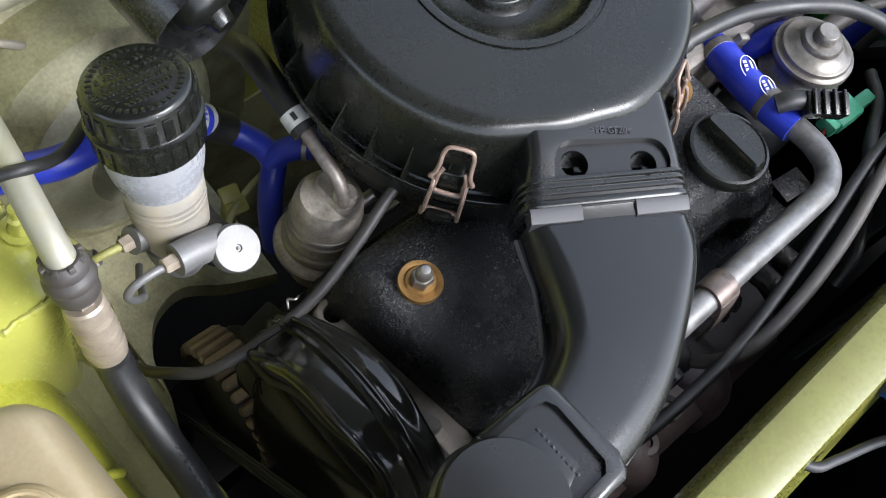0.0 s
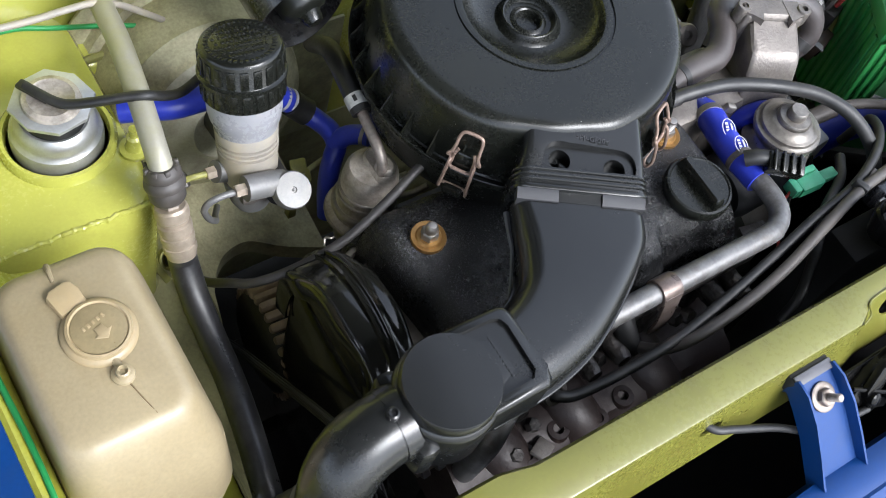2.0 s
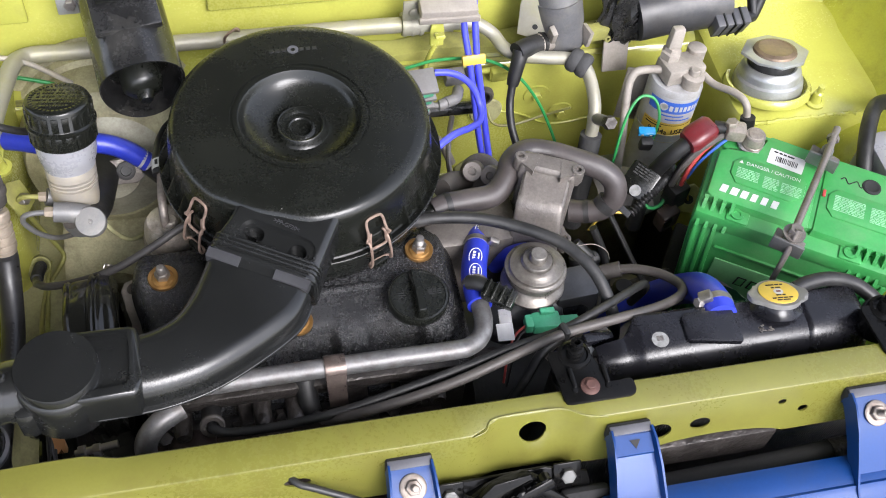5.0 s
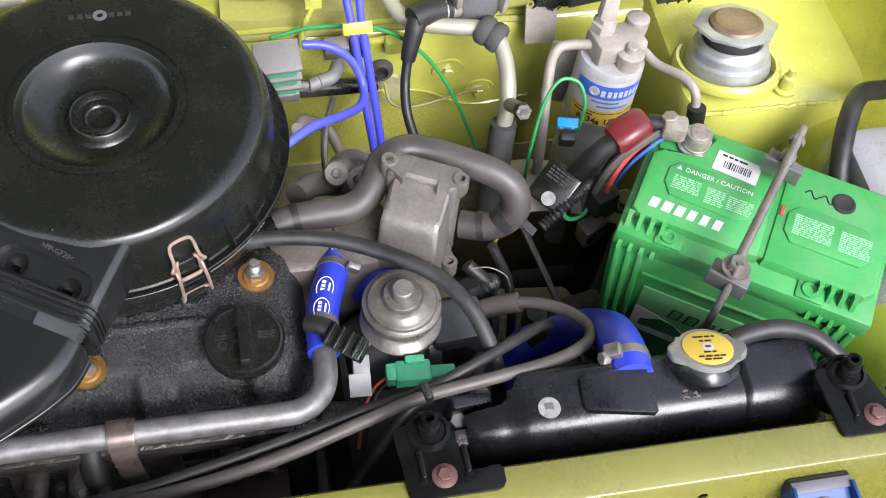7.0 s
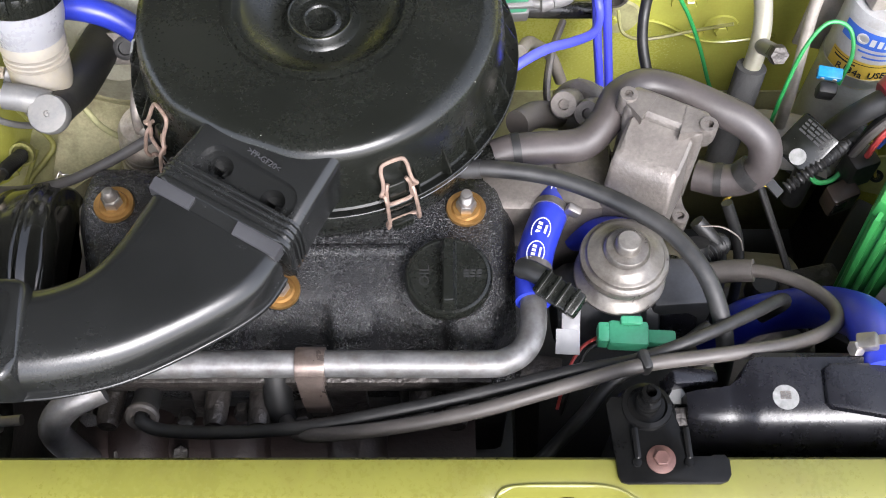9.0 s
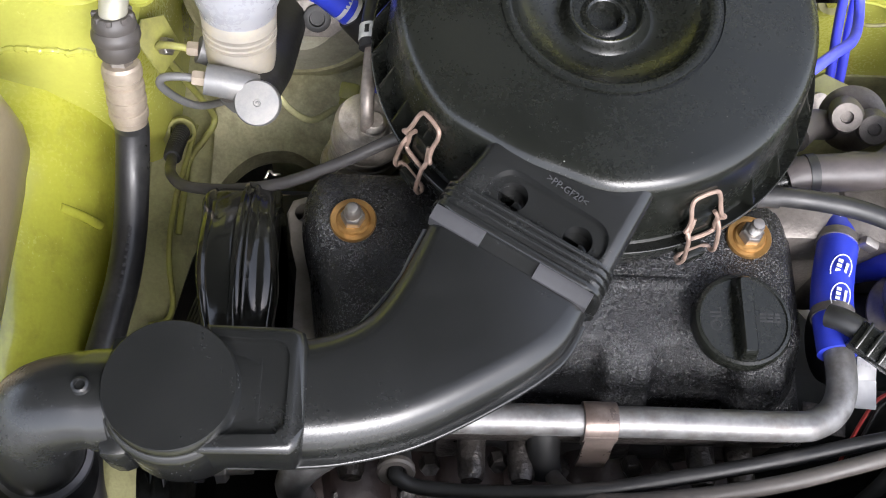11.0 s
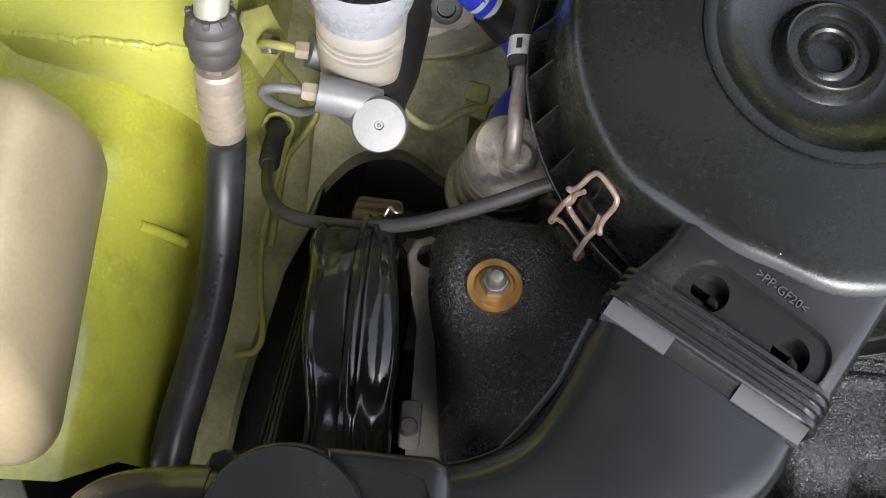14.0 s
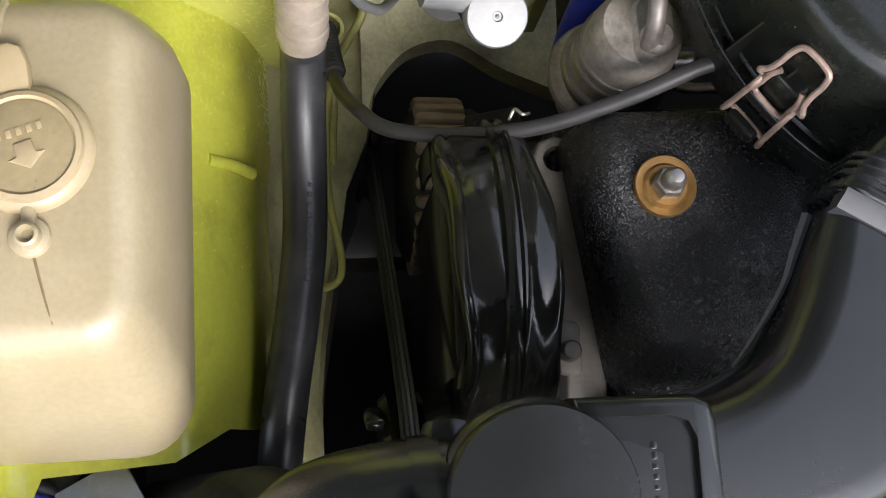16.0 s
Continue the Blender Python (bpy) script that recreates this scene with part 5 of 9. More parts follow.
for zz in (0.0280, 0.0320, 0.0360):
    rings += [(0.0226, zz), (0.0200, zz + 0.0006), (0.0200, zz + 0.0018), (0.0228, zz + 0.0026)]
rings += [(0.0228, 0.0400), (0.0232, 0.047), (0.0220, 0.049), (0.0, 0.049)]
part("sleeve", lathe(rings, mr, seg=48), CREAM_NECK, mc, "cream neck with fine rings")
capm = mr @ Matrix.Translation((0, 0, 0.0765))
cp = part("reservoir_cap", lathe([(0.0, 0.0), (0.0280, 0.0), (0.0290, 0.001), (0.0290, 0.0165), (0.0310, 0.0172), (0.0312, 0.0200), (0.0292, 0.0208), (0.0288, 0.0215), (0.0288, 0.0385), (0.0278, 0.0408), (0.0265, 0.0416), (0.0, 0.0416)], capm, seg=60), BLACK, mc, "black ribbed screw cap with raised print")
for z0 in (0.0018, 0.0218):
    for i in range(20):
        part("cap_rib", rbox(0.0058, 0.0030, 0.0145, capm @ Matrix.Rotation(2 * math.pi * i / 20 + z0 * 30, 4, 'Z') @ pose(0, 0.0284, z0), 0.0006), BLACK, cp)
rnd = random.Random(5)
for i in range(38):
    part("raised_print", rbox(rnd.uniform(0.0016, 0.0026), 0.0034, 0.0008, capm @ Matrix.Rotation(2 * math.pi * i / 38, 4, 'Z') @ pose(0, 0.0232, 0.0413), 0.0002), BLACK, cp)
for k in range(6):
    yy = 0.0145 - 0.0058 * k
    half = math.sqrt(max(0.0, 0.0185 ** 2 - yy * yy))
    xx = -half
    while xx < half:
        w = rnd.uniform(0.0014, 0.0026)
        part("raised_print", rbox(w, rnd.uniform(0.0030, 0.0038), 0.0008, capm @ pose(xx + w / 2, yy, 0.0413), 0.0002), BLACK, cp)
        xx += w + rnd.choice((0.0005, 0.0008, 0.0026))
part("column", lathe([(0, -0.030), (0.0120, -0.030), (0.0165, -0.022), (0.0190, -0.012), (0.0200, -0.004), (0.0, -0.004)], mr, seg=40), ALU, mc, "cast aluminium body below the reservoir")
part("bore", tube([(0.1750, 0.2120, 0.684), (0.176, 0.236, 0.668), (0.179, 0.275, 0.650), (0.183, 0.330, 0.628)], lambda f: 0.0132 + 0.003 * step(f, 0.2, 0.5), seg=24), RUBBER, mc, "dusty black cylinder bore")
part("flange_ear", prism([(-0.020, -0.012), (0.012, -0.014), (0.024, -0.006), (0.024, 0.008), (0.010, 0.014), (-0.020, 0.012)], 0, 0.006, axis((0.2010, 0.3060, 0.6380), (0.05, -0.75, 0.65)), 0.0015), CAST, mc, "dusty cast flange ear")
part("ear_nut", lathe([(0, 0), (0.0095, 0), (0.0095, 0.004), (0.0075, 0.0046), (0.0055, 0.0046), (0.005, 0.002), (0, 0.002)], axis((0.2045, 0.3015, 0.6430), (0.05, -0.75, 0.65)), seg=24), RUBBER, mc)
pd = (0.02, -0.50, 0.86)
part("end_plug", lathe([(0, 0), (0.0136, 0), (0.0141, 0.002), (0.0141, 0.010), (0.0132, 0.0116), (0.0060, 0.0121), (0.0024, 0.0121), (0.0020, 0.0108), (0.0011, 0.0108), (0, 0.0126)], axis((0.1768, 0.2055, 0.6890), pd), seg=40), ALU, mc, "bright aluminium end plug")
part("side_port", tube([(0.1750, 0.2120, 0.6930), (0.1600, 0.2130, 0.6980), (0.1450, 0.2140, 0.7005)], 0.0096, seg=24), ALU, mc)
part("side_port", tube([(0.160, 0.243, 0.672), (0.142, 0.243, 0.685), (0.136, 0.243, 0.688)], 0.0085, seg=20), ALU, mc)
part("pipe_nut", hexnut((0.1450, 0.2138, 0.7008), (-1, 0.03, 0.12), 0.0050, 0.008), BRASS, mc)
part("pipe_nut", hexnut((0.1360, 0.243, 0.688), (-1, 0, 0.1), 0.0050, 0.007), BRASS, mc)
part("saddle", rbox(0.034, 0.036, 0.024, axis((0.165, 0.232, 0.660), up), 0.006), CAST, mc)
cable("brake_pipe", [(0.140, 0.2142, 0.7005), (0.128, 0.2150, 0.7005), (0.1185, 0.2158, 0.697), (0.1150, 0.2168, 0.688), (0.1175, 0.2185, 0.676), (0.1225, 0.2215, 0.662), (0.1290, 0.2250, 0.650), (0.1340, 0.2340, 0.634), (0.1400, 0.2460, 0.618), (0.150, 0.262, 0.60)], 0.0026, ALU, "bent grey brake pipe from the cylinder", "brake pipe", "brake pipes")
cable("brake_pipe", [(0.130, 0.243, 0.689), (0.118, 0.2445, 0.689), (0.110, 0.2480, 0.682), (0.108, 0.2560, 0.660), (0.110, 0.2640, 0.630), (0.117, 0.2680, 0.595), (0.1245, 0.2690, 0.566), (0.1260, 0.2640, 0.556), (0.1180, 0.2500, 0.552), (0.1095, 0.2340, 0.550), (0.1075, 0.205, 0.545), (0.106, 0.18, 0.540)], 0.0025, LIME_DIRTY, "paint-covered lime brake pipe from the cylinder", "brake pipe", "brake pipes")
cable("brake_pipe", [(0.1125, 0.262, 0.556), (0.1085, 0.235, 0.553), (0.1040, 0.205, 0.553), (0.1025, 0.175, 0.552), (0.1045, 0.15, 0.550), (0.109, 0.125, 0.546), (0.106, 0.112, 0.545), (0.094, 0.108, 0.545)], 0.0022, LIME_DIRTY, "thin lime yellow pipe along the chassis rail", "brake pipe", "brake pipes")

booster = thing("brake_booster", (0.185, 0.36, 0.55), "dusty grey round brake booster drum on the firewall", "brake booster")
mbo = axis((0.184, 0.405, 0.594), (0.02, -0.92, 0.25))
part("drum", lathe([(0.0, 0.092), (0.030, 0.091), (0.034, 0.086), (0.062, 0.0765), (0.066, 0.074), (0.0, 0.070)], mbo, seg=56), pbr("dusty_grey_paint", (0.33, 0.32, 0.25), 0.5, var=0.3, scale=14, dirt=(0.09, 0.075, 0.05), dirt_amt=0.8, dirt_scale=20), booster)
part("shell", lathe([(0.062, 0.0762), (0.0660, 0.0755), (0.0690, 0.0715), (0.0740, 0.0700), (0.0800, 0.0630), (0.0840, 0.0620), (0.0890, 0.0480), (0.0915, 0.0400), (0.0925, 0.022), (0.0990, 0.020), (0.1020, 0.012), (0.1100, 0.010), (0.1150, 0.004), (0.1140, 0.000), (0.0, 0.0)], mbo, seg=64), DUST_OLIVE_LIFTED, booster, "dusty olive-lime drum shell with pressed rings")

# fuel pump
fp = thing("fuel_pump", (0.24, 0.19, 0.60), "dull plated round fuel pump with a bent pipe", "fuel pump")
mf = axis((0.2415, 0.1950, 0.600), (0.03, 0.03, 1))
part("body", lathe([(0.0, 0), (0.019, 0.0), (0.019, 0.020), (0.0230, 0.023), (0.0275, 0.026), (0.0292, 0.029), (0.0292, 0.0335), (0.0268, 0.0355), (0.0240, 0.0365), (0.0236, 0.0395), (0.0245, 0.0415), (0.0, 0.0415)], mf, seg=56), PUMP, fp)
part("crimp_ring", lathe([(0.0225, 0.0405), (0.0252, 0.0410), (0.0262, 0.0425), (0.0262, 0.0455), (0.0250, 0.0470), (0.0225, 0.0475)], mf, seg=56), STEEL, fp, "bright crimped ring")
part("crimp_ring", lathe([(0.0250, 0.0290), (0.0299, 0.0296), (0.0304, 0.0310), (0.0299, 0.0325), (0.0250, 0.0330)], mf, seg=56), STEEL, fp, "bright crimped ring")
dome_ = part("dome", lathe([(0, 0.046), (0.0222, 0.046), (0.0232, 0.0490), (0.0236, 0.0520), (0.0226, 0.0545), (0.0222, 0.0580), (0.0218, 0.0780), (0.0208, 0.0850), (0.0180, 0.0905), (0.0120, 0.0930), (0.0, 0.0935)], mf, seg=56), PUMP, fp, "plated dome with an oval raised pad")
part("oval_pad", loft([[mf @ V(0.0035 + px, -0.003 + py, z) for px, py in rrect(w, h, w * 0.499, 8)] for z, w, h in ((0.060, 0.0215, 0.0360), (0.088, 0.0205, 0.0345), (0.0955, 0.0185, 0.0320), (0.0975, 0.0165, 0.0295), (0.0978, 0.0120, 0.0240))]), PUMP, dome_)
for zz, rr in ((0.0575, 0.0232), (0.0655, 0.0228)):
    part("pressed_ring", lathe([(rr - 0.002, zz), (rr, zz + 0.0006), (rr + 0.0006, zz + 0.0016), (rr, zz + 0.0026), (rr - 0.002, zz + 0.0032)], mf, seg=48), STEEL, dome_, "rubbed bright ring")
part("outlet_pipe", tube([(0.2440, 0.1860, 0.695), (0.2438, 0.1885, 0.706), (0.2438, 0.1960, 0.7145), (0.2442, 0.2080, 0.7185), (0.2450, 0.2210, 0.7215), (0.2458, 0.2300, 0.7235)], 0.0042, seg=16), RUST_STEEL, fp)
part("pipe_seat", lathe([(0, 0), (0.0080, 0), (0.0078, 0.003), (0.0055, 0.0055), (0, 0.0055)], mf @ pose(0.0035, -0.009, 0.0975), seg=24), PUMP, fp)
part("side_nipple", tube([(0.2660, 0.1900, 0.668), (0.2740, 0.1885, 0.672)], 0.0042, seg=12), STEEL, fp)
part("small_pipe", tube([(0.2640, 0.1840, 0.655), (0.2740, 0.1790, 0.660), (0.2850, 0.1760, 0.668)], 0.0028, seg=10), STEEL, fp)
fh = thing("fuel_hose", (0.243, 0.24, 0.72), "black fuel hose with a white clamp band", "hose")
part("hose", tube([(0.2455, 0.2260, 0.7225), (0.2460, 0.2400, 0.7255), (0.2490, 0.2600, 0.7250), (0.2550, 0.2830, 0.7170), (0.2610, 0.304, 0.702), (0.266, 0.33, 0.675)], 0.0080, seg=18), RUBBER, fh)
cb_ = part("clamp_band", tube([(0.2457, 0.2305, 0.7236), (0.2461, 0.2400, 0.7253)], 0.0086, seg=22), pbr("chalky_band", (0.36, 0.36, 0.34), 0.5, var=0.25, scale=80), fh, "pale spring clamp band")
for a in (-25, 35, 95):
    part("band_slot", rbox(0.0028, 0.0050, 0.0006, axis((0.2459, 0.2355, 0.7245), (0.03, 1, 0.16)) @ Matrix.Rotation(radians(a), 4, 'Z') @ pose(0, 0.0085, 0, 90, 0, 0) @ pose(0, 0, -0.0004), 0.0001), RUBBER, cb_)

# blue hose behind the reservoir
vh2 = thing("vacuum_hose", (0.2, 0.29, 0.65), "blue silicone vacuum hose with white end stripes and black joint", "hose")
part("hose", tube([(0.098, 0.322, 0.684), (0.115, 0.314, 0.688), (0.134, 0.306, 0.690), (0.160, 0.304, 0.690), (0.185, 0.304, 0.686), (0.208, 0.302, 0.675), (0.229, 0.2965, 0.657)], 0.0100, seg=20), BLUE, vh2)
for o in (0.0, 0.006):
    part("stripe", tube([(0.2215 + o, 0.2985 - o * 0.22, 0.6632 - o * 0.72), (0.2238 + o, 0.298 - o * 0.22, 0.6615 - o * 0.72)], 0.0103, seg=20), WHITE, vh2, "white stripe")
part("joint", tube([(0.229, 0.2955, 0.657), (0.2355, 0.2925, 0.650), (0.2420, 0.2885, 0.6445)], 0.0112, seg=18), RUBBER, vh2)
vh3 = thing("breather_hose", (0.22, 0.21, 0.64), "blue silicone hose looping round the fuel pump", "hose")
part("hose", tube([(0.2400, 0.2895, 0.6455), (0.2480, 0.2800, 0.641), (0.2535, 0.2680, 0.638), (0.2530, 0.2570, 0.634), (0.2475, 0.2510, 0.627), (0.2425, 0.2455, 0.615), (0.2385, 0.2385, 0.600), (0.2370, 0.2300, 0.575)], 0.0086, seg=18), BLUE, vh3)
part("branch", tube([(0.2510, 0.2580, 0.634), (0.2600, 0.2560, 0.644), (0.2690, 0.2490, 0.650), (0.2740, 0.2430, 0.652)], 0.0084, seg=18), BLUE, vh3)
part("spring_clip", tube([(0.2700, 0.2480, 0.6504), (0.2718, 0.2456, 0.6510)], 0.0092, seg=18), STEEL, vh3, "small steel hose clip")
pcl = thing("pipe_clip", (0.225, 0.262, 0.56), "dusty lime plastic pipe clip behind the fuel pump", "clip", "pipe clips")
part("block", rbox(0.016, 0.012, 0.010, pose(0.2280, 0.2640, 0.5880, 20, 0, -12), 0.002), LIME_DIRTY, pcl)
part("cap", rbox(0.014, 0.012, 0.006, pose(0.2275, 0.2700, 0.6000, 30, 0, -12), 0.002), LIME_DIRTY, pcl)
part("foot", rbox(0.008, 0.008, 0.070, Matrix.Translation((0.2280, 0.2700, 0.520)), 0.001), LIME_DIRTY, pcl)
cable("vacuum_pipe", [(0.139, 0.262, 0.654), (0.172, 0.2520, 0.640), (0.188, 0.2420, 0.620), (0.203, 0.2420, 0.606), (0.218, 0.2560, 0.598), (0.236, 0.2650, 0.596), (0.262, 0.270, 0.60)], 0.0025, GRIME, "thin dusty pipe behind the master cylinder", "pipe")
cable("engine_cable", [(0.1045, 0.2660, 0.552), (0.1050, 0.2500, 0.566), (0.1065, 0.2250, 0.588), (0.1100, 0.2000, 0.610), (0.1180, 0.1790, 0.638), (0.1310, 0.1640, 0.6540), (0.160, 0.1560, 0.668), (0.195, 0.1540, 0.684), (0.230, 0.1600, 0.702), (0.258, 0.1680, 0.716), (0.275, 0.1720, 0.720)], 0.0037, CABLE_GREY, "dusty grey control cable sagging across the bay", "cable")
cc = thing("cable_guide", (0.10, 0.255, 0.56), "lime yellow cable guide hoop on the rail", "cable guide")
mh = axis((0.1048, 0.2530, 0.5640), (0.06, -0.75, 0.66))
part("loop", lathe([(0.0082, -0.003), (0.0102, -0.003), (0.0102, 0.003), (0.0082, 0.003), (0.0082, -0.003)], mh, seg=32), LIME_DIRTY, cc)
part("foot", rbox(0.006, 0.022, 0.003, mh @ pose(-0.011, -0.008, -0.002, 0, 0, 15), 0.001), LIME_DIRTY, cc)
bm = tube([(0.1050, 0.2500, 0.566), (0.1056, 0.2380, 0.5765), (0.1065, 0.2250, 0.588), (0.1080, 0.2120, 0.599)], lambda f: 0.0056 + 0.0008 * math.sin(f * 75), seg=14, n=24)
part("cable_sleeve", bm, RUBBER, cc, "black ribbed cable sleeve")

# ---------------------------------------------------------------- washer tank
tank = thing("washer_tank", (0.0, 0.1, 0.55), "aged cream plastic washer bottle with a tan hinged cap", "washer bottle")


def tank_sec(z, x0, x1, y0, y1, r):
    return [V((x0 + x1) / 2 + px, (y0 + y1) / 2 + py, z) for px, py in rrect(x1 - x0, y1 - y0, r, 6)]


part("bottle", loft([tank_sec(0.57, -0.050, 0.020, 0.040, 0.180, 0.02), tank_sec(0.62, -0.050, 0.022, 0.034, 0.182, 0.02), tank_sec(0.66, -0.050, 0.0340, 0.025, 0.184, 0.021), tank_sec(0.685, -0.050, 0.0435, 0.020, 0.186, 0.022), tank_sec(0.705, -0.050, 0.0465, 0.020, 0.186, 0.022), tank_sec(0.735, -0.0495, 0.0460, 0.0320, 0.184, 0.022), tank_sec(0.758, -0.048, 0.0410, 0.0455, 0.181, 0.021), tank_sec(0.768, -0.0460, 0.0375, 0.0510, 0.178, 0.019), tank_sec(0.7735, -0.0440, 0.0345, 0.0545, 0.175, 0.017), tank_sec(0.7765, -0.0410, 0.0310, 0.0585, 0.171, 0.014), tank_sec(0.7778, -0.037, 0.0270, 0.0635, 0.166, 0.012)]), CREAM, tank, angle=70)
tc = part("cap", lathe([(0.0, 0), (0.0222, 0.0), (0.0220, 0.0025), (0.0205, 0.0042), (0.0192, 0.0050), (0.0186, 0.0072), (0.0170, 0.0078), (0.0160, 0.0066), (0.0, 0.0066)], Matrix.Translation((0.0010, 0.1205, 0.7765)), seg=56), CREAM_CAP, tank, "tan push-on cap")
part("cap_disc", lathe([(0, 0.0060), (0.0158, 0.0060), (0.0158, 0.0069), (0.0150, 0.0072), (0, 0.0073)], Matrix.Translation((0.0010, 0.1205, 0.7765)), seg=48), pbr("cloudy_cap_plastic", (0.235, 0.185, 0.098), 0.38, var=0.2, scale=60, dirt=(0.17, 0.12, 0.06), dirt_amt=0.6, dirt_scale=60), tc, "cloudy tan centre")
part("cap_tab", prism([(-0.0085, -0.004), (0.0085, -0.004), (0.0095, 0.006), (0.0080, 0.0125), (0.0045, 0.0145), (-0.0060, 0.0140), (-0.0090, 0.0110)], 0, 0.0055, pose(-0.0065, 0.1420, 0.7770, 3, 0, 12), 0.0018), CREAM_CAP, tc)
mk_ = pose(0.0010, 0.1205, 0.7837, 0, 0, 18)
part("moulded_arrow", prism([(-0.0060, -0.0040), (0.0, -0.0085), (0.0060, -0.0040), (0.0030, -0.0040), (0.0030, 0.0010), (-0.0030, 0.0010), (-0.0030, -0.0040)], 0, 0.0007, mk_, 0.0002), CREAM_CAP, tc)
for i in range(5):
    part("moulded_mark", rbox(0.0018, 0.0028, 0.0006, mk_ @ pose(-0.0068 + 0.0034 * i, 0.0048, 0), 0.0002), CREAM_CAP, tc)
nb = part("nozzle", lathe([(0, 0), (0.0072, 0.0), (0.0066, 0.003), (0.0044, 0.004), (0.0040, 0.0075), (0.0030, 0.0082), (0.0018, 0.0060), (0, 0.0060)], Matrix.Translation((0.0022, 0.0905, 0.7765)), seg=24), CREAM, tank)
part("nozzle_arm", rbox(0.0048, 0.013, 0.0045, pose(0.0018, 0.0985, 0.7765, 0, 0, 6), 0.0018), CREAM, nb)
STAIN = pbr("brown_stain", (0.17, 0.115, 0.055), 0.5, var=0.4, scale=90)
part("stain_line", tube([(0.0035, 0.084, 0.7776), (0.0055, 0.076, 0.7777), (0.0082, 0.066, 0.7776), (0.0095, 0.0615, 0.7772)], lambda f: 0.0006 - 0.0003 * f, seg=6), STAIN, tank, "brown dried trickle")
part("mould_seam", tube([(-0.0085, 0.1745, 0.7740), (-0.0090, 0.1690, 0.7778), (-0.0095, 0.1610, 0.7782)], lambda f: 0.0020 - 0.0008 * f, seg=8), CREAM, tank)
cable("wash_hose", [(-0.035, 0.20, 0.74), (-0.046, 0.190, 0.752), (-0.052, 0.172, 0.752), (-0.050, 0.160, 0.735)], 0.0042, RUBBER, "short black washer hose behind the bottle", "hose")
cable("green_wire", [(-0.058, -0.05, 0.737), (-0.0575, 0.02, 0.745), (-0.056, 0.08, 0.748), (-0.0575, 0.14, 0.750), (-0.058, 0.20, 0.752), (-0.055, 0.27, 0.752), (-0.03, 0.37, 0.735), (0.04, 0.395, 0.717), (0.083, 0.395, 0.703), (0.128, 0.395, 0.686), (0.160, 0.393, 0.674), (0.197, 0.392, 0.668)], 0.0020, GREEN_WIRE, "thin green earth wire along the wing gutter", "wire")
cable("wiring_loom", [(0.036, 0.330, 0.7365), (0.044, 0.316, 0.7370), (0.054, 0.304, 0.7380), (0.070, 0.295, 0.7430), (0.091, 0.286, 0.7490), (0.104, 0.281, 0.7500), (0.120, 0.284, 0.738), (0.135, 0.292, 0.726), (0.160, 0.312, 0.708)], 0.0036, RUBBER, "black wiring loom lying over the strut mount", "wire")
cable("bracket_wire", [(-0.05, 0.39, 0.735), (0.0, 0.387, 0.734), (0.058, 0.385, 0.7315), (0.085, 0.384, 0.733), (0.108, 0.383, 0.733), (0.127, 0.385, 0.721), (0.149, 0.385, 0.701), (0.165, 0.385, 0.685), (0.185, 0.385, 0.665)], 0.0027, CREAM_NECK, "dusty grey wire in front of the firewall", "wire")
lp = thing("lug_plate", (0.038, 0.32, 0.738), "black cable lug resting on the strut mount", "cable lug")
part("lug", rbox(0.026, 0.008, 0.004, pose(0.040, 0.324, 0.7330, 0, -4, -60), 0.0015), RUBBER, lp)
rb = thing("pipe_bracket", (0.10, 0.25, 0.66), "lime yellow steel bracket beside the strut tower", "bracket")
part("plate", prism([(-0.014, -0.012), (0.012, -0.016), (0.018, 0.010), (0.004, 0.022), (-0.010, 0.018)], 0, 0.002, axis((0.108, 0.252, 0.675), (0.9, -0.3, 0.5)), 0.0006), LIME_DIRTY, rb)
part("bolt", hexnut((0.112, 0.250, 0.679), (0.9, -0.3, 0.5), 0.006, 0.006), STEEL, rb)

# ---------------------------------------------------------------- air conditioning line
acl = thing("refrigerant_line", (0.1, 0.2, 0.5), "aluminium refrigerant pipe with a crimped fitting and black hose", "refrigerant line")
part("pipe", tube([(0.0925, 0.2300, 0.720), (0.0935, 0.2480, 0.735), (0.1000, 0.2900, 0.742), (0.1080, 0.3400, 0.738), (0.1130, 0.3780, 0.728), (0.1180, 0.3960, 0.718), (0.1300, 0.4040, 0.714), (0.160, 0.4050, 0.713), (0.25, 0.4050, 0.712), (0.35, 0.4050, 0.711), (0.45, 0.405, 0.711), (0.52, 0.404, 0.710), (0.56, 0.4030, 0.7070)], 0.0086, seg=22), AC_PIPE, acl)
part("pipe", tube([(0.555, 0.4030, 0.7080), (0.585, 0.402, 0.705), (0.603, 0.395, 0.696), (0.613, 0.378, 0.690), (0.628, 0.366, 0.688), (0.655, 0.358, 0.689), (0.680, 0.352, 0.690), (0.694, 0.342, 0.688), (0.699, 0.325, 0.680), (0.699, 0.303, 0.669), (0.696, 0.288, 0.655), (0.693, 0.280, 0.640)], 0.0072, seg=20), AC_PIPE, acl)
c0 = V(0.0925, 0.2385, 0.7300)
cd = V(0.0, -0.42, -0.91).normalized()
mcol = axis(c0, cd)
mcol = mcol @ Matrix.Diagonal((0.84, 0.84, 0.92, 1))
part("rubber_collar", lathe([(0.0, 0.000), (0.0125, 0.000), (0.0150, 0.003), (0.0158, 0.008), (0.0150, 0.010), (0.0172, 0.0125), (0.0176, 0.016), (0.0168, 0.0185), (0.0150, 0.0195), (0.0156, 0.022), (0.0154, 0.028), (0.0135, 0.031), (0.0, 0.031)], mcol, seg=32), RUBBER_GREY, acl, "black rubber collar")
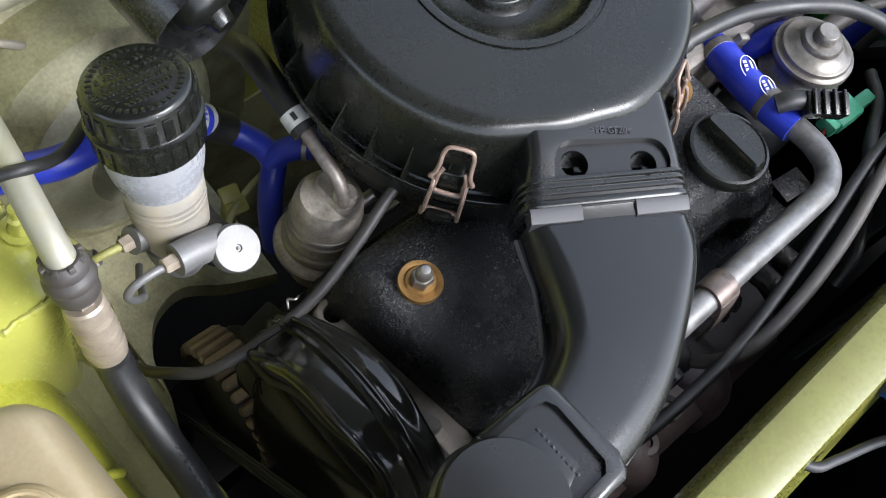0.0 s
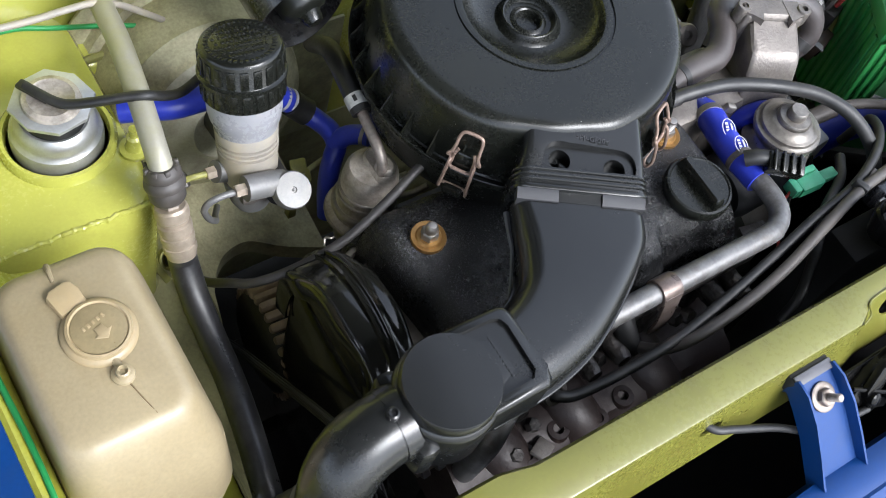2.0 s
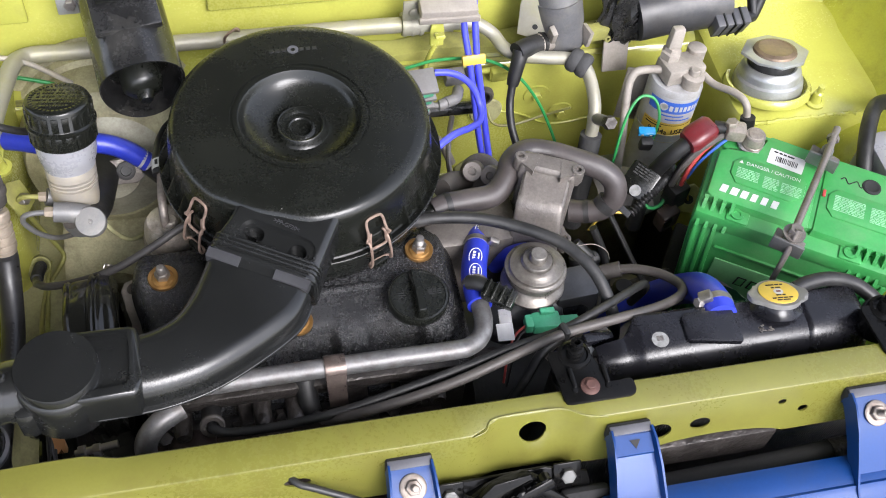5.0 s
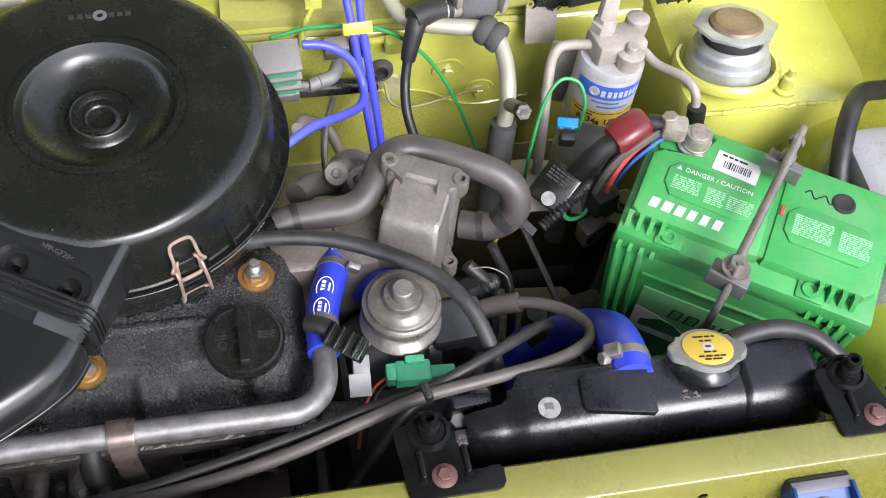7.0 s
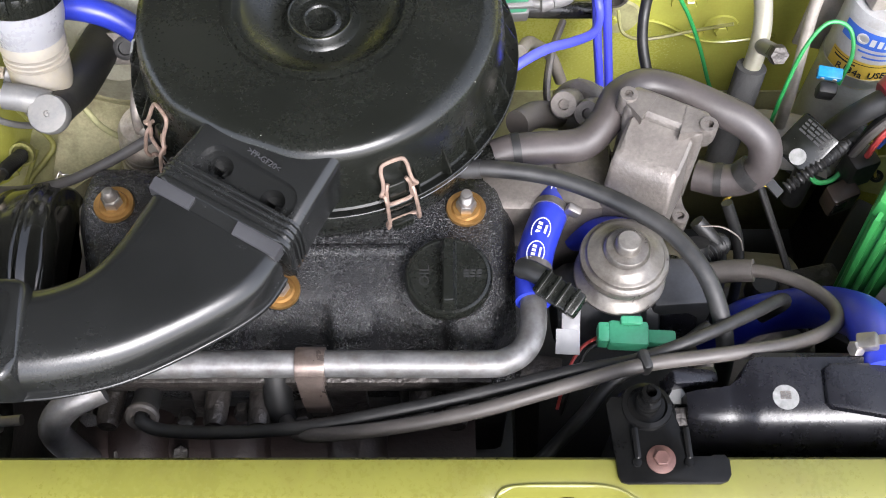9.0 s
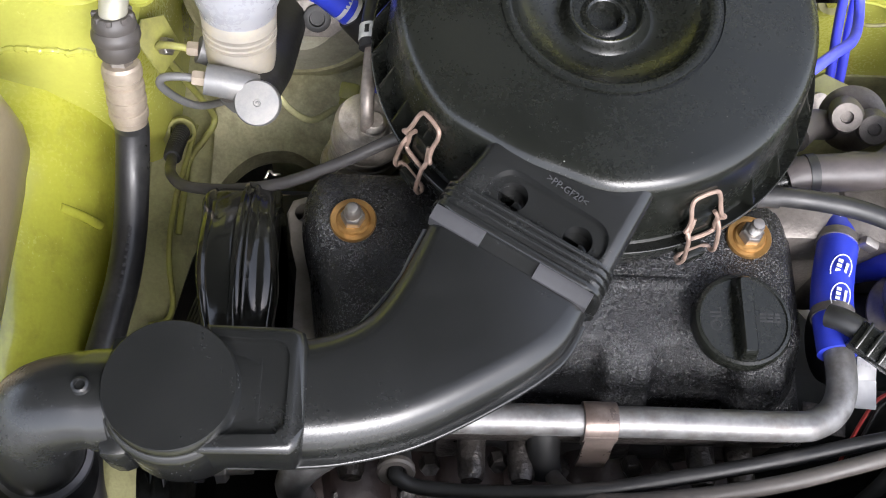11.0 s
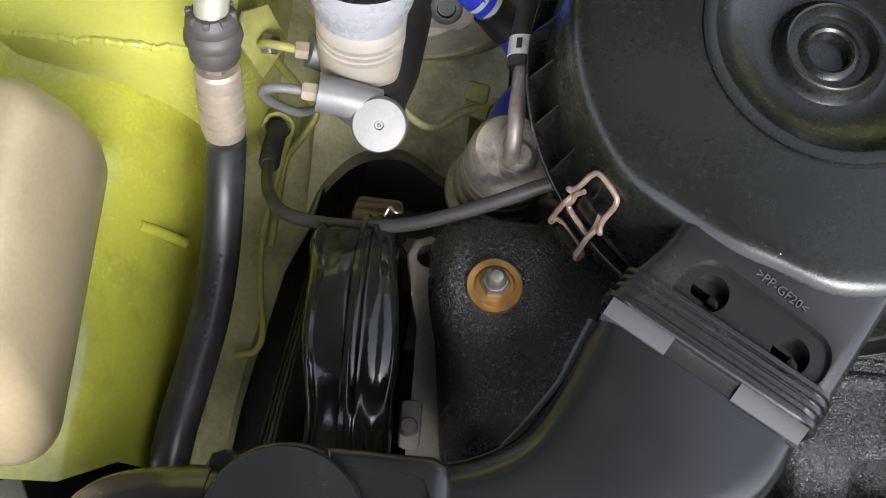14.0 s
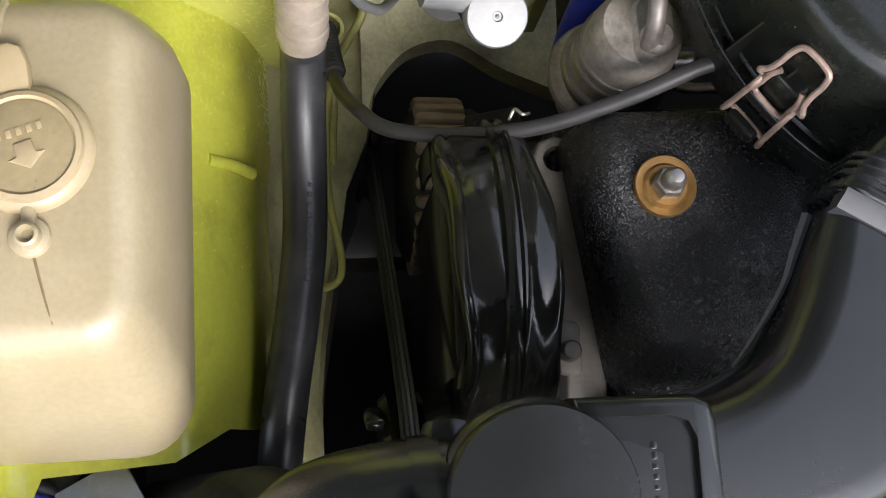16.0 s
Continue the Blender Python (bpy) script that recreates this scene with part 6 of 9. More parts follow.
for i in range(8):
    part("collar_tooth", rbox(0.0045, 0.0040, 0.005, mcol @ Matrix.Rotation(2 * math.pi * i / 8, 4, 'Z') @ pose(0, 0.0130, -0.001), 0.001), RUBBER_GREY, acl)
part("swivel_nut", lathe([(0, 0.030), (0.0088, 0.030), (0.0092, 0.038), (0.0078, 0.0385), (0, 0.0385)], mcol, seg=6), STEEL, acl)
part("ferrule", lathe([(0, 0.037), (0.0128, 0.037), (0.0142, 0.0390), (0.0148, 0.0430), (0.0145, 0.0470), (0.0126, 0.0490), (0.0126, 0.0520), (0.0146, 0.0530), (0.0148, 0.0570), (0.0146, 0.0590), (0.0134, 0.0596), (0.0134, 0.0630), (0.0146, 0.0636), (0.0148, 0.0670), (0.0146, 0.0690), (0.0134, 0.0696), (0.0134, 0.0730), (0.0146, 0.0736), (0.0148, 0.0770), (0.0144, 0.0800), (0.0130, 0.0810), (0.0132, 0.0850), (0.0, 0.0850)], mcol, seg=32), BRASS, acl, "crimped brass-toned ferrule", angle=24)
e0 = c0 + cd * 0.076
HOSE = pbr("dusty_hose_rubber", (0.020, 0.020, 0.021), 0.36, var=0.35, scale=40, dirt=(0.10, 0.098, 0.092), dirt_amt=0.45, dirt_scale=30)
hs = part("hose", tube([e0, e0 + cd * 0.012, (0.0915, 0.180, 0.632), (0.0910, 0.150, 0.618), (0.0895, 0.118, 0.612), (0.0850, 0.085, 0.610), (0.0790, 0.050, 0.606), (0.0740, 0.015, 0.590), (0.0720, -0.015, 0.55), (0.072, -0.03, 0.48)], 0.0109, seg=24), HOSE, acl, "thick black rubber hose with white print")
rnd = random.Random(2)
PRINT_GREY = pbr("worn_hose_print", (0.045, 0.045, 0.047), 0.6, var=0.4, scale=200)
for i in range(12):
    y = 0.156 - 0.0050 * i
    part("printed_mark", rbox(0.0022, rnd.uniform(0.0012, 0.0030), 0.0005, pose(0.0942 - 0.00032 * i, y, 0.6284 - 0.00045 * i, 0, 20, rnd.uniform(-14, 6)), 0.0001), PRINT_GREY, hs)
pc = part("p_clip", tube([(0.5040, 0.4042, 0.7110), (0.5270, 0.4042, 0.7108)], 0.0125, seg=24), AC_PIPE, acl, "wide oversprayed pipe clip")
for px in (0.5070, 0.5155, 0.5240):
    part("clip_rib", tube([(px - 0.0012, 0.4042, 0.7109), (px + 0.0012, 0.4042, 0.7109)], 0.0133, seg=24), AC_PIPE, pc)
part("clip_ear", rbox(0.024, 0.004, 0.026, pose(0.5155, 0.3990, 0.7220), 0.002), AC_PIPE, pc)
part("clip_bolt", lathe([(0, 0), (0.0062, 0), (0.0058, 0.0025), (0.0035, 0.0040), (0, 0.0042)], axis((0.5155, 0.3968, 0.7340), (0, -1, 0.1)), seg=20), AC_PIPE, pc)
part("wire_clip", tube([(0.318, 0.396, 0.716), (0.320, 0.392, 0.728), (0.330, 0.394, 0.735), (0.334, 0.399, 0.728), (0.330, 0.405, 0.722)], 0.0015, seg=6), WIRE_RUST, acl)
part("rubber_joint", lathe([(0, -0.012), (0.0115, -0.012), (0.0135, -0.009), (0.0135, -0.003), (0.0118, 0), (0.0135, 0.003), (0.0135, 0.009), (0.0115, 0.012), (0, 0.012)], axis((0.690, 0.3455, 0.689), (0.75, -0.65, -0.15)), seg=24), FOAM, acl, "grey ribbed pipe joint")
sv = part("service_valve", tube([(0.698, 0.290, 0.660), (0.700, 0.272, 0.676), (0.7005, 0.262, 0.684)], 0.0062, seg=16), ALU, acl, "pale capped service valve")
part("valve_cap", lathe([(0, 0), (0.0078, 0), (0.0078, 0.008), (0.0068, 0.010), (0, 0.010)], axis((0.7003, 0.266, 0.681), (0.05, -0.75, 0.65)), seg=6), DARK_CAST, sv)
part("foam_sleeve", tube([(0.6935, 0.281, 0.645), (0.691, 0.272, 0.615), (0.688, 0.262, 0.57), (0.686, 0.255, 0.52)], 0.0118, seg=20), FOAM, acl, "dark foam sleeve")

# black cylinder and shroud in front of the firewall
cn = thing("blower_motor", (0.225, 0.36, 0.70), "dusty black motor in an open shroud before the firewall", "motor")
cdir = V(-0.15, 0.95, 0.27).normalized()
mcn = axis((0.2385, 0.3040, 0.7580), cdir)
sh_bm = bmesh.new()
sh_rings = []
for r, z, k in ((0.0385, 0.125, 0.0), (0.0388, 0.06, 0.1), (0.0392, 0.030, 0.5), (0.0400, 0.004, 1.0), (0.0385, 0.004, 1.0), (0.0372, 0.030, 0.5), (0.0365, 0.06, 0.1), (0.0360, 0.120, 0.0)):
    sh_rings.append([mcn @ V(r * math.cos(a), r * math.sin(a), z - 0.012 * k * max(0.0, 0.15 - math.sin(a)) ** 1.3) for a in (2 * math.pi * j / 48 for j in range(48))])
part("shroud", loft(sh_rings, bm=sh_bm), DUSTY, cn)
part("motor_nose", lathe([(0, -0.012), (0.006, -0.012), (0.0075, -0.009), (0.0085, -0.004), (0.0150, -0.002), (0.0190, 0.003), (0.0195, 0.022), (0.030, 0.026), (0.0352, 0.032), (0, 0.032)], mcn @ Matrix.Translation((0, -0.004, 0)), seg=36), BLACK, cn)
part("top_plate", rbox(0.062, 0.09, 0.010, mcn @ pose(0, 0.040, 0.085, 90, 0, 0), 0.003), DUSTY, cn)
for i in range(4):
    part("rib", rbox(0.046, 0.006, 0.004, mcn @ pose(0, 0.0480, 0.070 + 0.013 * i, 90, 0, 0), 0.0015), BLACK, cn)
tb = part("mount_tab", rbox(0.034, 0.022, 0.003, axis((0.180, 0.412, 0.770), (0, -1, 0.1)), 0.003), ZINC, cn, "grey mounting tab")
part("bolt", hexnut((0.176, 0.409, 0.772), (0, -1, 0.1), 0.006, 0.005), STEEL, tb)

# ---------------------------------------------------------------- front cover, alternator, belt
tcv = thing("timing_cover", (0.17, 0.1, 0.58), "glossy oily black drum-shaped cover at the end of the engine", "engine cover")


def cover_ring(a):
    """One outline across the pressed cover: its edges wander in and out, as pressed steel does."""
    y = math.cos(a)
    left = 0.0060 * step(0.42 - y, 0.0, 0.85) + 0.0017 * math.sin(a * 6.0 + 0.6)
    right = -0.0060 * step(y, 0.20, 0.60) + 0.0008 * math.sin(a * 8.0)
    out = []
    for r, h in ((0.052, 0.0005), (0.0665, 0.0), (0.0700, 0.0020), (0.0712, 0.0045), (0.0700, 0.0065), (0.0712, 0.0090), (0.0725, 0.0200), (0.0722, 0.0225), (0.0752, 0.0235), (0.0757, 0.0255), (0.0740, 0.0270), (0.0738, 0.0290), (0.0757, 0.0302), (0.0755, 0.0320), (0.0735, 0.0332), (0.0728, 0.0390), (0.0722, 0.0440), (0.0700, 0.0468), (0.050, 0.0475)):
        k = left * max(0.0, 1 - h / 0.021) + right * max(0.0, (h - 0.034) / 0.0135)
        lobe = 0.0011 * math.sin(a * 5.0 + 1.0) * (1 if 0.004 < h < 0.022 else 0.3)
        out.append(V(0.1490 + h + k, 0.0950 + (r + lobe) * math.cos(a), 0.6340 + (r + lobe) * math.sin(a)))
    return out


cv = bmesh.new()
rings_ = [[cv.verts.new(p) for p in cover_ring(radians(a))] for a in range(-20, 201, 3)]
for ra, rb_0 in zip(rings_, rings_[1:]):
    for j in range(len(ra) - 1):
        cv.faces.new((ra[j], ra[j + 1], rb_0[j + 1], rb_0[j]))
solid(cv, 0.0018)
part("drum", cv, GLOSS, tcv, angle=55)
part("lower_cover", rbox(0.040, 0.118, 0.24, Matrix.Translation((0.1720, 0.0950, 0.42)), 0.012), GLOSS, tcv)
part("end_wall", lathe([(0, 0), (0.060, 0), (0.060, 0.036), (0, 0.036)], axis((0.1560, 0.0950, 0.6340), (1, 0, 0)), seg=48), GLOSS, tcv)
part("spring_wire", tube([(0.1830, 0.1600, 0.676), (0.1855, 0.1640, 0.679), (0.1885, 0.1610, 0.681), (0.1920, 0.1620, 0.679)], 0.0008, seg=6), STEEL, tcv, "bent steel wire end")
altn = thing("alternator", (0.12, 0.09, 0.50), "dark alternator with copper-brown windings behind slots", "alternator")
ma = axis((0.146, 0.178, 0.495), (1, -0.05, 0))
part("housing", lathe([(0.0, 0), (0.035, 0), (0.044, 0.004), (0.048, 0.010), (0.048, 0.044), (0.044, 0.050), (0.0, 0.050)], ma, seg=40), DARK, altn)
WIND = pbr("dusty_copper_winding", (0.30, 0.225, 0.165), 0.6, var=0.35, scale=60, dirt=(0.14, 0.10, 0.07), dirt_amt=0.7, dirt_scale=50)
for i in range(30):
    part("winding", rbox(0.0078, 0.010, 0.030, ma @ Matrix.Rotation(2 * math.pi * i / 30, 4, 'Z') @ pose(0, 0.0495, 0.007, 0, 0, 0), 0.0030), WIND, altn, "dusty copper-brown winding")
belt = thing("drive_belt", (0.14, 0.09, 0.5), "black ribbed drive belt with worn shiny ridges", "belt")
for k, o in enumerate((-0.0033, -0.0011, 0.0011, 0.0033)):
    part("belt_rib", tube([(0.131 + o, 0.235, 0.430), (0.131 + o, 0.205, 0.472), (0.1312 + o, 0.175, 0.508), (0.1318 + o, 0.120, 0.565), (0.1325 + o, 0.070, 0.616), (0.1330 + o, 0.030, 0.652), (0.1332 + o, 0.000, 0.660), (0.1332 + o, -0.030, 0.640)], 0.00105, seg=6), (RUBBER, PAD, GREY_PLAIN, PAD)[k], belt)
pl = thing("pulley", (0.12, 0.05, 0.5), "dark steel belt pulley deep beside the engine", "pulley")
part("wheel", lathe([(0, 0), (0.045, 0), (0.048, 0.003), (0.042, 0.007), (0.048, 0.011), (0.042, 0.015), (0.048, 0.019), (0.03, 0.022), (0, 0.022)], axis((0.122, -0.002, 0.610), (1, 0, 0)), seg=36), GLOSS, pl)
part("wheel_rear", lathe([(0, 0), (0.030, 0), (0.033, 0.003), (0.029, 0.007), (0.033, 0.011), (0.029, 0.015), (0.02, 0.018), (0, 0.018)], axis((0.122, 0.218, 0.430), (1, 0, 0)), seg=36), GLOSS, pl)
for gy, gz in ((0.020, 0.640), (0.036, 0.628)):
    part("rim_lug", rbox(0.009, 0.007, 0.020, pose(0.1185, gy, gz, 20, 0, 0), 0.003), GLOSS, pl)
bolt1 = thing("adjuster_bolt", (0.157, 0.15, 0.60), "dark adjuster bolt on a greasy bracket", "bolt")
part("bracket", rbox(0.030, 0.05, 0.006, pose(0.196, 0.172, 0.575, 0, 0, 10), 0.002), DARK, bolt1)
part("bolt", hexnut((0.196, 0.172, 0.581), (0, 0, 1), 0.006, 0.010), CLAMP, bolt1)
sub = thing("subframe", (0.3, 0.2, 0.2), "dark grimy crossmember under the engine bay", "subframe")
part("crossmember", rbox(0.80, 0.10, 0.06, Matrix.Translation((0.47, 0.22, 0.24)), 0.012), DARK, sub)
part("undertray", rbox(1.16, 0.84, 0.012, Matrix.Translation((0.5, 0.20, 0.178)), 0.004), FLAT_BLACK, sub)
for lx in (0.06, 0.88):
    part("strut_leg", rbox(0.05, 0.06, 0.19, Matrix.Translation((lx, 0.26, 0.0)), 0.006), FLAT_BLACK, sub)
gb = thing("gearbox", (0.62, 0.16, 0.3), "dusty grey cast gearbox housing below the battery tray", "gearbox")
part("case", lathe([(0.10, 0), (0.105, 0.05), (0.085, 0.12), (0.075, 0.20), (0.0, 0.21)], axis((0.57, 0.15, 0.40), (1, 0.05, 0)), seg=32), DUSTMETAL, gb)
part("mount_knob", lathe([(0, 0), (0.012, 0), (0.012, 0.012), (0.009, 0.016), (0, 0.016)], Matrix.Translation((0.700, 0.128, 0.560)), seg=18), RUBBER, gb)
part("mount_arm", rbox(0.12, 0.04, 0.02, pose(0.71, 0.125, 0.54, 0, 0, 12), 0.006), DARK_CAST, gb)

# ---------------------------------------------------------------- idle valve casting and grey hoses
ub, vb = V(0.901, -0.433, 0), V(-0.433, -0.901, 0)
mb = Matrix((ub, -vb, V(0, 0, 1))).transposed().to_4x4()
mb.translation = (0.5726, 0.1732, 0)
box = thing("intake_casting", (0.60, 0.15, 0.62), "dusty cast aluminium intake chamber with bolt lugs", "intake casting")


def box_sec(u0, u1, v0, v1, z, r=0.004, back=0.0):
    return [mb @ V((u0 + u1) / 2 + px, -(v0 + v1) / 2 + py, z + (back if py > 0 else 0.0)) for px, py in rrect(u1 - u0, v1 - v0, r, 3)]


part("flange", loft([box_sec(0.000, 0.054, -0.012, 0.010, 0.655), box_sec(0.000, 0.054, -0.012, 0.009, 0.752), box_sec(0.001, 0.053, -0.011, 0.008, 0.755), box_sec(0.004, 0.050, -0.009, 0.006, 0.757)]), CAST, box, angle=30)
part("chamber", loft([box_sec(0.008, 0.054, 0.006, 0.062, 0.640), box_sec(0.007, 0.053, 0.006, 0.059, 0.690), box_sec(0.0055, 0.0495, 0.007, 0.040, 0.736, 0.004), box_sec(0.006, 0.049, 0.007, 0.036, 0.7405, 0.004, 0.008), box_sec(0.008, 0.047, 0.008, 0.033, 0.7425, 0.004, 0.009)]), CAST, box, angle=25)
part("stiffener", rbox(0.044, 0.004, 0.05, mb @ pose(0.030, -0.0635, 0.640), 0.0015), CAST, box)
for u, v, z in ((0.000, 0.000, 0.753), (0.054, 0.000, 0.753), (0.0585, 0.026, 0.681), (-0.002, 0.010, 0.690)):
    p = mb @ V(u, -v, z)
    lg = part("bolt_lug", lathe([(0, -0.014), (0.0040, -0.014), (0.0062, -0.008), (0.0062, 0.005), (0.0056, 0.0062), (0.0030, 0.0062), (0.0028, 0.002), (0, 0.002)], Matrix.Translation(p), seg=20), CAST, box)
    q = mb @ V(0.027, -0.004, z)
    d = V(q.x - p.x, q.y - p.y, 0).normalized()
    e = V(-d.y, d.x, 0)
    part("lug_web", loft([[p + d * a + e * w + V(0, 0, zz) for w, zz in ((-h, 0.0045), (h, 0.0045), (h, -0.012), (-h, -0.012))] for a, h in ((0.0, 0.0055), (0.007, 0.0075), (0.016, 0.0115))]), CAST, lg, angle=30)
part("side_chamber", loft([[(0.515 + px, 0.150 + py, z) for px, py in rrect(w, h, 0.012, 4)] for z, w, h in ((0.60, 0.075, 0.06), (0.684, 0.075, 0.06), (0.697, 0.068, 0.052), (0.700, 0.058, 0.042))]), CAST, box)
part("side_chamber", loft([[(0.548 + px, 0.150 + py, z) for px, py in rrect(w, h, 0.010, 4)] for z, w, h in ((0.60, 0.045, 0.07), (0.690, 0.045, 0.07), (0.704, 0.036, 0.06), (0.707, 0.02, 0.04))]), CAST, box)
for sx, sy in ((0.540, 0.207), (0.556, 0.199)):
    part("vent_boss", lathe([(0, -0.03), (0.0105, -0.03), (0.0105, 0.006), (0.0090, 0.009), (0.004, 0.009), (0.0035, 0.005), (0, 0.005)], axis((sx, sy, 0.700), (-0.3, -0.6, 0.75)), seg=20), CAST, box)
part("throttle_body", lathe([(0.0, 0), (0.018, 0), (0.021, 0.004), (0.021, 0.016), (0.018, 0.019), (0.012, 0.020), (0, 0.020)], axis((0.556, 0.222, 0.672), (-0.35, -0.5, 0.8)), seg=36), CAST, box)

gh = thing("breather_hose", (0.53, 0.17, 0.70), "dusty grey rubber breather hose from the air cleaner", "hose")
part("hose", tube([(0.487, 0.149, 0.7220), (0.500, 0.1525, 0.7240), (0.520, 0.1540, 0.7250), (0.545, 0.1565, 0.7260), (0.5600, 0.1690, 0.7310), (0.5700, 0.1870, 0.7350), (0.587, 0.1975, 0.7345), (0.608, 0.1945, 0.7330), (0.634, 0.1825, 0.7310), (0.655, 0.1725, 0.7270), (0.6680, 0.1630, 0.7180), (0.6700, 0.1550, 0.7020), (0.6600, 0.1530, 0.6880), (0.645, 0.1560, 0.6810), (0.630, 0.1620, 0.6780)], 0.0112, seg=22), HOSE_DUSK, gh)
part("spout", tube([(0.462, 0.143, 0.716), (0.475, 0.146, 0.719), (0.492, 0.1505, 0.7225)], 0.0088, seg=18), BLACK, gh)
part("hose_clamp", tube([(0.4990, 0.1523, 0.7238), (0.5045, 0.1530, 0.7242)], 0.0119, seg=22), RUBBER, gh, "black band clamp")
part("hose_clamp", tube([(0.6480, 0.1554, 0.6820), (0.6430, 0.1568, 0.6805)], 0.0119, seg=22), RUBBER, gh, "black band clamp")
zt = part("cable_tie", tube([(0.6655, 0.1546, 0.6960), (0.6600, 0.1532, 0.6885)], 0.0122, seg=22), RUBBER, gh, "black cable tie with a long tail")
part("tie_tail", loft([[p + o for o in (V(-0.0026, -0.0026, 0), V(0.0026, 0.0026, 0), V(0.0026, 0.0026, 0.0015), V(-0.0026, -0.0026, 0.0015))] for p in (V(0.6660, 0.1560, 0.6960), V(0.6720, 0.1500, 0.6955), V(0.6835, 0.1395, 0.6880))]), RUBBER, zt)

# egr valve
eg = thing("egr_valve", (0.57, 0.078, 0.66), "dull plated round diaphragm valve with stacked discs", "egr valve")
me_ = axis((0.5690, 0.0780, 0.672), (0.0, 0.02, 1))
part("lower_body", lathe([(0, 0), (0.015, 0), (0.016, 0.010), (0.0275, 0.013), (0.0300, 0.017), (0.0300, 0.019), (0.0285, 0.0205), (0.0240, 0.022), (0.0195, 0.029), (0.0195, 0.034), (0, 0.034)], me_, seg=52), EGR, eg)
part("diaphragm_disc", lathe([(0, 0.0335), (0.0200, 0.0335), (0.0275, 0.0350), (0.0288, 0.0385), (0.0289, 0.0405), (0.0282, 0.0425), (0.0258, 0.0432), (0.0250, 0.0440), (0.0244, 0.0462), (0.0228, 0.0470), (0.0215, 0.0472), (0.0185, 0.0500), (0.0150, 0.0515), (0, 0.0518)], me_, seg=52), EGR, eg)
part("top_knob", lathe([(0, 0.0500), (0.0150, 0.0500), (0.0146, 0.0540), (0.0132, 0.0556), (0.0085, 0.0562), (0.0080, 0.0625), (0.0068, 0.0638), (0.0, 0.0640)], me_, seg=36), EGR, eg)
DIST = pbr("dark_grey_distributor", (0.050, 0.052, 0.056), 0.42, metal=0.2, var=0.3, scale=40, dirt=(0.025, 0.024, 0.024), dirt_amt=0.6, dirt_scale=30)
dist = thing("distributor", (0.59, 0.09, 0.62), "dark grey distributor body behind the round valve", "distributor")
part("body", lathe([(0, 0), (0.024, 0), (0.030, 0.010), (0.031, 0.055), (0.034, 0.058), (0.034, 0.066), (0.030, 0.068), (0, 0.068)], axis((0.530, 0.078, 0.640), (1, 0.06, 0)), seg=40), DIST, dist)
part("cap", lathe([(0, 0), (0.032, 0), (0.032, 0.018), (0.026, 0.026), (0, 0.028)], axis((0.598, 0.082, 0.640), (1, 0.06, 0)), seg=32), RAD, dist)
for a in (20, 110, 200, 290):
    part("tower_post", tube([(0.618, 0.083 + 0.018 * math.cos(radians(a)), 0.640 + 0.018 * math.sin(radians(a))), (0.637, 0.084 + 0.018 * math.cos(radians(a)), 0.640 + 0.018 * math.sin(radians(a)))], 0.0065, seg=14), RAD, dist)
part("cast_housing", rbox(0.042, 0.036, 0.052, pose(0.612, 0.080, 0.626, 0, 0, 4), 0.004), DIST, dist, "dark grey side housing")
part("flat_bracket", rbox(0.026, 0.018, 0.002, pose(0.518, 0.024, 0.660, 0, 0, -8), 0.001), DARK_CAST, dist)

gc = thing("wire_connector", (0.575, 0.037, 0.68), "translucent green wire connector with a latch", "connector")
mg = pose(0.5750, 0.0360, 0.6800, 0, 0, -3)
part("shell", rbox(0.026, 0.017, 0.013, mg @ pose(-0.0035, 0, 0), 0.0025), GREEN_CON, gc)
part("plug", rbox(0.022, 0.010, 0.009, mg @ pose(0.016, -0.001, 0.002), 0.002), GREEN_CON, gc)
part("latch", rbox(0.014, 0.006, 0.005, mg @ pose(-0.002, 0.007, 0.012), 0.0015), GREEN_CON, gc)
part("collar", rbox(0.008, 0.014, 0.012, mg @ pose(-0.019, 0, 0.0005), 0.002), GREEN_CON, gc)
cable("red_wire", [(0.555, 0.037, 0.686), (0.543, 0.031, 0.680), (0.534, 0.018, 0.672), (0.528, 0.0, 0.65)], 0.0012, RED_WIRE, "thin red wire from the green connector", "wire", seg=6)
cable("black_wire", [(0.555, 0.034, 0.684), (0.545, 0.028, 0.678), (0.538, 0.014, 0.668), (0.531, -0.002, 0.645)], 0.0012, RUBBER, "thin black wire from the green connector", "wire", seg=6)
wt = thing("white_tag", (0.533, 0.033, 0.68), "white paper tag beside the green connector", "tag")
part("tag", rbox(0.0155, 0.0165, 0.0012, pose(0.5335, 0.0335, 0.6830, 12, 0, -3), 0.0004), WHITE, wt)
part("tag_strap", rbox(0.012, 0.014, 0.0025, pose(0.536, 0.048, 0.6855, 18, 0, -3), 0.0008), WHITE_PL, wt)
bc = thing("black_connector", (0.522, 0.043, 0.72), "black ribbed wire connector on the water pipe", "connector")
mk = pose(0.5260, 0.0470, 0.7230, 18, 0, -38)
part("housing", rbox(0.030, 0.016, 0.013, mk, 0.0015), BLACK, bc)
for i in range(4):
    part("fin", rbox(0.0022, 0.017, 0.003, mk @ pose(-0.011 + 0.007 * i, 0, 0.013), 0.0006), BLACK, bc)
part("sleeve", tube([(0.502, 0.066, 0.724), (0.508, 0.062, 0.728), (0.517, 0.056, 0.729)], 0.0066, seg=14), RUBBER, bc, "black tape wrap")


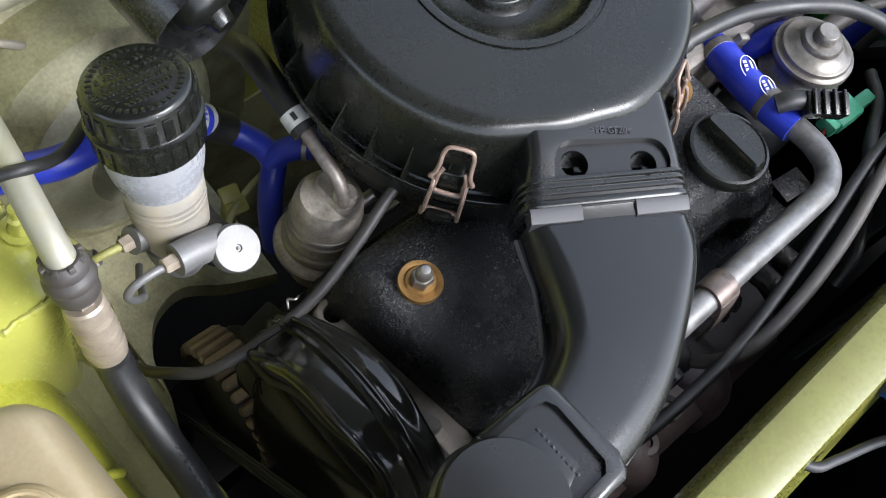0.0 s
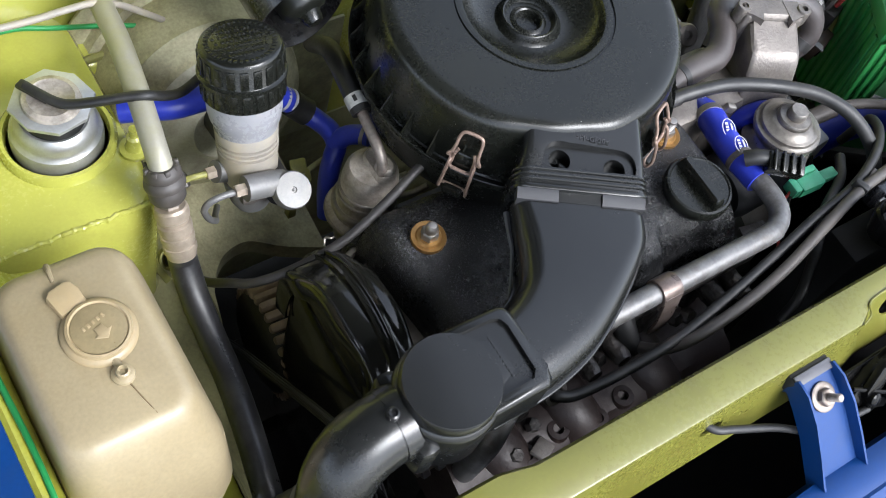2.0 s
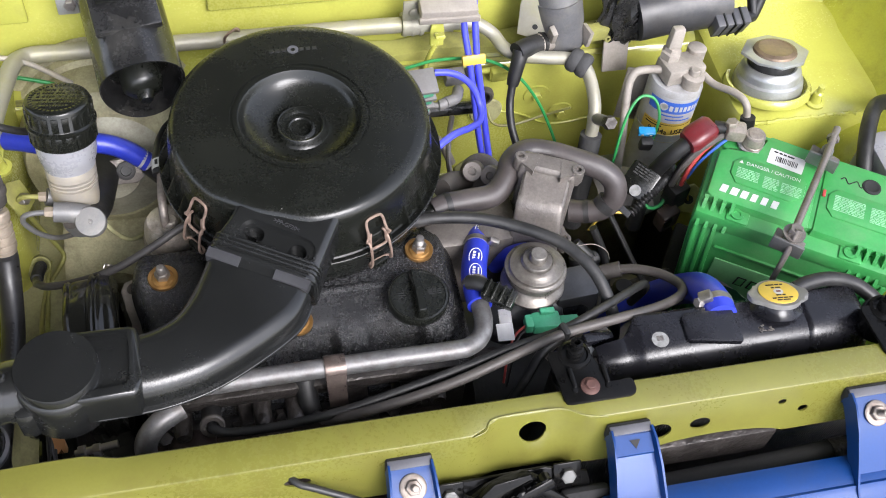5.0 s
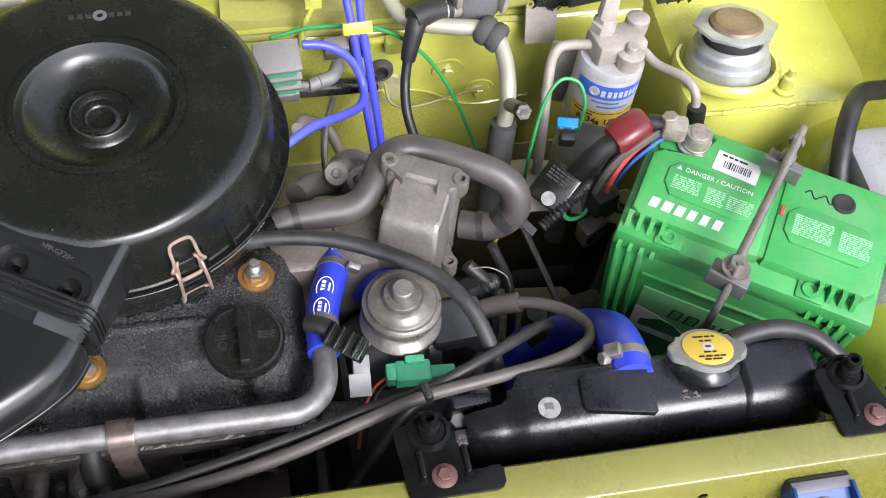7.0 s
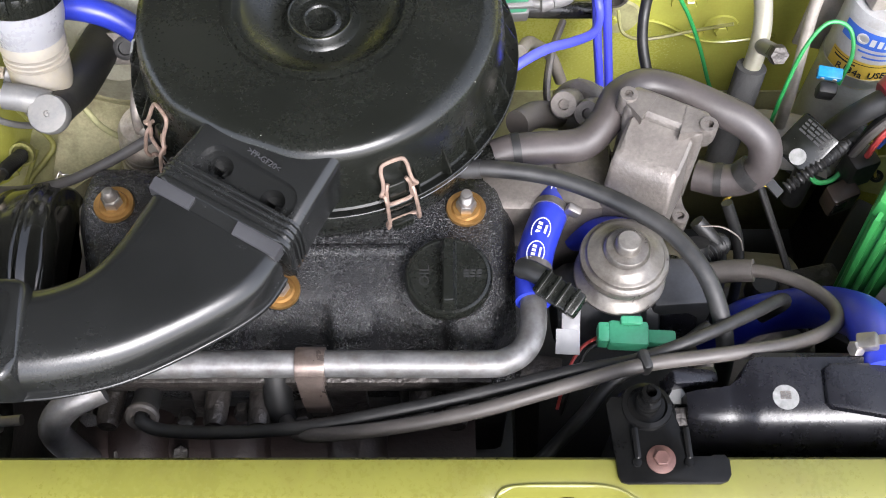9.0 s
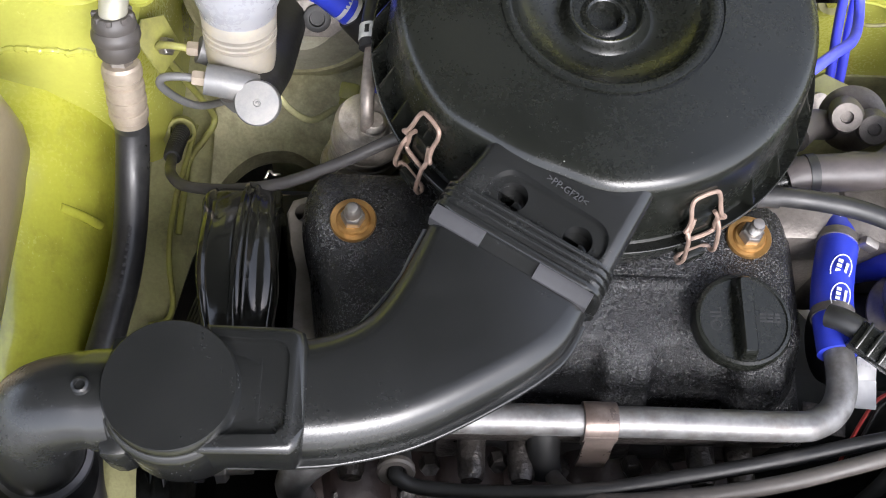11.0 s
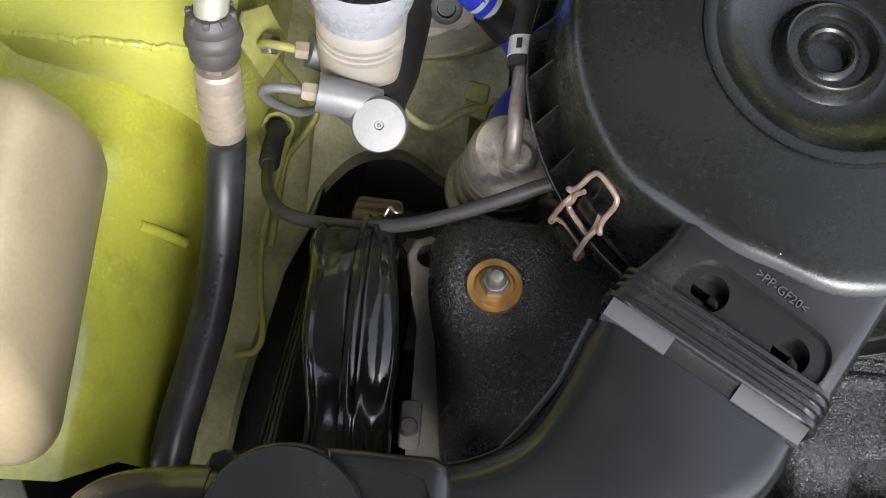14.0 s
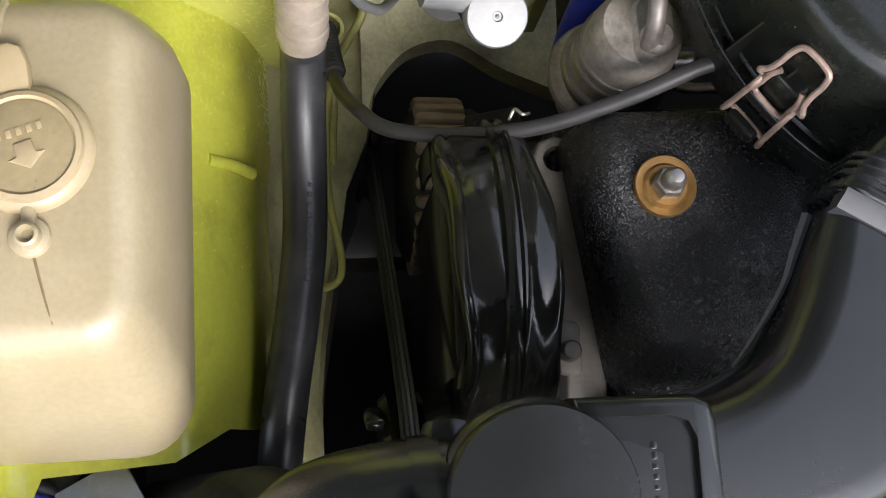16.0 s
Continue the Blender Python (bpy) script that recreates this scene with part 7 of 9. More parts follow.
def logo(parent, at, d, up_, w, h):
    """A white oval outline with plain bars inside."""
    m = axis(at, d, up_)
    bm = bmesh.new()
    n = 28
    o = [bm.verts.new(m @ V(w * math.cos(2 * math.pi * i / n), h * math.sin(2 * math.pi * i / n), 0.0003)) for i in range(n)]
    q = [bm.verts.new(m @ V((w - 0.0007) * math.cos(2 * math.pi * i / n), (h - 0.0007) * math.sin(2 * math.pi * i / n), 0.0003)) for i in range(n)]
    for i in range(n):
        bm.faces.new((o[i], o[(i + 1) % n], q[(i + 1) % n], q[i]))
    for i in range(4):
        rbox(w * 0.22, h * 0.45, 0.0003, m @ pose(-w * 0.5 + i * w * 0.33, h * 0.25, 0.0001), 0, bm)
    rbox(w * 1.0, h * 0.25, 0.0003, m @ pose(0, -h * 0.45, 0.0001), 0, bm)
    return part("oval_mark", bm, WHITE, parent, "white oval print")


wh = thing("coolant_hose", (0.52, 0.1, 0.69), "blue silicone coolant hose with a wire clamp and white ovals", "hose")
part("hose", tube([(0.535, 0.152, 0.680), (0.5310, 0.140, 0.688), (0.5255, 0.122, 0.6960), (0.5182, 0.102, 0.7020), (0.5132, 0.085, 0.7060), (0.5108, 0.070, 0.7090), (0.5100, 0.048, 0.712)], lambda f: 0.0119 if f < 0.8 else 0.0113, seg=26), BLUE, wh)
part("clamp", tube([(0.5262, 0.1242, 0.6953), (0.5240, 0.1187, 0.6972)], 0.0127, seg=26), STEEL, wh, "steel wire clamp")
part("clamp_ear", rbox(0.010, 0.006, 0.008, pose(0.5380, 0.118, 0.702, 0, 20, -20), 0.0015), STEEL, wh)
part("clamp", tube([(0.5114, 0.0740, 0.7082), (0.5106, 0.0690, 0.7092)], 0.0122, seg=24), CAST, wh, "grey crimp ring")
logo(wh, (0.5165, 0.0975, 0.7155), (0.0, -0.22, 1), (-0.93, 0.36, 0), 0.0088, 0.0062)
logo(wh, (0.5120, 0.0790, 0.7200), (0.0, -0.18, 1), (-0.97, 0.25, 0), 0.0080, 0.0058)
logo(wh, (0.5305, 0.1350, 0.7020), (0.0, -0.4, 1), (-0.95, 0.3, 0), 0.0070, 0.0050)
cable("small_blue_hose", [(0.545, 0.118, 0.665), (0.556, 0.111, 0.690), (0.570, 0.106, 0.700), (0.584, 0.101, 0.695), (0.592, 0.098, 0.670)], 0.0085, BLUE, "small blue silicone hose loop behind the valve", "hose", seg=18)
bph = thing("bypass_hose", (0.55, 0.11, 0.73), "black rubber hose arching over the round valve", "hose")
part("hose", tube([(0.462, 0.1330, 0.7320), (0.485, 0.1310, 0.7360), (0.520, 0.1250, 0.7370), (0.549, 0.1145, 0.7360), (0.575, 0.1000, 0.7360), (0.597, 0.0830, 0.7350), (0.614, 0.0600, 0.7300), (0.624, 0.0380, 0.7180), (0.629, 0.0200, 0.7000), (0.631, 0.010, 0.670)], 0.0058, seg=14), RUBBER, bph)
part("end_sleeve", tube([(0.466, 0.1328, 0.7328), (0.478, 0.1317, 0.7350)], 0.0066, seg=14), RUBBER, bph)

# ---------------------------------------------------------------- radiator
FADED_STICKER = pbr("faded_sticker", (0.21, 0.21, 0.205), 0.7, var=0.4, scale=220)
rad = thing("radiator", (0.70, -0.03, 0.35), "satin black radiator with a rounded header tank", "radiator")
part("core", rbox(0.30, 0.034, 0.32, Matrix.Translation((0.715, -0.024, 0.36)), 0.003), FLAT_BLACK, rad)
RT = [(-0.046, 0.690), (-0.0480, 0.702), (-0.0470, 0.7125), (-0.0438, 0.7210), (-0.0385, 0.7280), (-0.0325, 0.7325), (-0.0260, 0.7345), (0.002, 0.7345), (0.006, 0.731), (0.007, 0.690)]


def rt(x, k, back=0.007):
    return [V(x, -0.02 + (min(y, back) + 0.02) * k, 0.69 + (z - 0.69) * k) for y, z in RT]


part("header_tank", loft([rt(0.594, 0.55, -0.016), rt(0.596, 0.80, -0.016), rt(0.602, 0.88, -0.016), rt(0.620, 0.91, -0.014), rt(0.628, 0.92, -0.008), rt(0.632, 0.97, 0.0), rt(0.637, 1.0), rt(0.720, 1.0), rt(0.780, 1.0), rt(0.835, 1.0), rt(0.842, 0.94), rt(0.846, 0.8)]), RAD, rad, angle=40)
part("tank_pad", prism([(0.676, -0.030), (0.720, -0.038), (0.7225, -0.036), (0.7225, -0.006), (0.720, -0.003), (0.679, -0.003), (0.6745, -0.006), (0.6735, -0.027)], 0.7335, 0.7385, Matrix(), 0.0015), RAD, rad)
part("end_step", loft([rt(x, k) for x, k in ((0.786, 0.99), (0.7885, 1.035), (0.793, 1.045), (0.836, 1.045), (0.843, 0.98), (0.847, 0.84))]), RAD, rad)
part("sticker", lathe([(0, 0), (0.0076, 0), (0.0076, 0.0004), (0, 0.0004)], Matrix.Translation((0.6510, -0.0230, 0.7346)), seg=28), FADED_STICKER, rad, "round pale sticker")
bm = bars(bmesh.new(), pose(0.6510, -0.0200, 0.7351), 4, 0.006, 0.0007, 0.0009, seed=3)
part("sticker_print", bm, CAST, rad)
part("filler_neck", lathe([(0, 0), (0.024, 0), (0.024, 0.002), (0.019, 0.006), (0.017, 0.012), (0, 0.012)], pose(0.7645, -0.0055, 0.7325, -20, 0, 0), seg=36), RAD, rad)
part("hose_stub", tube([(0.7130, -0.0080, 0.7120), (0.7132, -0.0045, 0.7215), (0.7137, 0.0010, 0.7262), (0.7144, 0.0060, 0.7262)], 0.0112, seg=22), RAD, rad)
rnd = random.Random(61)
for i in range(9):
    part("scrape", rbox(rnd.uniform(0.002, 0.006), rnd.uniform(0.0008, 0.0018), 0.0004, pose(0.747 + rnd.uniform(-0.006, 0.006), -0.0275 + rnd.uniform(-0.0045, 0.004), 0.7344, 0, 0, rnd.uniform(-50, 50)), 0.0001), CAST, rad, "scraped bare metal")
mrc = pose(0.7640, -0.0030, 0.7440, -24, 0, -4)
oc = []
for i in range(72):
    a = 2 * math.pi * i / 72
    e = max(0.0, abs(math.cos(a)) - 0.80) / 0.20
    oc.append(((0.0205 + 0.0065 * step(e, 0.0, 0.8)) * math.cos(a), 0.0205 * math.sin(a)))
rc = part("filler_cap", prism(oc, 0.0, 0.0048, mrc, 0.0022, 3), ALU, rad, "eared metal cap with a yellow warning disc")
part("disc", lathe([(0, 0), (0.0172, 0), (0.0172, 0.0010), (0.0168, 0.0012), (0, 0.0013)], mrc @ pose(0, 0, 0.0046), seg=48), YELLOW, rc, "yellow warning label")
bm = bmesh.new()
for yy, ww in ((0.012, 0.018), (0.007, 0.010), (-0.006, 0.010), (-0.011, 0.022), (-0.0145, 0.014)):
    bars(bm, mrc @ pose(0.0, yy * 0.88, 0.0059), 1, ww * 0.85, 0.0013, 0.0013, seed=int(yy * 1000) + 50)
part("small_print", bm, FLAT_BLACK, rc)
part("centre_mark", lathe([(0, 0), (0.0042, 0), (0.0042, 0.0004), (0, 0.0004)], mrc @ pose(0, 0, 0.0059), seg=20), WHITE, rc, "white centre roundel")
part("centre_dot", rbox(0.004, 0.002, 0.0003, mrc @ pose(0, 0, 0.0063), 0), RED, rc)


def rad_mount(x, y, bx):
    mt = thing("radiator_bracket", (x, -0.05, 0.74), "black radiator mounting bracket with a rubber grommet", "bracket", "radiator brackets")
    out = [(-0.021, -0.046), (-0.0195, -0.0490), (-0.016, -0.050), (0.034, -0.050), (0.0380, -0.0485), (0.040, -0.0450), (0.040, -0.037), (0.0375, -0.034), (0.031, -0.034), (0.0295, -0.0360), (0.0195, -0.0360), (0.0180, -0.0330), (0.0105, -0.004), (0.008, -0.001), (-0.022, -0.001), (-0.0250, -0.005)]
    part("plate", prism(out, 0, 0.0028, Matrix.Translation((x, y, 0.7520)), 0.0008), BLACKSTEEL, mt)
    gm = pose(x - 0.0025, y - 0.0065, 0.7535, -6, 0, 0)
    part("seat_ring", lathe([(0, -0.030), (0.0150, -0.030), (0.0175, -0.014), (0.0178, -0.008), (0.0160, -0.006), (0, -0.006)], gm, seg=36), BLACKSTEEL, mt)
    gr = part("grommet", lathe([(0, -0.012), (0.0145, -0.012), (0.0150, -0.002), (0.0138, 0.002), (0.0112, 0.0030), (0.0100, 0.0008), (0.0090, 0.0010), (0.0, 0.0010)], gm, seg=36), BLACKSTEEL, mt)
    part("peg", lathe([(0.0070, 0.000), (0.0072, 0.0085), (0.0066, 0.0105), (0.0050, 0.0112), (0.0050, 0.0130), (0.0056, 0.0150), (0.0050, 0.0182), (0.0030, 0.0186), (0.0026, 0.0120), (0, 0.0120)], gm, seg=28), BLACKSTEEL, gr)
    wb = part("flange_bolt", lathe([(0, 0), (0.0080, 0), (0.0080, 0.0013), (0.0058, 0.0026), (0, 0.0026)], Matrix.Translation((bx, -0.0660, 0.7545)), seg=24), RUST, mt, "rusty brown flange bolt")
    part("bolt_head", hexnut((bx, -0.0660, 0.7565), (0, 0, 1), 0.0046, 0.0032), RUST, wb)
    for sx in (-0.013, 0.015):
        part("rib", rbox(0.0042, 0.018, 0.0036, pose(bx + sx, -0.057, 0.7545, 8, 0, 4), 0.0016), BLACKSTEEL, mt)
        part("rib_foot", lathe([(0, 0), (0.0030, 0), (0.0025, 0.0012), (0, 0.0016)], Matrix.Translation((bx + sx, -0.0675, 0.7546)), seg=14), BLACKSTEEL, mt)
    return mt


rad_mount(0.5690, -0.0290, 0.5715)
rad_mount(0.8520, -0.0280, 0.858)
mbk = thing("mount_stay", (0.59, -0.01, 0.70), "grey steel stay between radiator and mount", "bracket")
part("stay", rbox(0.030, 0.010, 0.020, pose(0.598, -0.006, 0.705, 0, 15, 10), 0.002), RAD, mbk)
part("stay_plate", rbox(0.019, 0.011, 0.005, pose(0.592, -0.029, 0.716, 10, 0, 3), 0.001), DARK_CAST, mbk)
part("stay_bolt", hexnut((0.5925, -0.0150, 0.712), (0, -0.2, 1), 0.0060, 0.0060), CLAMP, mbk)
part("stay_lug", rbox(0.012, 0.016, 0.010, pose(0.610, 0.006, 0.705, 0, 0, 25), 0.002), CAST, mbk)

rh = thing("radiator_hose", (0.70, 0.03, 0.68), "thick blue silicone radiator hose with a worm clamp", "hose")
part("hose", tube([(0.7134, -0.0070, 0.7300), (0.7152, 0.0110, 0.7258), (0.7185, 0.0380, 0.7044), (0.7205, 0.0600, 0.6713), (0.7180, 0.0810, 0.6330), (0.7030, 0.0930, 0.6020), (0.678, 0.0945, 0.580), (0.664, 0.090, 0.54)], 0.0150, seg=28), BLUE, rh)
hc = part("worm_clamp", tube([(0.7140, 0.0020, 0.7285), (0.7148, 0.0090, 0.7265)], 0.0158, seg=28), STEEL, rh, "slotted steel worm clamp")
part("screw_housing", rbox(0.012, 0.010, 0.008, pose(0.7040, 0.0085, 0.7375, 0, -35, -10), 0.0015), STEEL, hc)
part("screw", hexnut((0.6985, 0.0070, 0.7360), (-0.85, -0.2, 0.3), 0.0048, 0.006), STEEL, hc)
logo(rh, (0.7166, 0.0516, 0.7043), (-0.25, 0.30, 0.92), (0.1, -0.9, 0.4), 0.0090, 0.0055)
part("hose_lip", tube([(0.71335, -0.0073, 0.7301), (0.7134, -0.0063, 0.7298)], 0.0136, seg=28), pbr("orange_hose_core", (0.26, 0.13, 0.10), 0.5, var=0.2), rh, "orange inner ply at the cut end")
cable("overflow_hose", [(0.786, 0.006, 0.7380), (0.802, 0.010, 0.7390), (0.825, 0.011, 0.7380), (0.848, 0.004, 0.7330), (0.868, -0.012, 0.722), (0.885, -0.026, 0.70)], 0.0068, RUBBER, "black overflow hose from the radiator neck", "hose", seg=16)

# ---------------------------------------------------------------- battery
BAT_TURN = radians(-32.5)
bu, bv = V(math.cos(BAT_TURN), math.sin(BAT_TURN), 0), V(-math.sin(BAT_TURN), math.cos(BAT_TURN), 0)
mB = Matrix((bu, bv, V(0, 0, 1))).transposed().to_4x4()
mB.translation = (0.7435, 0.1260, 0)
FADED = pbr("faded_print", (0.20, 0.42, 0.24), 0.5, var=0.4, scale=120)
bat = thing("battery", (0.86, 0.12, 0.52), "green plastic car battery with white labels in a tray", "battery")


def bbox(u0, u1, v0, v1, z0, z1, bev=0.003, seg=2, draft=0.0):
    """A box in the battery's own directions; with draft its ends lean in towards the foot."""
    bm = rbox(u1 - u0, v1 - v0, z1 - z0, pose((u0 + u1) / 2, (v0 + v1) / 2, z0), bev, seg=seg)
    for v in bm.verts:
        v.co.x += draft * max(0.0, 0.691 - v.co.z) * (1 - v.co.x / 0.098)
    bmesh.ops.transform(bm, matrix=mB, verts=bm.verts)
    return bm


case = part("case", bbox(0.001, 0.196, -0.003, 0.117, 0.53, 0.693, 0.003, 2, 0.08), BAT_GREEN, bat)
lidb = part("lid", bbox(-0.001, 0.198, -0.005, 0.119, 0.691, 0.710, 0.003), BAT_GREEN, bat)
part("lid_top", prism([(0.036, 0.011), (0.104, 0.011), (0.104, 0.110), (0.050, 0.112), (0.044, 0.106), (0.044, 0.080), (0.012, 0.080), (0.004, 0.072), (0.004, 0.016), (0.010, 0.011)], 0.709, 0.7190, mB, 0.003), BAT_GREEN, lidb)
part("lid_top", prism([(0.108, 0.011), (0.186, 0.011), (0.193, 0.018), (0.193, 0.082), (0.160, 0.110), (0.108, 0.110)], 0.709, 0.7190, mB, 0.003), BAT_GREEN, lidb)
part("lid_bridge", bbox(0.102, 0.110, 0.014, 0.108, 0.709, 0.7165, 0.001), BAT_GREEN, lidb)
part("post_ledge", bbox(0.006, 0.045, 0.082, 0.116, 0.708, 0.7140, 0.003), BAT_GREEN, lidb)
for u0 in (0.003, 0.152):
    for i in range(4):
        w0 = u0 + i * 0.0088
        part("end_rib", loft([[mB @ V(u, v, z) for u, v, z in ((w0, -0.0055, 0.690), (w0 + 0.0045, -0.0055, 0.690), (w0 + 0.0045, 0.012, 0.7185), (w0, 0.012, 0.7185))], [mB @ V(u, v, z) for u, v, z in ((w0 + 0.0006, -0.0085, 0.694), (w0 + 0.0039, -0.0085, 0.694), (w0 + 0.0039, 0.006, 0.7195), (w0 + 0.0006, 0.006, 0.7195))]]), BAT_GREEN, lidb)
for u in (0.038, 0.148):
    part("boss_plate", bbox(u - 0.010, u + 0.012, -0.004, 0.012, 0.708, 0.7120, 0.002), BAT_GREEN, lidb)
    part("lid_boss", lathe([(0.0035, 0), (0.0066, 0), (0.0062, 0.002), (0.0038, 0.002), (0.0032, 0.0006), (0, 0.0006)], mB @ pose(u, 0.0045, 0.7118), seg=20), BAT_GREEN, lidb)
for i in range(9):
    part("case_rib", bbox(-0.0015, 0.002, 0.002 + i * 0.0125, 0.0075 + i * 0.0125, 0.535, 0.690, 0.0012, 2, 0.08), BAT_GREEN, case)
for i in range(3):
    part("case_rib", bbox(0.003 + i * 0.0090, 0.0078 + i * 0.0090, -0.0052, -0.001, 0.535, 0.690, 0.0012, 2, 0.08), BAT_GREEN, case)
    part("case_rib", bbox(0.170 + i * 0.0090, 0.1748 + i * 0.0090, -0.0052, -0.001, 0.535, 0.690, 0.0012, 2, 0.08), BAT_GREEN, case)
part("case_step", bbox(0.030, 0.168, -0.0056, -0.001, 0.664, 0.6675, 0.001), BAT_GREEN, case)
part("label_panel", prism([(0.0200, 0.0470), (0.0270, 0.0365), (0.0815, 0.0350), (0.0930, 0.0450), (0.0930, 0.0640), (0.0860, 0.0725), (0.0280, 0.0710), (0.0200, 0.0620)], 0.7185, 0.7208, mB, 0.001), BAT_GREEN, lidb)
part("label_panel", prism([(0.1160, 0.0430), (0.1230, 0.0340), (0.1760, 0.0340), (0.1850, 0.0430), (0.1850, 0.0600), (0.1760, 0.0700), (0.1240, 0.0700), (0.1160, 0.0610)], 0.7185, 0.7208, mB, 0.001), BAT_GREEN, lidb)
for uc, vc_, n_, w_, sd in ((0.0365, 0.0560, 7, 0.022, 21), (0.0600, 0.0550, 8, 0.015, 22), (0.0800, 0.0540, 7, 0.020, 23), (0.1370, 0.0610, 10, 0.030, 24), (0.1700, 0.0600, 10, 0.024, 25)):
    tagged(part("small_print", bars(bmesh.new(), mB @ pose(uc, vc_, 0.7206), n_, w_, 0.0011, 0.0012, seed=sd), FADED, bat), kind="stuff")
part("warning_sign", prism([(0.0255, 0.0625), (0.0295, 0.0625), (0.0275, 0.0662)], 0.7206, 0.7210, mB), WHITE, bat, "white warning triangle")
writing("lettering", "DANGER / CAUTION", 0.0058, mB @ pose(0.0595, 0.0622, 0.7208), WHITE, bat, 0.0002)
# plain slanted bars for the maker's name
for i, wu in enumerate((0.0092, 0.0100, 0.0092, 0.0080, 0.0080, 0.0085)):
    u_ = 0.0145 + i * 0.0101
    part("name_bar", prism([(u_, 0.0205), (u_ + wu * 0.72, 0.0205), (u_ + wu * 0.72 + 0.0016, 0.0300), (u_ + 0.0016, 0.0300)], 0.7188, 0.7196, mB, 0.0), WHITE, bat)
mbl = mB @ pose(0.0690, 0.0850, 0, 0, 0, -3)
part("barcode_label", prism(rrect(0.0360, 0.0200, 0.001, 2), 0.7188, 0.7194, mbl), WHITE, bat, "white label with black bars")
rnd = random.Random(8)
bm = bmesh.new()
u = -0.010
while u < 0.012:
    w = rnd.uniform(0.0005, 0.0013)
    rbox(w, 0.0070, 0.0004, mbl @ pose(u, -0.0015, 0.7193), 0, bm)
    u += w + rnd.uniform(0.0006, 0.0011)
tagged(part("barcode", bm, FLAT_BLACK, bat), kind="stuff")
tagged(part("label_text", bars(bmesh.new(), mbl @ pose(-0.003, 0.0066, 0.7193), 1, 0.022, 0.0018, 0.0012, seed=41), FLAT_BLACK, bat), kind="stuff")
fl = part("front_label", bbox(0.036, 0.148, -0.0046, -0.0026, 0.585, 0.649, 0.0004), pbr("pale_green_label", (0.15, 0.40, 0.17), 0.4, var=0.15, scale=40), bat, "pale green front label")
mfl = mB @ Matrix(((1, 0, 0, 0), (0, 0, -1, -0.0046), (0, 1, 0, 0), (0, 0, 0, 1)))
part("label_white", prism([(0.036, 0.585), (0.118, 0.585), (0.082, 0.603), (0.058, 0.615), (0.036, 0.621)], 0.0, 0.0003, mfl), WHITE, fl)
part("car_shape", prism([(0.043, 0.594), (0.044, 0.604), (0.050, 0.606), (0.057, 0.612), (0.070, 0.611), (0.078, 0.604), (0.086, 0.601), (0.088, 0.594)], 0.0003, 0.0006, mfl), pbr("dark_green_print", (0.02, 0.11, 0.05), 0.4, var=0.2), fl, "plain dark green car outline")
for i in range(6):
    u_ = 0.0626 + i * 0.0135
    outer = [(u_, 0.6195), (u_ + 0.0095, 0.6195), (u_ + 0.0118, 0.6335), (u_ + 0.0023, 0.6335)]
    part("name_bar", prism(outer, 0.0002, 0.0006, mfl), FLAT_BLACK, fl)
    inner = [(u_ + 0.0018, 0.6210), (u_ + 0.0080, 0.6210), (u_ + 0.0100, 0.6320), (u_ + 0.0038, 0.6320)]
    part("name_core", prism(inner, 0.0006, 0.0009, mfl), BAT_GREEN, fl)
part("marker_scrawl", tube([mB @ V(0.124 + 0.004 * i, 0.0855 + 0.0035 * math.sin(i * 2.1), 0.7192) for i in range(7)], 0.0006, seg=5), FLAT_BLACK, bat)
part("vent_eye", lathe([(0, 0), (0.0095, 0), (0.0090, 0.0015), (0.0072, 0.002), (0.0060, 0.0012), (0, 0.0012)], mB @ pose(0.1544, 0.0875, 0.7188), seg=28), FLAT_BLACK, bat, "dark charge indicator eye")
part("red_mark", bbox(0.1100, 0.1130, 0.0560, 0.0650, 0.7186, 0.7200, 0.0004), RED_WIRE, bat)
TERM = pbr("dusty_terminal_lead", (0.30, 0.265, 0.225), 0.45, metal=0.5, var=0.35, scale=80, dirt=(0.14, 0.11, 0.08), dirt_amt=0.7, dirt_scale=60, bump=0.25, bscale=300)
pt = thing("battery_terminal", (0.82, 0.186, 0.715), "dull lead battery terminal clamp with a bolt", "battery terminal")
pp = V(0.8215, 0.1880, 0)
part("post_ring", lathe([(0.0095, 0.715), (0.0140, 0.715), (0.0140, 0.718), (0.0095, 0.718), (0.0095, 0.715)], Matrix.Translation(pp), seg=28), ZINC, pt)
part("clamp", lathe([(0, 0.717), (0.0110, 0.717), (0.0112, 0.7205), (0.0106, 0.7210), (0.0104, 0.7300), (0.0098, 0.7318), (0.0078, 0.7320), (0.0072, 0.7330), (0.0, 0.7332)], Matrix.Translation(pp), seg=28), TERM, pt)
part("jaw", rbox(0.020, 0.018, 0.016, pose(0.8045, 0.1980, 0.7200, 0, 0, -20), 0.004), TERM, pt)
part("bolt", hexnut((0.800, 0.201, 0.734), (-0.2, 0.2, 1), 0.0065, 0.006), TERM, pt)
rt_ = thing("terminal_boot", (0.774, 0.21, 0.72), "dark red rubber terminal boot on a black cable", "terminal cover")
part("boot", loft([[axis((0.785, 0.2100, 0.7250), (-0.80, -0.30, -0.25)) @ V(px * s, py * s, z) for px, py in rrect(0.026, 0.024, 0.008, 4)] for z, s in ((0.0, 0.75), (0.004, 1.0), (0.026, 1.05), (0.032, 0.85))]), RED, rt_)
part("cable", tube([(0.762, 0.2020, 0.7160), (0.748, 0.2000, 0.7020), (0.738, 0.202, 0.680), (0.733, 0.205, 0.65), (0.73, 0.20, 0.58)], 0.0085, seg=16), RUBBER, rt_, "thick black battery cable")
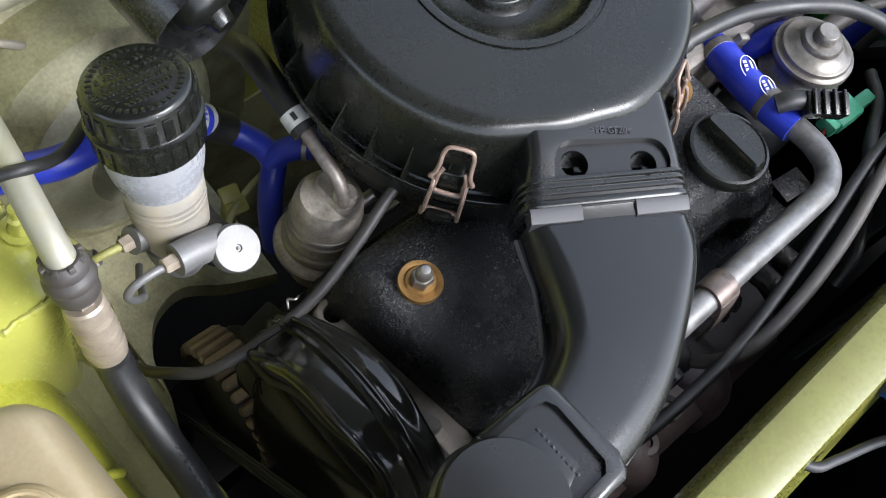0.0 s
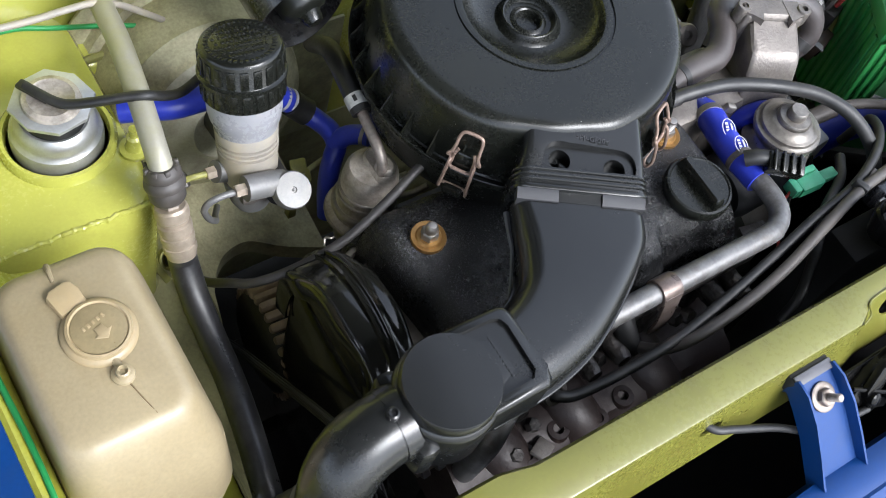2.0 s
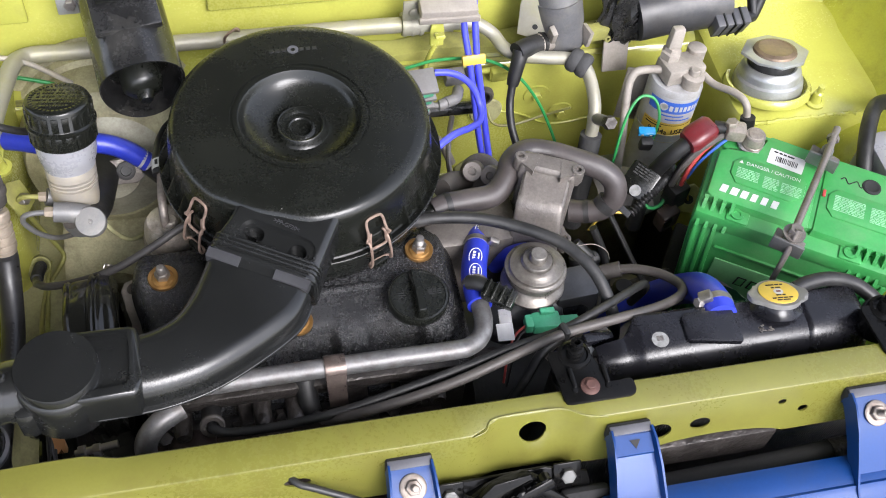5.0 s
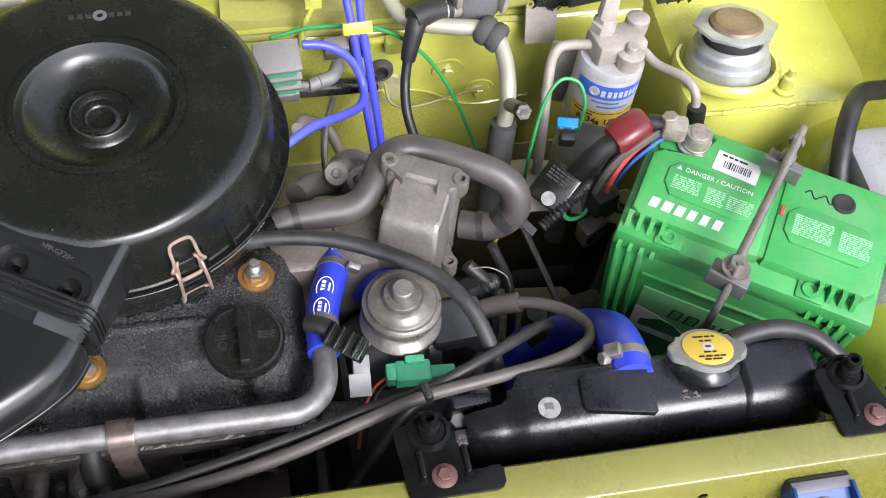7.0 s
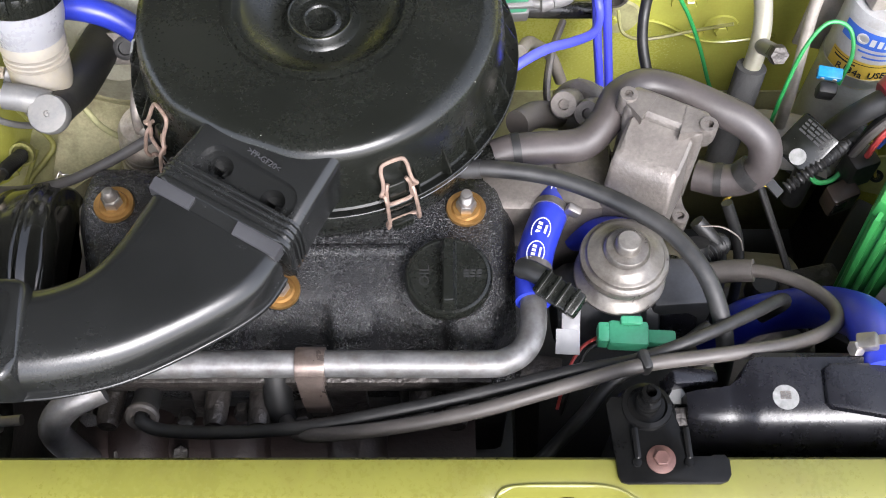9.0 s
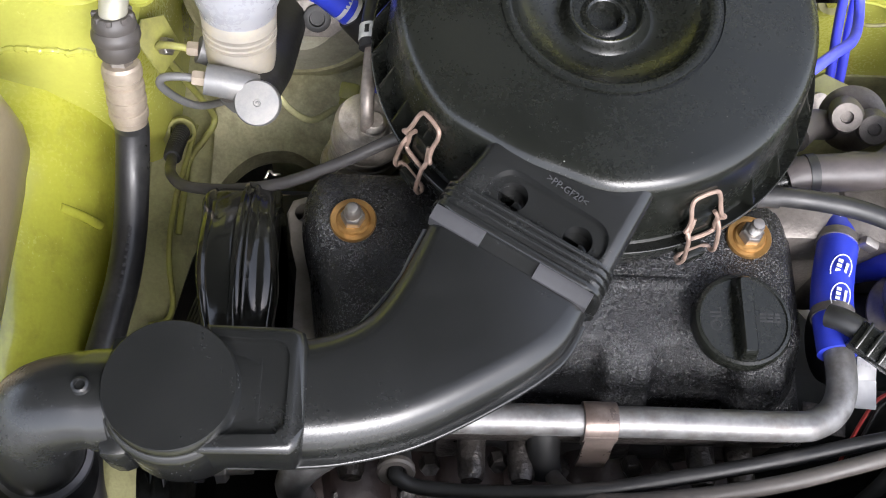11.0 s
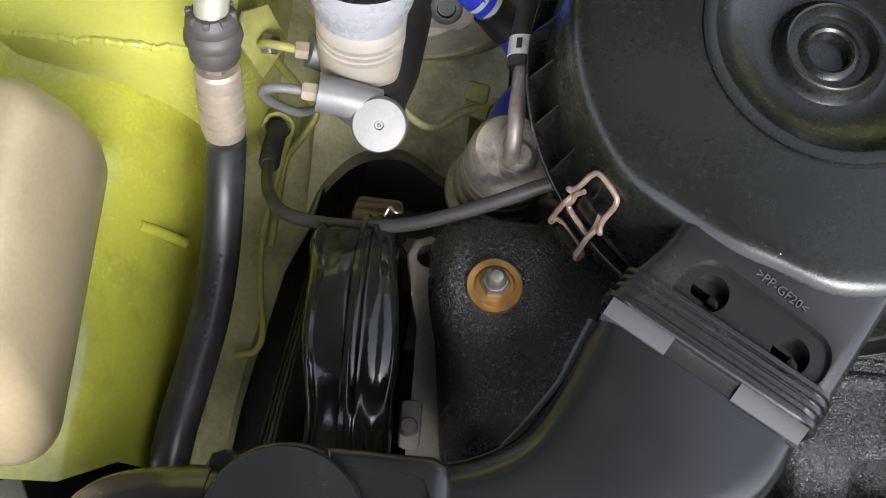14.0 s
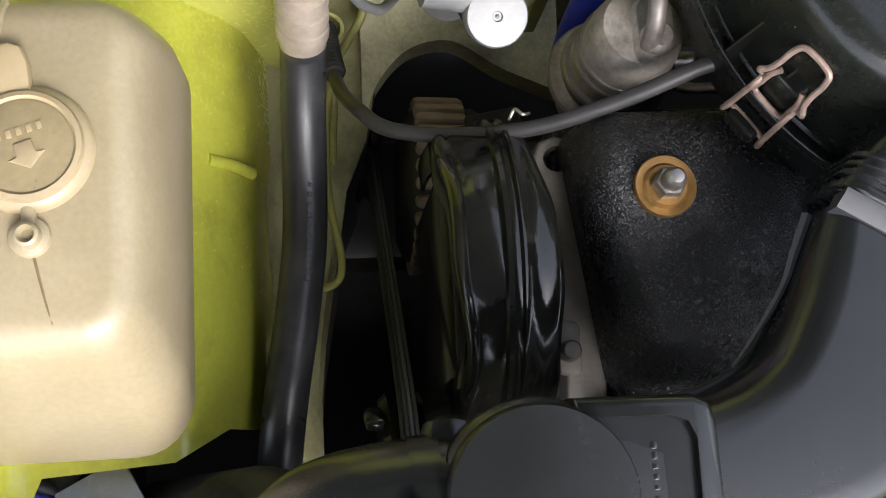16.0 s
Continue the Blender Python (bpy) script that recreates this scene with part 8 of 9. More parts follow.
part("cable_lug", tube([(0.786, 0.2085, 0.7260), (0.800, 0.2020, 0.7280)], 0.0065, seg=12), RUBBER, rt_)
cable("red_wire", [(0.806, 0.206, 0.722), (0.790, 0.200, 0.716), (0.774, 0.193, 0.709), (0.763, 0.186, 0.700), (0.757, 0.182, 0.686), (0.758, 0.184, 0.668)], 0.0024, RED_WIRE, "red wire from the battery terminal", "wire", seg=8)
cable("grey_wire", [(0.802, 0.202, 0.726), (0.784, 0.196, 0.720), (0.766, 0.190, 0.712), (0.752, 0.186, 0.690), (0.748, 0.19, 0.64)], 0.0034, RUBBER_GREY, "grey wire from the battery terminal", "wire", seg=8)
cable("blue_wire", [(0.808, 0.200, 0.7215), (0.794, 0.195, 0.7175), (0.780, 0.190, 0.7085), (0.770, 0.188, 0.694), (0.766, 0.190, 0.67)], 0.0016, BLUE_LABEL, "thin blue wire at the battery terminal", "wire", seg=8)
cable("black_wire", [(0.806, 0.208, 0.727), (0.790, 0.204, 0.722), (0.772, 0.198, 0.714), (0.758, 0.196, 0.690), (0.756, 0.20, 0.64)], 0.0030, RUBBER, "black wire beside the battery terminal", "wire", seg=8)
hd = thing("battery_clamp", (0.85, 0.115, 0.72), "grey steel battery hold-down rod with two brackets", "battery clamp")
part("rod", tube([(0.8000, 0.0545, 0.7480), (0.835, 0.0970, 0.7480), (0.8700, 0.1395, 0.7480), (0.8960, 0.1720, 0.7480)], 0.0036, seg=12), CAST, hd)
part("front_rod", tube([(0.8045, 0.0560, 0.7560), (0.7960, 0.0455, 0.728), (0.7915, 0.0405, 0.70), (0.7885, 0.0365, 0.58)], 0.0030, seg=10), CAST, hd)
for cx, cy in ((0.8040, 0.0590), (0.8780, 0.1500)):
    bk = part("bracket", rbox(0.030, 0.020, 0.0035, pose(cx, cy, 0.7285, 0, 10, -40), 0.001), CAST, hd)
    part("bracket_fold", rbox(0.030, 0.003, 0.016, pose(cx - 0.007, cy - 0.008, 0.7290, 0, 0, -40), 0.001), CLAMP, bk)
    part("saddle", rbox(0.012, 0.016, 0.014, pose(cx, cy, 0.7320, 0, 0, -40), 0.004), CLAMP, bk)
part("wing_nut", hexnut((0.8045, 0.0585, 0.7470), (0, 0, 1), 0.0070, 0.008), CAST, hd)
part("washer", lathe([(0, 0), (0.0105, 0), (0.0105, 0.002), (0, 0.002)], Matrix.Translation((0.8045, 0.0585, 0.7455)), seg=24), CAST, hd)
part("nut", hexnut((0.8865, 0.1600, 0.7455), (0.6, 0.75, 0.1), 0.0062, 0.006), CAST, hd)
tray = thing("battery_tray", (0.86, 0.12, 0.50), "black steel battery tray", "battery tray")
part("tray", bbox(-0.004, 0.201, -0.009, 0.123, 0.510, 0.530, 0.003), FLAT_BLACK, tray)
part("tray_leg", bbox(0.02, 0.17, 0.02, 0.10, 0.30, 0.506, 0.003), DARK, tray)

wb_ = thing("overflow_bottle", (0.985, 0.14, 0.55), "milky white plastic overflow bottle beside the battery", "coolant bottle")
part("bottle", loft([[(0.992 + px, 0.135 + py, z) for px, py in rrect(w, h, 0.018, 5)] for z, w, h in ((0.55, 0.07, 0.14), (0.68, 0.07, 0.14), (0.698, 0.062, 0.13), (0.703, 0.045, 0.11))]), WHITE_PL, wb_)
cable("bottle_hose", [(0.945, 0.135, 0.66), (0.952, 0.175, 0.690), (0.968, 0.21, 0.702), (0.99, 0.235, 0.700), (1.02, 0.245, 0.69)], 0.0085, RUBBER, "thick black hose arching behind the battery", "hose", seg=16)

# ---------------------------------------------------------------- drier and relay
dr = thing("receiver_drier", (0.787, 0.3, 0.5), "grey receiver drier canister with blue and yellow labels", "receiver drier")
dd = V(0.06, 0.10, 1).normalized()
mD = axis((0.7795, 0.2920, 0.497), dd)
part("canister", lathe([(0, 0), (0.026, 0), (0.0295, 0.006), (0.0295, 0.190), (0.0280, 0.194), (0, 0.194)], mD, seg=44), pbr("pale_grey_enamel", (0.36, 0.36, 0.365), 0.42, var=0.14, scale=20, dirt=(0.20, 0.18, 0.145), dirt_amt=0.7, dirt_scale=24), dr)


def wrap(z0, z1, a0, a1, r, n=26):
    """A patch of the canister's side between two heights and two angles."""
    bm = bmesh.new()
    lo, hi = ([bm.verts.new(mD @ V(r * math.cos(radians(a0 + (a1 - a0) * i / n)), r * math.sin(radians(a0 + (a1 - a0) * i / n)), z)) for i in range(n + 1)] for z in (z0, z1))
    for i in range(n):
        bm.faces.new((lo[i], lo[i + 1], hi[i + 1], hi[i]))
    return bm


part("label", wrap(0.152, 0.186, -165, -15, 0.0297), pbr("pale_label_paper", (0.40, 0.40, 0.41), 0.45, var=0.1, scale=60, dirt=(0.25, 0.22, 0.17), dirt_amt=0.5, dirt_scale=40), dr, "white paper label")
lb = part("label", wrap(0.1660, 0.1815, -163, -17, 0.0299), BLUE_LABEL, dr, "blue label band")
for k, (a, w) in enumerate(((-112, 9), (-101, 8), (-91.5, 7), (-82, 8), (-72, 8), (-63, 6), (-54, 8), (-44, 7))):
    part("name_bar", wrap(0.1695, 0.1765, a - w * 0.45, a + w * 0.38, 0.0301, 4), WHITE, lb)
part("emblem", lathe([(0.0030, 0), (0.0048, 0), (0.0048, 0.0004), (0.0030, 0.0004), (0.0030, 0)], mD @ Matrix.Rotation(radians(-38), 4, 'Z') @ pose(0, -0.0299, 0.1737, 90, 0, 0), seg=24), WHITE, lb, "white ring emblem")
for zz, a0, a1 in ((0.1615, -128, -80), (0.1565, -118, -62)):
    part("small_print", wrap(zz, zz + 0.0018, a0, a1, 0.0300, 12), BLUE_LABEL, dr)
yl = part("label", wrap(0.1240, 0.1520, -166, -18, 0.0298), YELLOW, dr, "yellow label band")
for zz in (0.1262, 0.1490):
    part("border", wrap(zz, zz + 0.0008, -163, -21, 0.0300), FLAT_BLACK, yl)
for zz, a0, a1 in ((0.1290, -150, -110), (0.1290, -104, -60), (0.1455, -158, -120)):
    part("small_print", wrap(zz, zz + 0.0016, a0, a1, 0.0300, 12), FLAT_BLACK, yl)
for word, a in (("R134a", -36), ("USE", 6)):
    writing("lettering", word, 0.0088, mD @ Matrix.Rotation(radians(a), 4, 'Z') @ pose(0, -0.0300, 0.1375, 90, 0, 0), FLAT_BLACK, yl, 0.0004)
mt2 = axis((0.7918, 0.3128, 0.690), dd)
hb = part("head_block", rbox(0.046, 0.030, 0.020, mt2 @ pose(0, 0, 0.0, 0, 0, 10), 0.003), DUSTMETAL, dr, "dusty grey head block")
part("sight_glass", lathe([(0, -0.006), (0.0105, -0.006), (0.0105, 0.012), (0.0120, 0.0125), (0.0120, 0.0160), (0.0100, 0.0175), (0.0060, 0.018), (0.0056, 0.0235), (0.0045, 0.0245), (0, 0.0245)], mt2 @ pose(0.008, -0.017, -0.002), seg=24), DUSTMETAL, hb)
part("switch", lathe([(0, 0), (0.0115, 0), (0.0115, 0.010), (0.0085, 0.011), (0.0085, 0.016), (0, 0.016)], mt2 @ pose(-0.012, 0.008, 0.018), seg=6), DUSTMETAL, hb, "grey pressure switch")
part("switch_plug", rbox(0.016, 0.012, 0.026, mt2 @ pose(-0.012, 0.008, 0.033), 0.003, taper=0.85), DUSTMETAL, hb, "pale grey plug")
part("switch", lathe([(0, 0), (0.0105, 0), (0.0105, 0.014), (0.0080, 0.016), (0, 0.016)], mt2 @ pose(0.022, 0.016, 0.010), seg=14), DUSTMETAL, hb)
part("inlet_pipe", tube([mt2 @ V(-0.020, 0, 0.010), (0.752, 0.318, 0.698), (0.741, 0.316, 0.694), (0.735, 0.306, 0.678), (0.727, 0.27, 0.63), (0.724, 0.25, 0.56)], 0.0046, seg=14), DUSTMETAL, dr)
part("outlet_pipe", tube([mt2 @ V(0.022, -0.004, 0.008), (0.824, 0.290, 0.696), (0.839, 0.268, 0.703), (0.846, 0.253, 0.700), (0.848, 0.245, 0.684)], 0.0040, seg=14), DUSTMETAL, dr)
part("outlet_sleeve", tube([(0.848, 0.245, 0.690), (0.849, 0.240, 0.672), (0.849, 0.236, 0.655)], 0.0080, seg=16), RUBBER, dr)
part("strap", lathe([(0.0297, 0.125), (0.0306, 0.125), (0.0306, 0.135), (0.0297, 0.135)], mD, seg=44), ZINC, dr)
part("holder", rbox(0.04, 0.004, 0.08, pose(0.765, 0.335, 0.60, 0, 0, -15), 0.004), DUSTMETAL, dr, "grey steel holder plate")
rl = thing("relay", (0.716, 0.2, 0.66), "black box relay with a round pale sticker", "relay")
mR = axis((0.7200, 0.1990, 0.6600), (-0.38, -0.50, 0.78)) @ pose(0, 0, 0, 0, 0, -12)
part("case", rbox(0.032, 0.034, 0.020, mR, 0.0022), BLACK, rl)
part("sticker", lathe([(0, 0), (0.0060, 0), (0.0060, 0.0004), (0, 0.0004)], mR @ pose(0.002, -0.010, 0.0201), seg=24), FADED_STICKER, rl, "round pale sticker")
bm = bars(bmesh.new(), mR @ pose(0.0, 0.014, 0.0201), 4, 0.022, 0.0016, 0.0014, seed=31)
part("printed_mark", bm, GREY_PRINT, rl)
fu = thing("fuse_holder", (0.734, 0.243, 0.67), "blue fuse in a black holder on looped green wire", "fuse")
mfu = pose(0.7345, 0.2430, 0.6840, 15, 0, -12)
fz = part("fuse", rbox(0.0175, 0.0080, 0.0065, mfu, 0.0012), pbr("translucent_blue", (0.015, 0.20, 0.42), 0.18, var=0.3, scale=120), fu, "translucent blue blade fuse")
part("fuse_ridge", rbox(0.0175, 0.0086, 0.0022, mfu @ pose(0, 0, 0.0052), 0.0008), fz.data.materials[0], fz)
for o in (-0.0045, 0.0045):
    part("blade", rbox(0.0030, 0.0022, 0.0040, mfu @ pose(o, -0.0034, 0.0006), 0.0004), STEEL, fz)
part("holder", rbox(0.0135, 0.0100, 0.016, pose(0.7355, 0.2390, 0.6665, 15, 0, -12), 0.0025), RUBBER, fu)
part("loop", tube([(0.706, 0.236, 0.610), (0.709, 0.246, 0.650), (0.718, 0.262, 0.690), (0.732, 0.272, 0.708), (0.748, 0.270, 0.705), (0.753, 0.258, 0.690), (0.746, 0.244, 0.672)], 0.0016, seg=8), GREEN_WIRE, fu, "looped green wire")
lm = thing("wiring_loom", (0.74, 0.18, 0.6), "black corrugated wiring loom by the battery", "wiring")
pth = ([(0.70, 0.165, 0.655), (0.722, 0.176, 0.668), (0.742, 0.192, 0.668), (0.760, 0.212, 0.655), (0.775, 0.235, 0.63)])
part("conduit", tube(pth, lambda f: 0.0042 + 0.0010 * math.sin(f * 190), seg=12, n=36), RUBBER, lm)
for k, (pts, mt_) in enumerate((([(0.665, 0.175, 0.62), (0.672, 0.165, 0.66), (0.69, 0.16, 0.665)], YELLOW), ([(0.75, 0.205, 0.66), (0.768, 0.20, 0.66), (0.778, 0.19, 0.63)], YELLOW), ([(0.77, 0.215, 0.70), (0.79, 0.205, 0.705), (0.80, 0.198, 0.70)], BLUE_TUBE))):
    part("strand", tube(pts, 0.0013, seg=8), mt_, lm)
part("brown_plug", rbox(0.022, 0.018, 0.03, pose(0.757, 0.186, 0.635, 0, 0, 20), 0.003), DARK, lm)

# ---------------------------------------------------------------- coil, tubes and clutter on the firewall
co = thing("ignition_coil", (0.67, 0.395, 0.66), "grey ignition coil in a steel clamp with a black lead", "ignition coil")
COIL = pbr("dusty_coil_grey", (0.115, 0.115, 0.118), 0.42, metal=0.25, var=0.25, scale=30, dirt=(0.24, 0.22, 0.18), dirt_amt=0.5, dirt_scale=28)
mco = axis((0.684, 0.388, 0.676), (-0.18, 0.22, 0.96))
part("body", lathe([(0, 0), (0.0225, 0.0), (0.0250, 0.003), (0.0255, 0.010), (0.0248, 0.014), (0.0248, 0.100), (0.022, 0.104), (0, 0.104)], mco, seg=36), COIL, co)
part("clamp_band", lathe([(0.0250, 0.030), (0.0264, 0.030), (0.0264, 0.062), (0.0250, 0.062)], mco, seg=36), COIL, co, "steel clamp band")
part("neck", tube([(0.668, 0.382, 0.690), (0.659, 0.378, 0.693), (0.650, 0.374, 0.694)], 0.0115, seg=18), DUSTMETAL, co)
part("cap", tube([(0.622, 0.360, 0.699), (0.636, 0.367, 0.698), (0.655, 0.376, 0.694)], 0.0105, seg=20), RUBBER, co, "black rubber coil cap")
part("cap_ring", tube([(0.6515, 0.3745, 0.6948), (0.6555, 0.3762, 0.6940)], 0.0122, seg=20), RUBBER, co)
part("boot", tube([(0.6275, 0.3610, 0.699), (0.6235, 0.354, 0.690), (0.6190, 0.346, 0.676), (0.6170, 0.342, 0.668)], lambda f: 0.0090 - 0.0025 * f, seg=16), RUBBER, co)
part("lead", tube([(0.6175, 0.344, 0.672), (0.6135, 0.330, 0.652), (0.6125, 0.312, 0.638), (0.617, 0.295, 0.622), (0.625, 0.285, 0.605)], 0.0044, seg=12), RUBBER, co)
br_ = part("bracket", prism([(-0.016, -0.026), (0.012, -0.030), (0.018, 0.000), (0.014, 0.034), (-0.012, 0.040), (-0.018, 0.010)], 0, 0.003, axis((0.648, 0.392, 0.722), (-0.35, -0.85, 0.30)), 0.001), AC_PIPE, co, "pale oversprayed bracket")
part("bracket_hole", lathe([(0, 0.003), (0.0030, 0.003), (0.0030, 0.0036), (0, 0.0036)], axis((0.648, 0.392, 0.722), (-0.35, -0.85, 0.30)) @ pose(0.002, -0.014, 0), seg=16), FLAT_BLACK, br_)
part("spade", rbox(0.006, 0.012, 0.022, pose(0.664, 0.374, 0.700, 20, -10, 10), 0.001), DUSTMETAL, co)
pg = part("plug", rbox(0.026, 0.014, 0.016, pose(0.716, 0.380, 0.690, 0, 8, 14), 0.002), LIME_DIRTY, co, "lime yellow oversprayed plug")
part("plug_lip", rbox(0.005, 0.018, 0.020, pose(0.7035, 0.3765, 0.688, 0, 8, 14), 0.001), DUSTMETAL, pg)
part("plug_eye", lathe([(0.0018, -0.002), (0.0040, -0.002), (0.0040, 0.002), (0.0018, 0.002), (0.0018, -0.002)], axis((0.7315, 0.3785, 0.688), (0.2, -0.9, 0.3)), seg=16), LIME_DIRTY, pg)
wm = thing("wiper_motor", (0.77, 0.40, 0.70), "dusty dark grey wiper motor on the firewall", "motor")
dm = pbr("dusty_motor_grey", (0.030, 0.030, 0.033), 0.45, var=0.3, scale=25, dirt=(0.13, 0.12, 0.10), dirt_amt=0.45)
part("motor", tube([(0.760, 0.385, 0.715), (0.80, 0.385, 0.722), (0.860, 0.385, 0.727)], 0.030, seg=26), dm, wm)
bag = bmesh.new()
bmesh.ops.create_icosphere(bag, subdivisions=4, radius=1.0)
rnd = random.Random(17)
lumps = [(V(rnd.gauss(0, 1), rnd.gauss(0, 1), rnd.gauss(0, 1)).normalized(), rnd.uniform(2.5, 7), rnd.uniform(0, 6), rnd.uniform(0.03, 0.08)) for i in range(9)]
for v in bag.verts:
    c = v.co.normalized()
    k = 1.0 + sum(h * math.sin(f * c.dot(d) * 2.2 + p) for d, f, p, h in lumps)
    v.co = V(0.757 + 0.034 * c.x * k + 0.006 * c.z, 0.392 + 0.020 * c.y * k, 0.715 + 0.050 * c.z * k)
part("cover", bag, DUSTY, wm, "dusty crumpled black plastic cover", angle=25)
part("bracket", rbox(0.03, 0.05, 0.004, axis((0.745, 0.380, 0.668), (0, -1, 0.4)), 0.006), DUSTMETAL, wm)
cnn = thing("loom_connector", (0.83, 0.34, 0.69), "grey rectangular wiring connector with coloured wires", "connector")
part("shell", rbox(0.040, 0.020, 0.026, pose(0.858, 0.362, 0.706, 20, 0, 5), 0.002), pbr("dark_grey_plastic", (0.06, 0.06, 0.065), 0.4, var=0.15), cnn)
for i in range(3):
    part("shell_rib", rbox(0.002, 0.022, 0.027, pose(0.848 + 0.010 * i, 0.361, 0.7065, 20, 0, 5), 0.0006), BLACK, cnn)
for i in range(5):
    part("strand", tube([(0.838, 0.362, 0.710 + 0.004 * i), (0.826, 0.365 + 0.003 * i, 0.714), (0.812, 0.37, 0.700 + 0.004 * i)], 0.0016, seg=6), (CREAM_NECK, RUBBER, YELLOW, RUBBER_GREY, RUBBER)[i], cnn)
part("tail", tube([(0.878, 0.365, 0.717), (0.889, 0.367, 0.713), (0.895, 0.372, 0.716), (0.905, 0.385, 0.736), (0.92, 0.41, 0.76)], 0.0068, seg=12), RUBBER, cnn)
part("tail", tube([(0.893, 0.370, 0.715), (0.891, 0.382, 0.732), (0.887, 0.395, 0.755)], 0.0060, seg=12), RUBBER, cnn)

bt1 = [(0.5640, 0.400, 0.770), (0.5660, 0.378, 0.725), (0.5700, 0.3620, 0.697), (0.5750, 0.3440, 0.660), (0.5790, 0.3250, 0.625), (0.5830, 0.3080, 0.596), (0.586, 0.295, 0.57)]
cable("vacuum_tube", bt1, 0.0036, BLUE_TUBE, "blue vacuum tube hanging down the firewall", "vacuum tube", "blue tubes", seg=12)
cable("vacuum_tube", [(0.5770, 0.402, 0.770), (0.5775, 0.378, 0.728), (0.5790, 0.3600, 0.695), (0.5840, 0.3400, 0.655), (0.5880, 0.3220, 0.620), (0.5910, 0.306, 0.594), (0.593, 0.294, 0.57)], 0.0036, BLUE_TUBE, "blue vacuum tube hanging down the firewall", "vacuum tube", "blue tubes", seg=12)
cable("vacuum_tube", [(0.525, 0.3300, 0.712), (0.540, 0.3300, 0.710), (0.555, 0.3280, 0.703), (0.5680, 0.3240, 0.688), (0.5740, 0.3120, 0.672), (0.5680, 0.2900, 0.676), (0.5480, 0.2580, 0.705), (0.5250, 0.2330, 0.728), (0.505, 0.215, 0.735), (0.49, 0.205, 0.73)], 0.0036, BLUE_TUBE, "blue vacuum tube looping to the air cleaner", "vacuum tube", "blue tubes", seg=12)
tie = part("cable_tie", rbox(0.026, 0.011, 0.005, pose(0.5745, 0.3600, 0.695, 60, 0, 3), 0.0015), YELLOW)
tagged(tie, "yellow tape band round two blue tubes", "tie")
cable("green_lead", [(0.500, 0.360, 0.690), (0.540, 0.372, 0.686), (0.590, 0.372, 0.680), (0.625, 0.362, 0.664), (0.650, 0.350, 0.635), (0.668, 0.338, 0.60), (0.680, 0.325, 0.57), (0.69, 0.31, 0.55)], 0.0018, GREEN_WIRE, "thin green wire hanging along the firewall", "wire", seg=8)
ms = thing("pressure_sensor", (0.51, 0.31, 0.68), "grey pressure sensor with a green band and black pipes", "sensor")
mS = pose(0.502, 0.320, 0.676, 16, 0, 4)
GREYPL = pbr("mid_grey_plastic", (0.15, 0.145, 0.14), 0.5, var=0.2, scale=40, dirt=(0.08, 0.07, 0.06), dirt_amt=0.5, dirt_scale=40)
part("case", rbox(0.034, 0.026, 0.016, mS @ pose(0, 0, -0.012), 0.002), GREYPL, ms)
for i, zz in enumerate((0.006, 0.024, 0.041)):
    part("band", rbox(0.030, 0.024, 0.011, mS @ pose(0, 0, zz - 0.003), 0.002), GREEN_CON, ms, "green solenoid band")
    part("frame", rbox(0.037, 0.028, 0.0055, mS @ pose(0, 0, zz + 0.008), 0.0015), GREYPL, ms)
part("nozzle", tube([mS @ V(0.015, -0.006, 0.008), mS @ V(0.026, -0.008, 0.008), mS @ V(0.034, -0.006, 0.008)], lambda f: 0.0034 if f < 0.5 else 0.0058, seg=14), GREYPL, ms)
part("elbow", tube([mS @ V(0.034, -0.006, 0.008), mS @ V(0.046, -0.002, 0.006), mS @ V(0.054, 0.012, -0.004)], 0.0060, seg=14), GREYPL, ms)
part("pipe", tube([(0.500, 0.345, 0.638), (0.545, 0.352, 0.628), (0.592, 0.362, 0.616)], 0.0075, seg=16), DUSTY, ms)
part("plug", rbox(0.022, 0.014, 0.017, pose(0.556, 0.362, 0.662, 10, 0, 3), 0.002), GREYPL, ms)
part("plug", rbox(0.018, 0.014, 0.016, pose(0.577, 0.363, 0.660, 10, 0, 3), 0.002), GREYPL, ms)
gro = thing("firewall_grommet", (0.600, 0.372, 0.60), "black rubber grommet where a pipe enters the firewall", "grommet")
part("ring", lathe([(0.007, 0), (0.0125, 0), (0.0120, 0.004), (0.0095, 0.007), (0.007, 0.007), (0.007, 0)], axis((0.600, 0.384, 0.610), (0, -1, 0.1)), seg=28), RUBBER_GREY, gro)
part("lobe", lathe([(0, 0), (0.020, 0), (0.018, 0.003), (0, 0.004)], axis((0.606, 0.384, 0.582), (0, -1, 0.1)), seg=28), GRIME, gro)
cable("return_hose", [(0.515, 0.300, 0.640), (0.522, 0.318, 0.628), (0.530, 0.330, 0.610), (0.545, 0.338, 0.585), (0.556, 0.330, 0.56)], 0.0052, DUSTMETAL, "dusty pale metal pipe behind the air cleaner", "pipe", seg=12)
lcn = thing("relay_plug", (0.535, 0.39, 0.72), "grey wiring plug in a lime yellow strap on the firewall", "connector")
part("body", rbox(0.060, 0.024, 0.014, pose(0.5480, 0.386, 0.742, 8, 0, -2), 0.002), DUSTMETAL, lcn)
part("lip", rbox(0.064, 0.004, 0.008, pose(0.5480, 0.374, 0.738, 8, 0, -2), 0.001), DUSTMETAL, lcn)
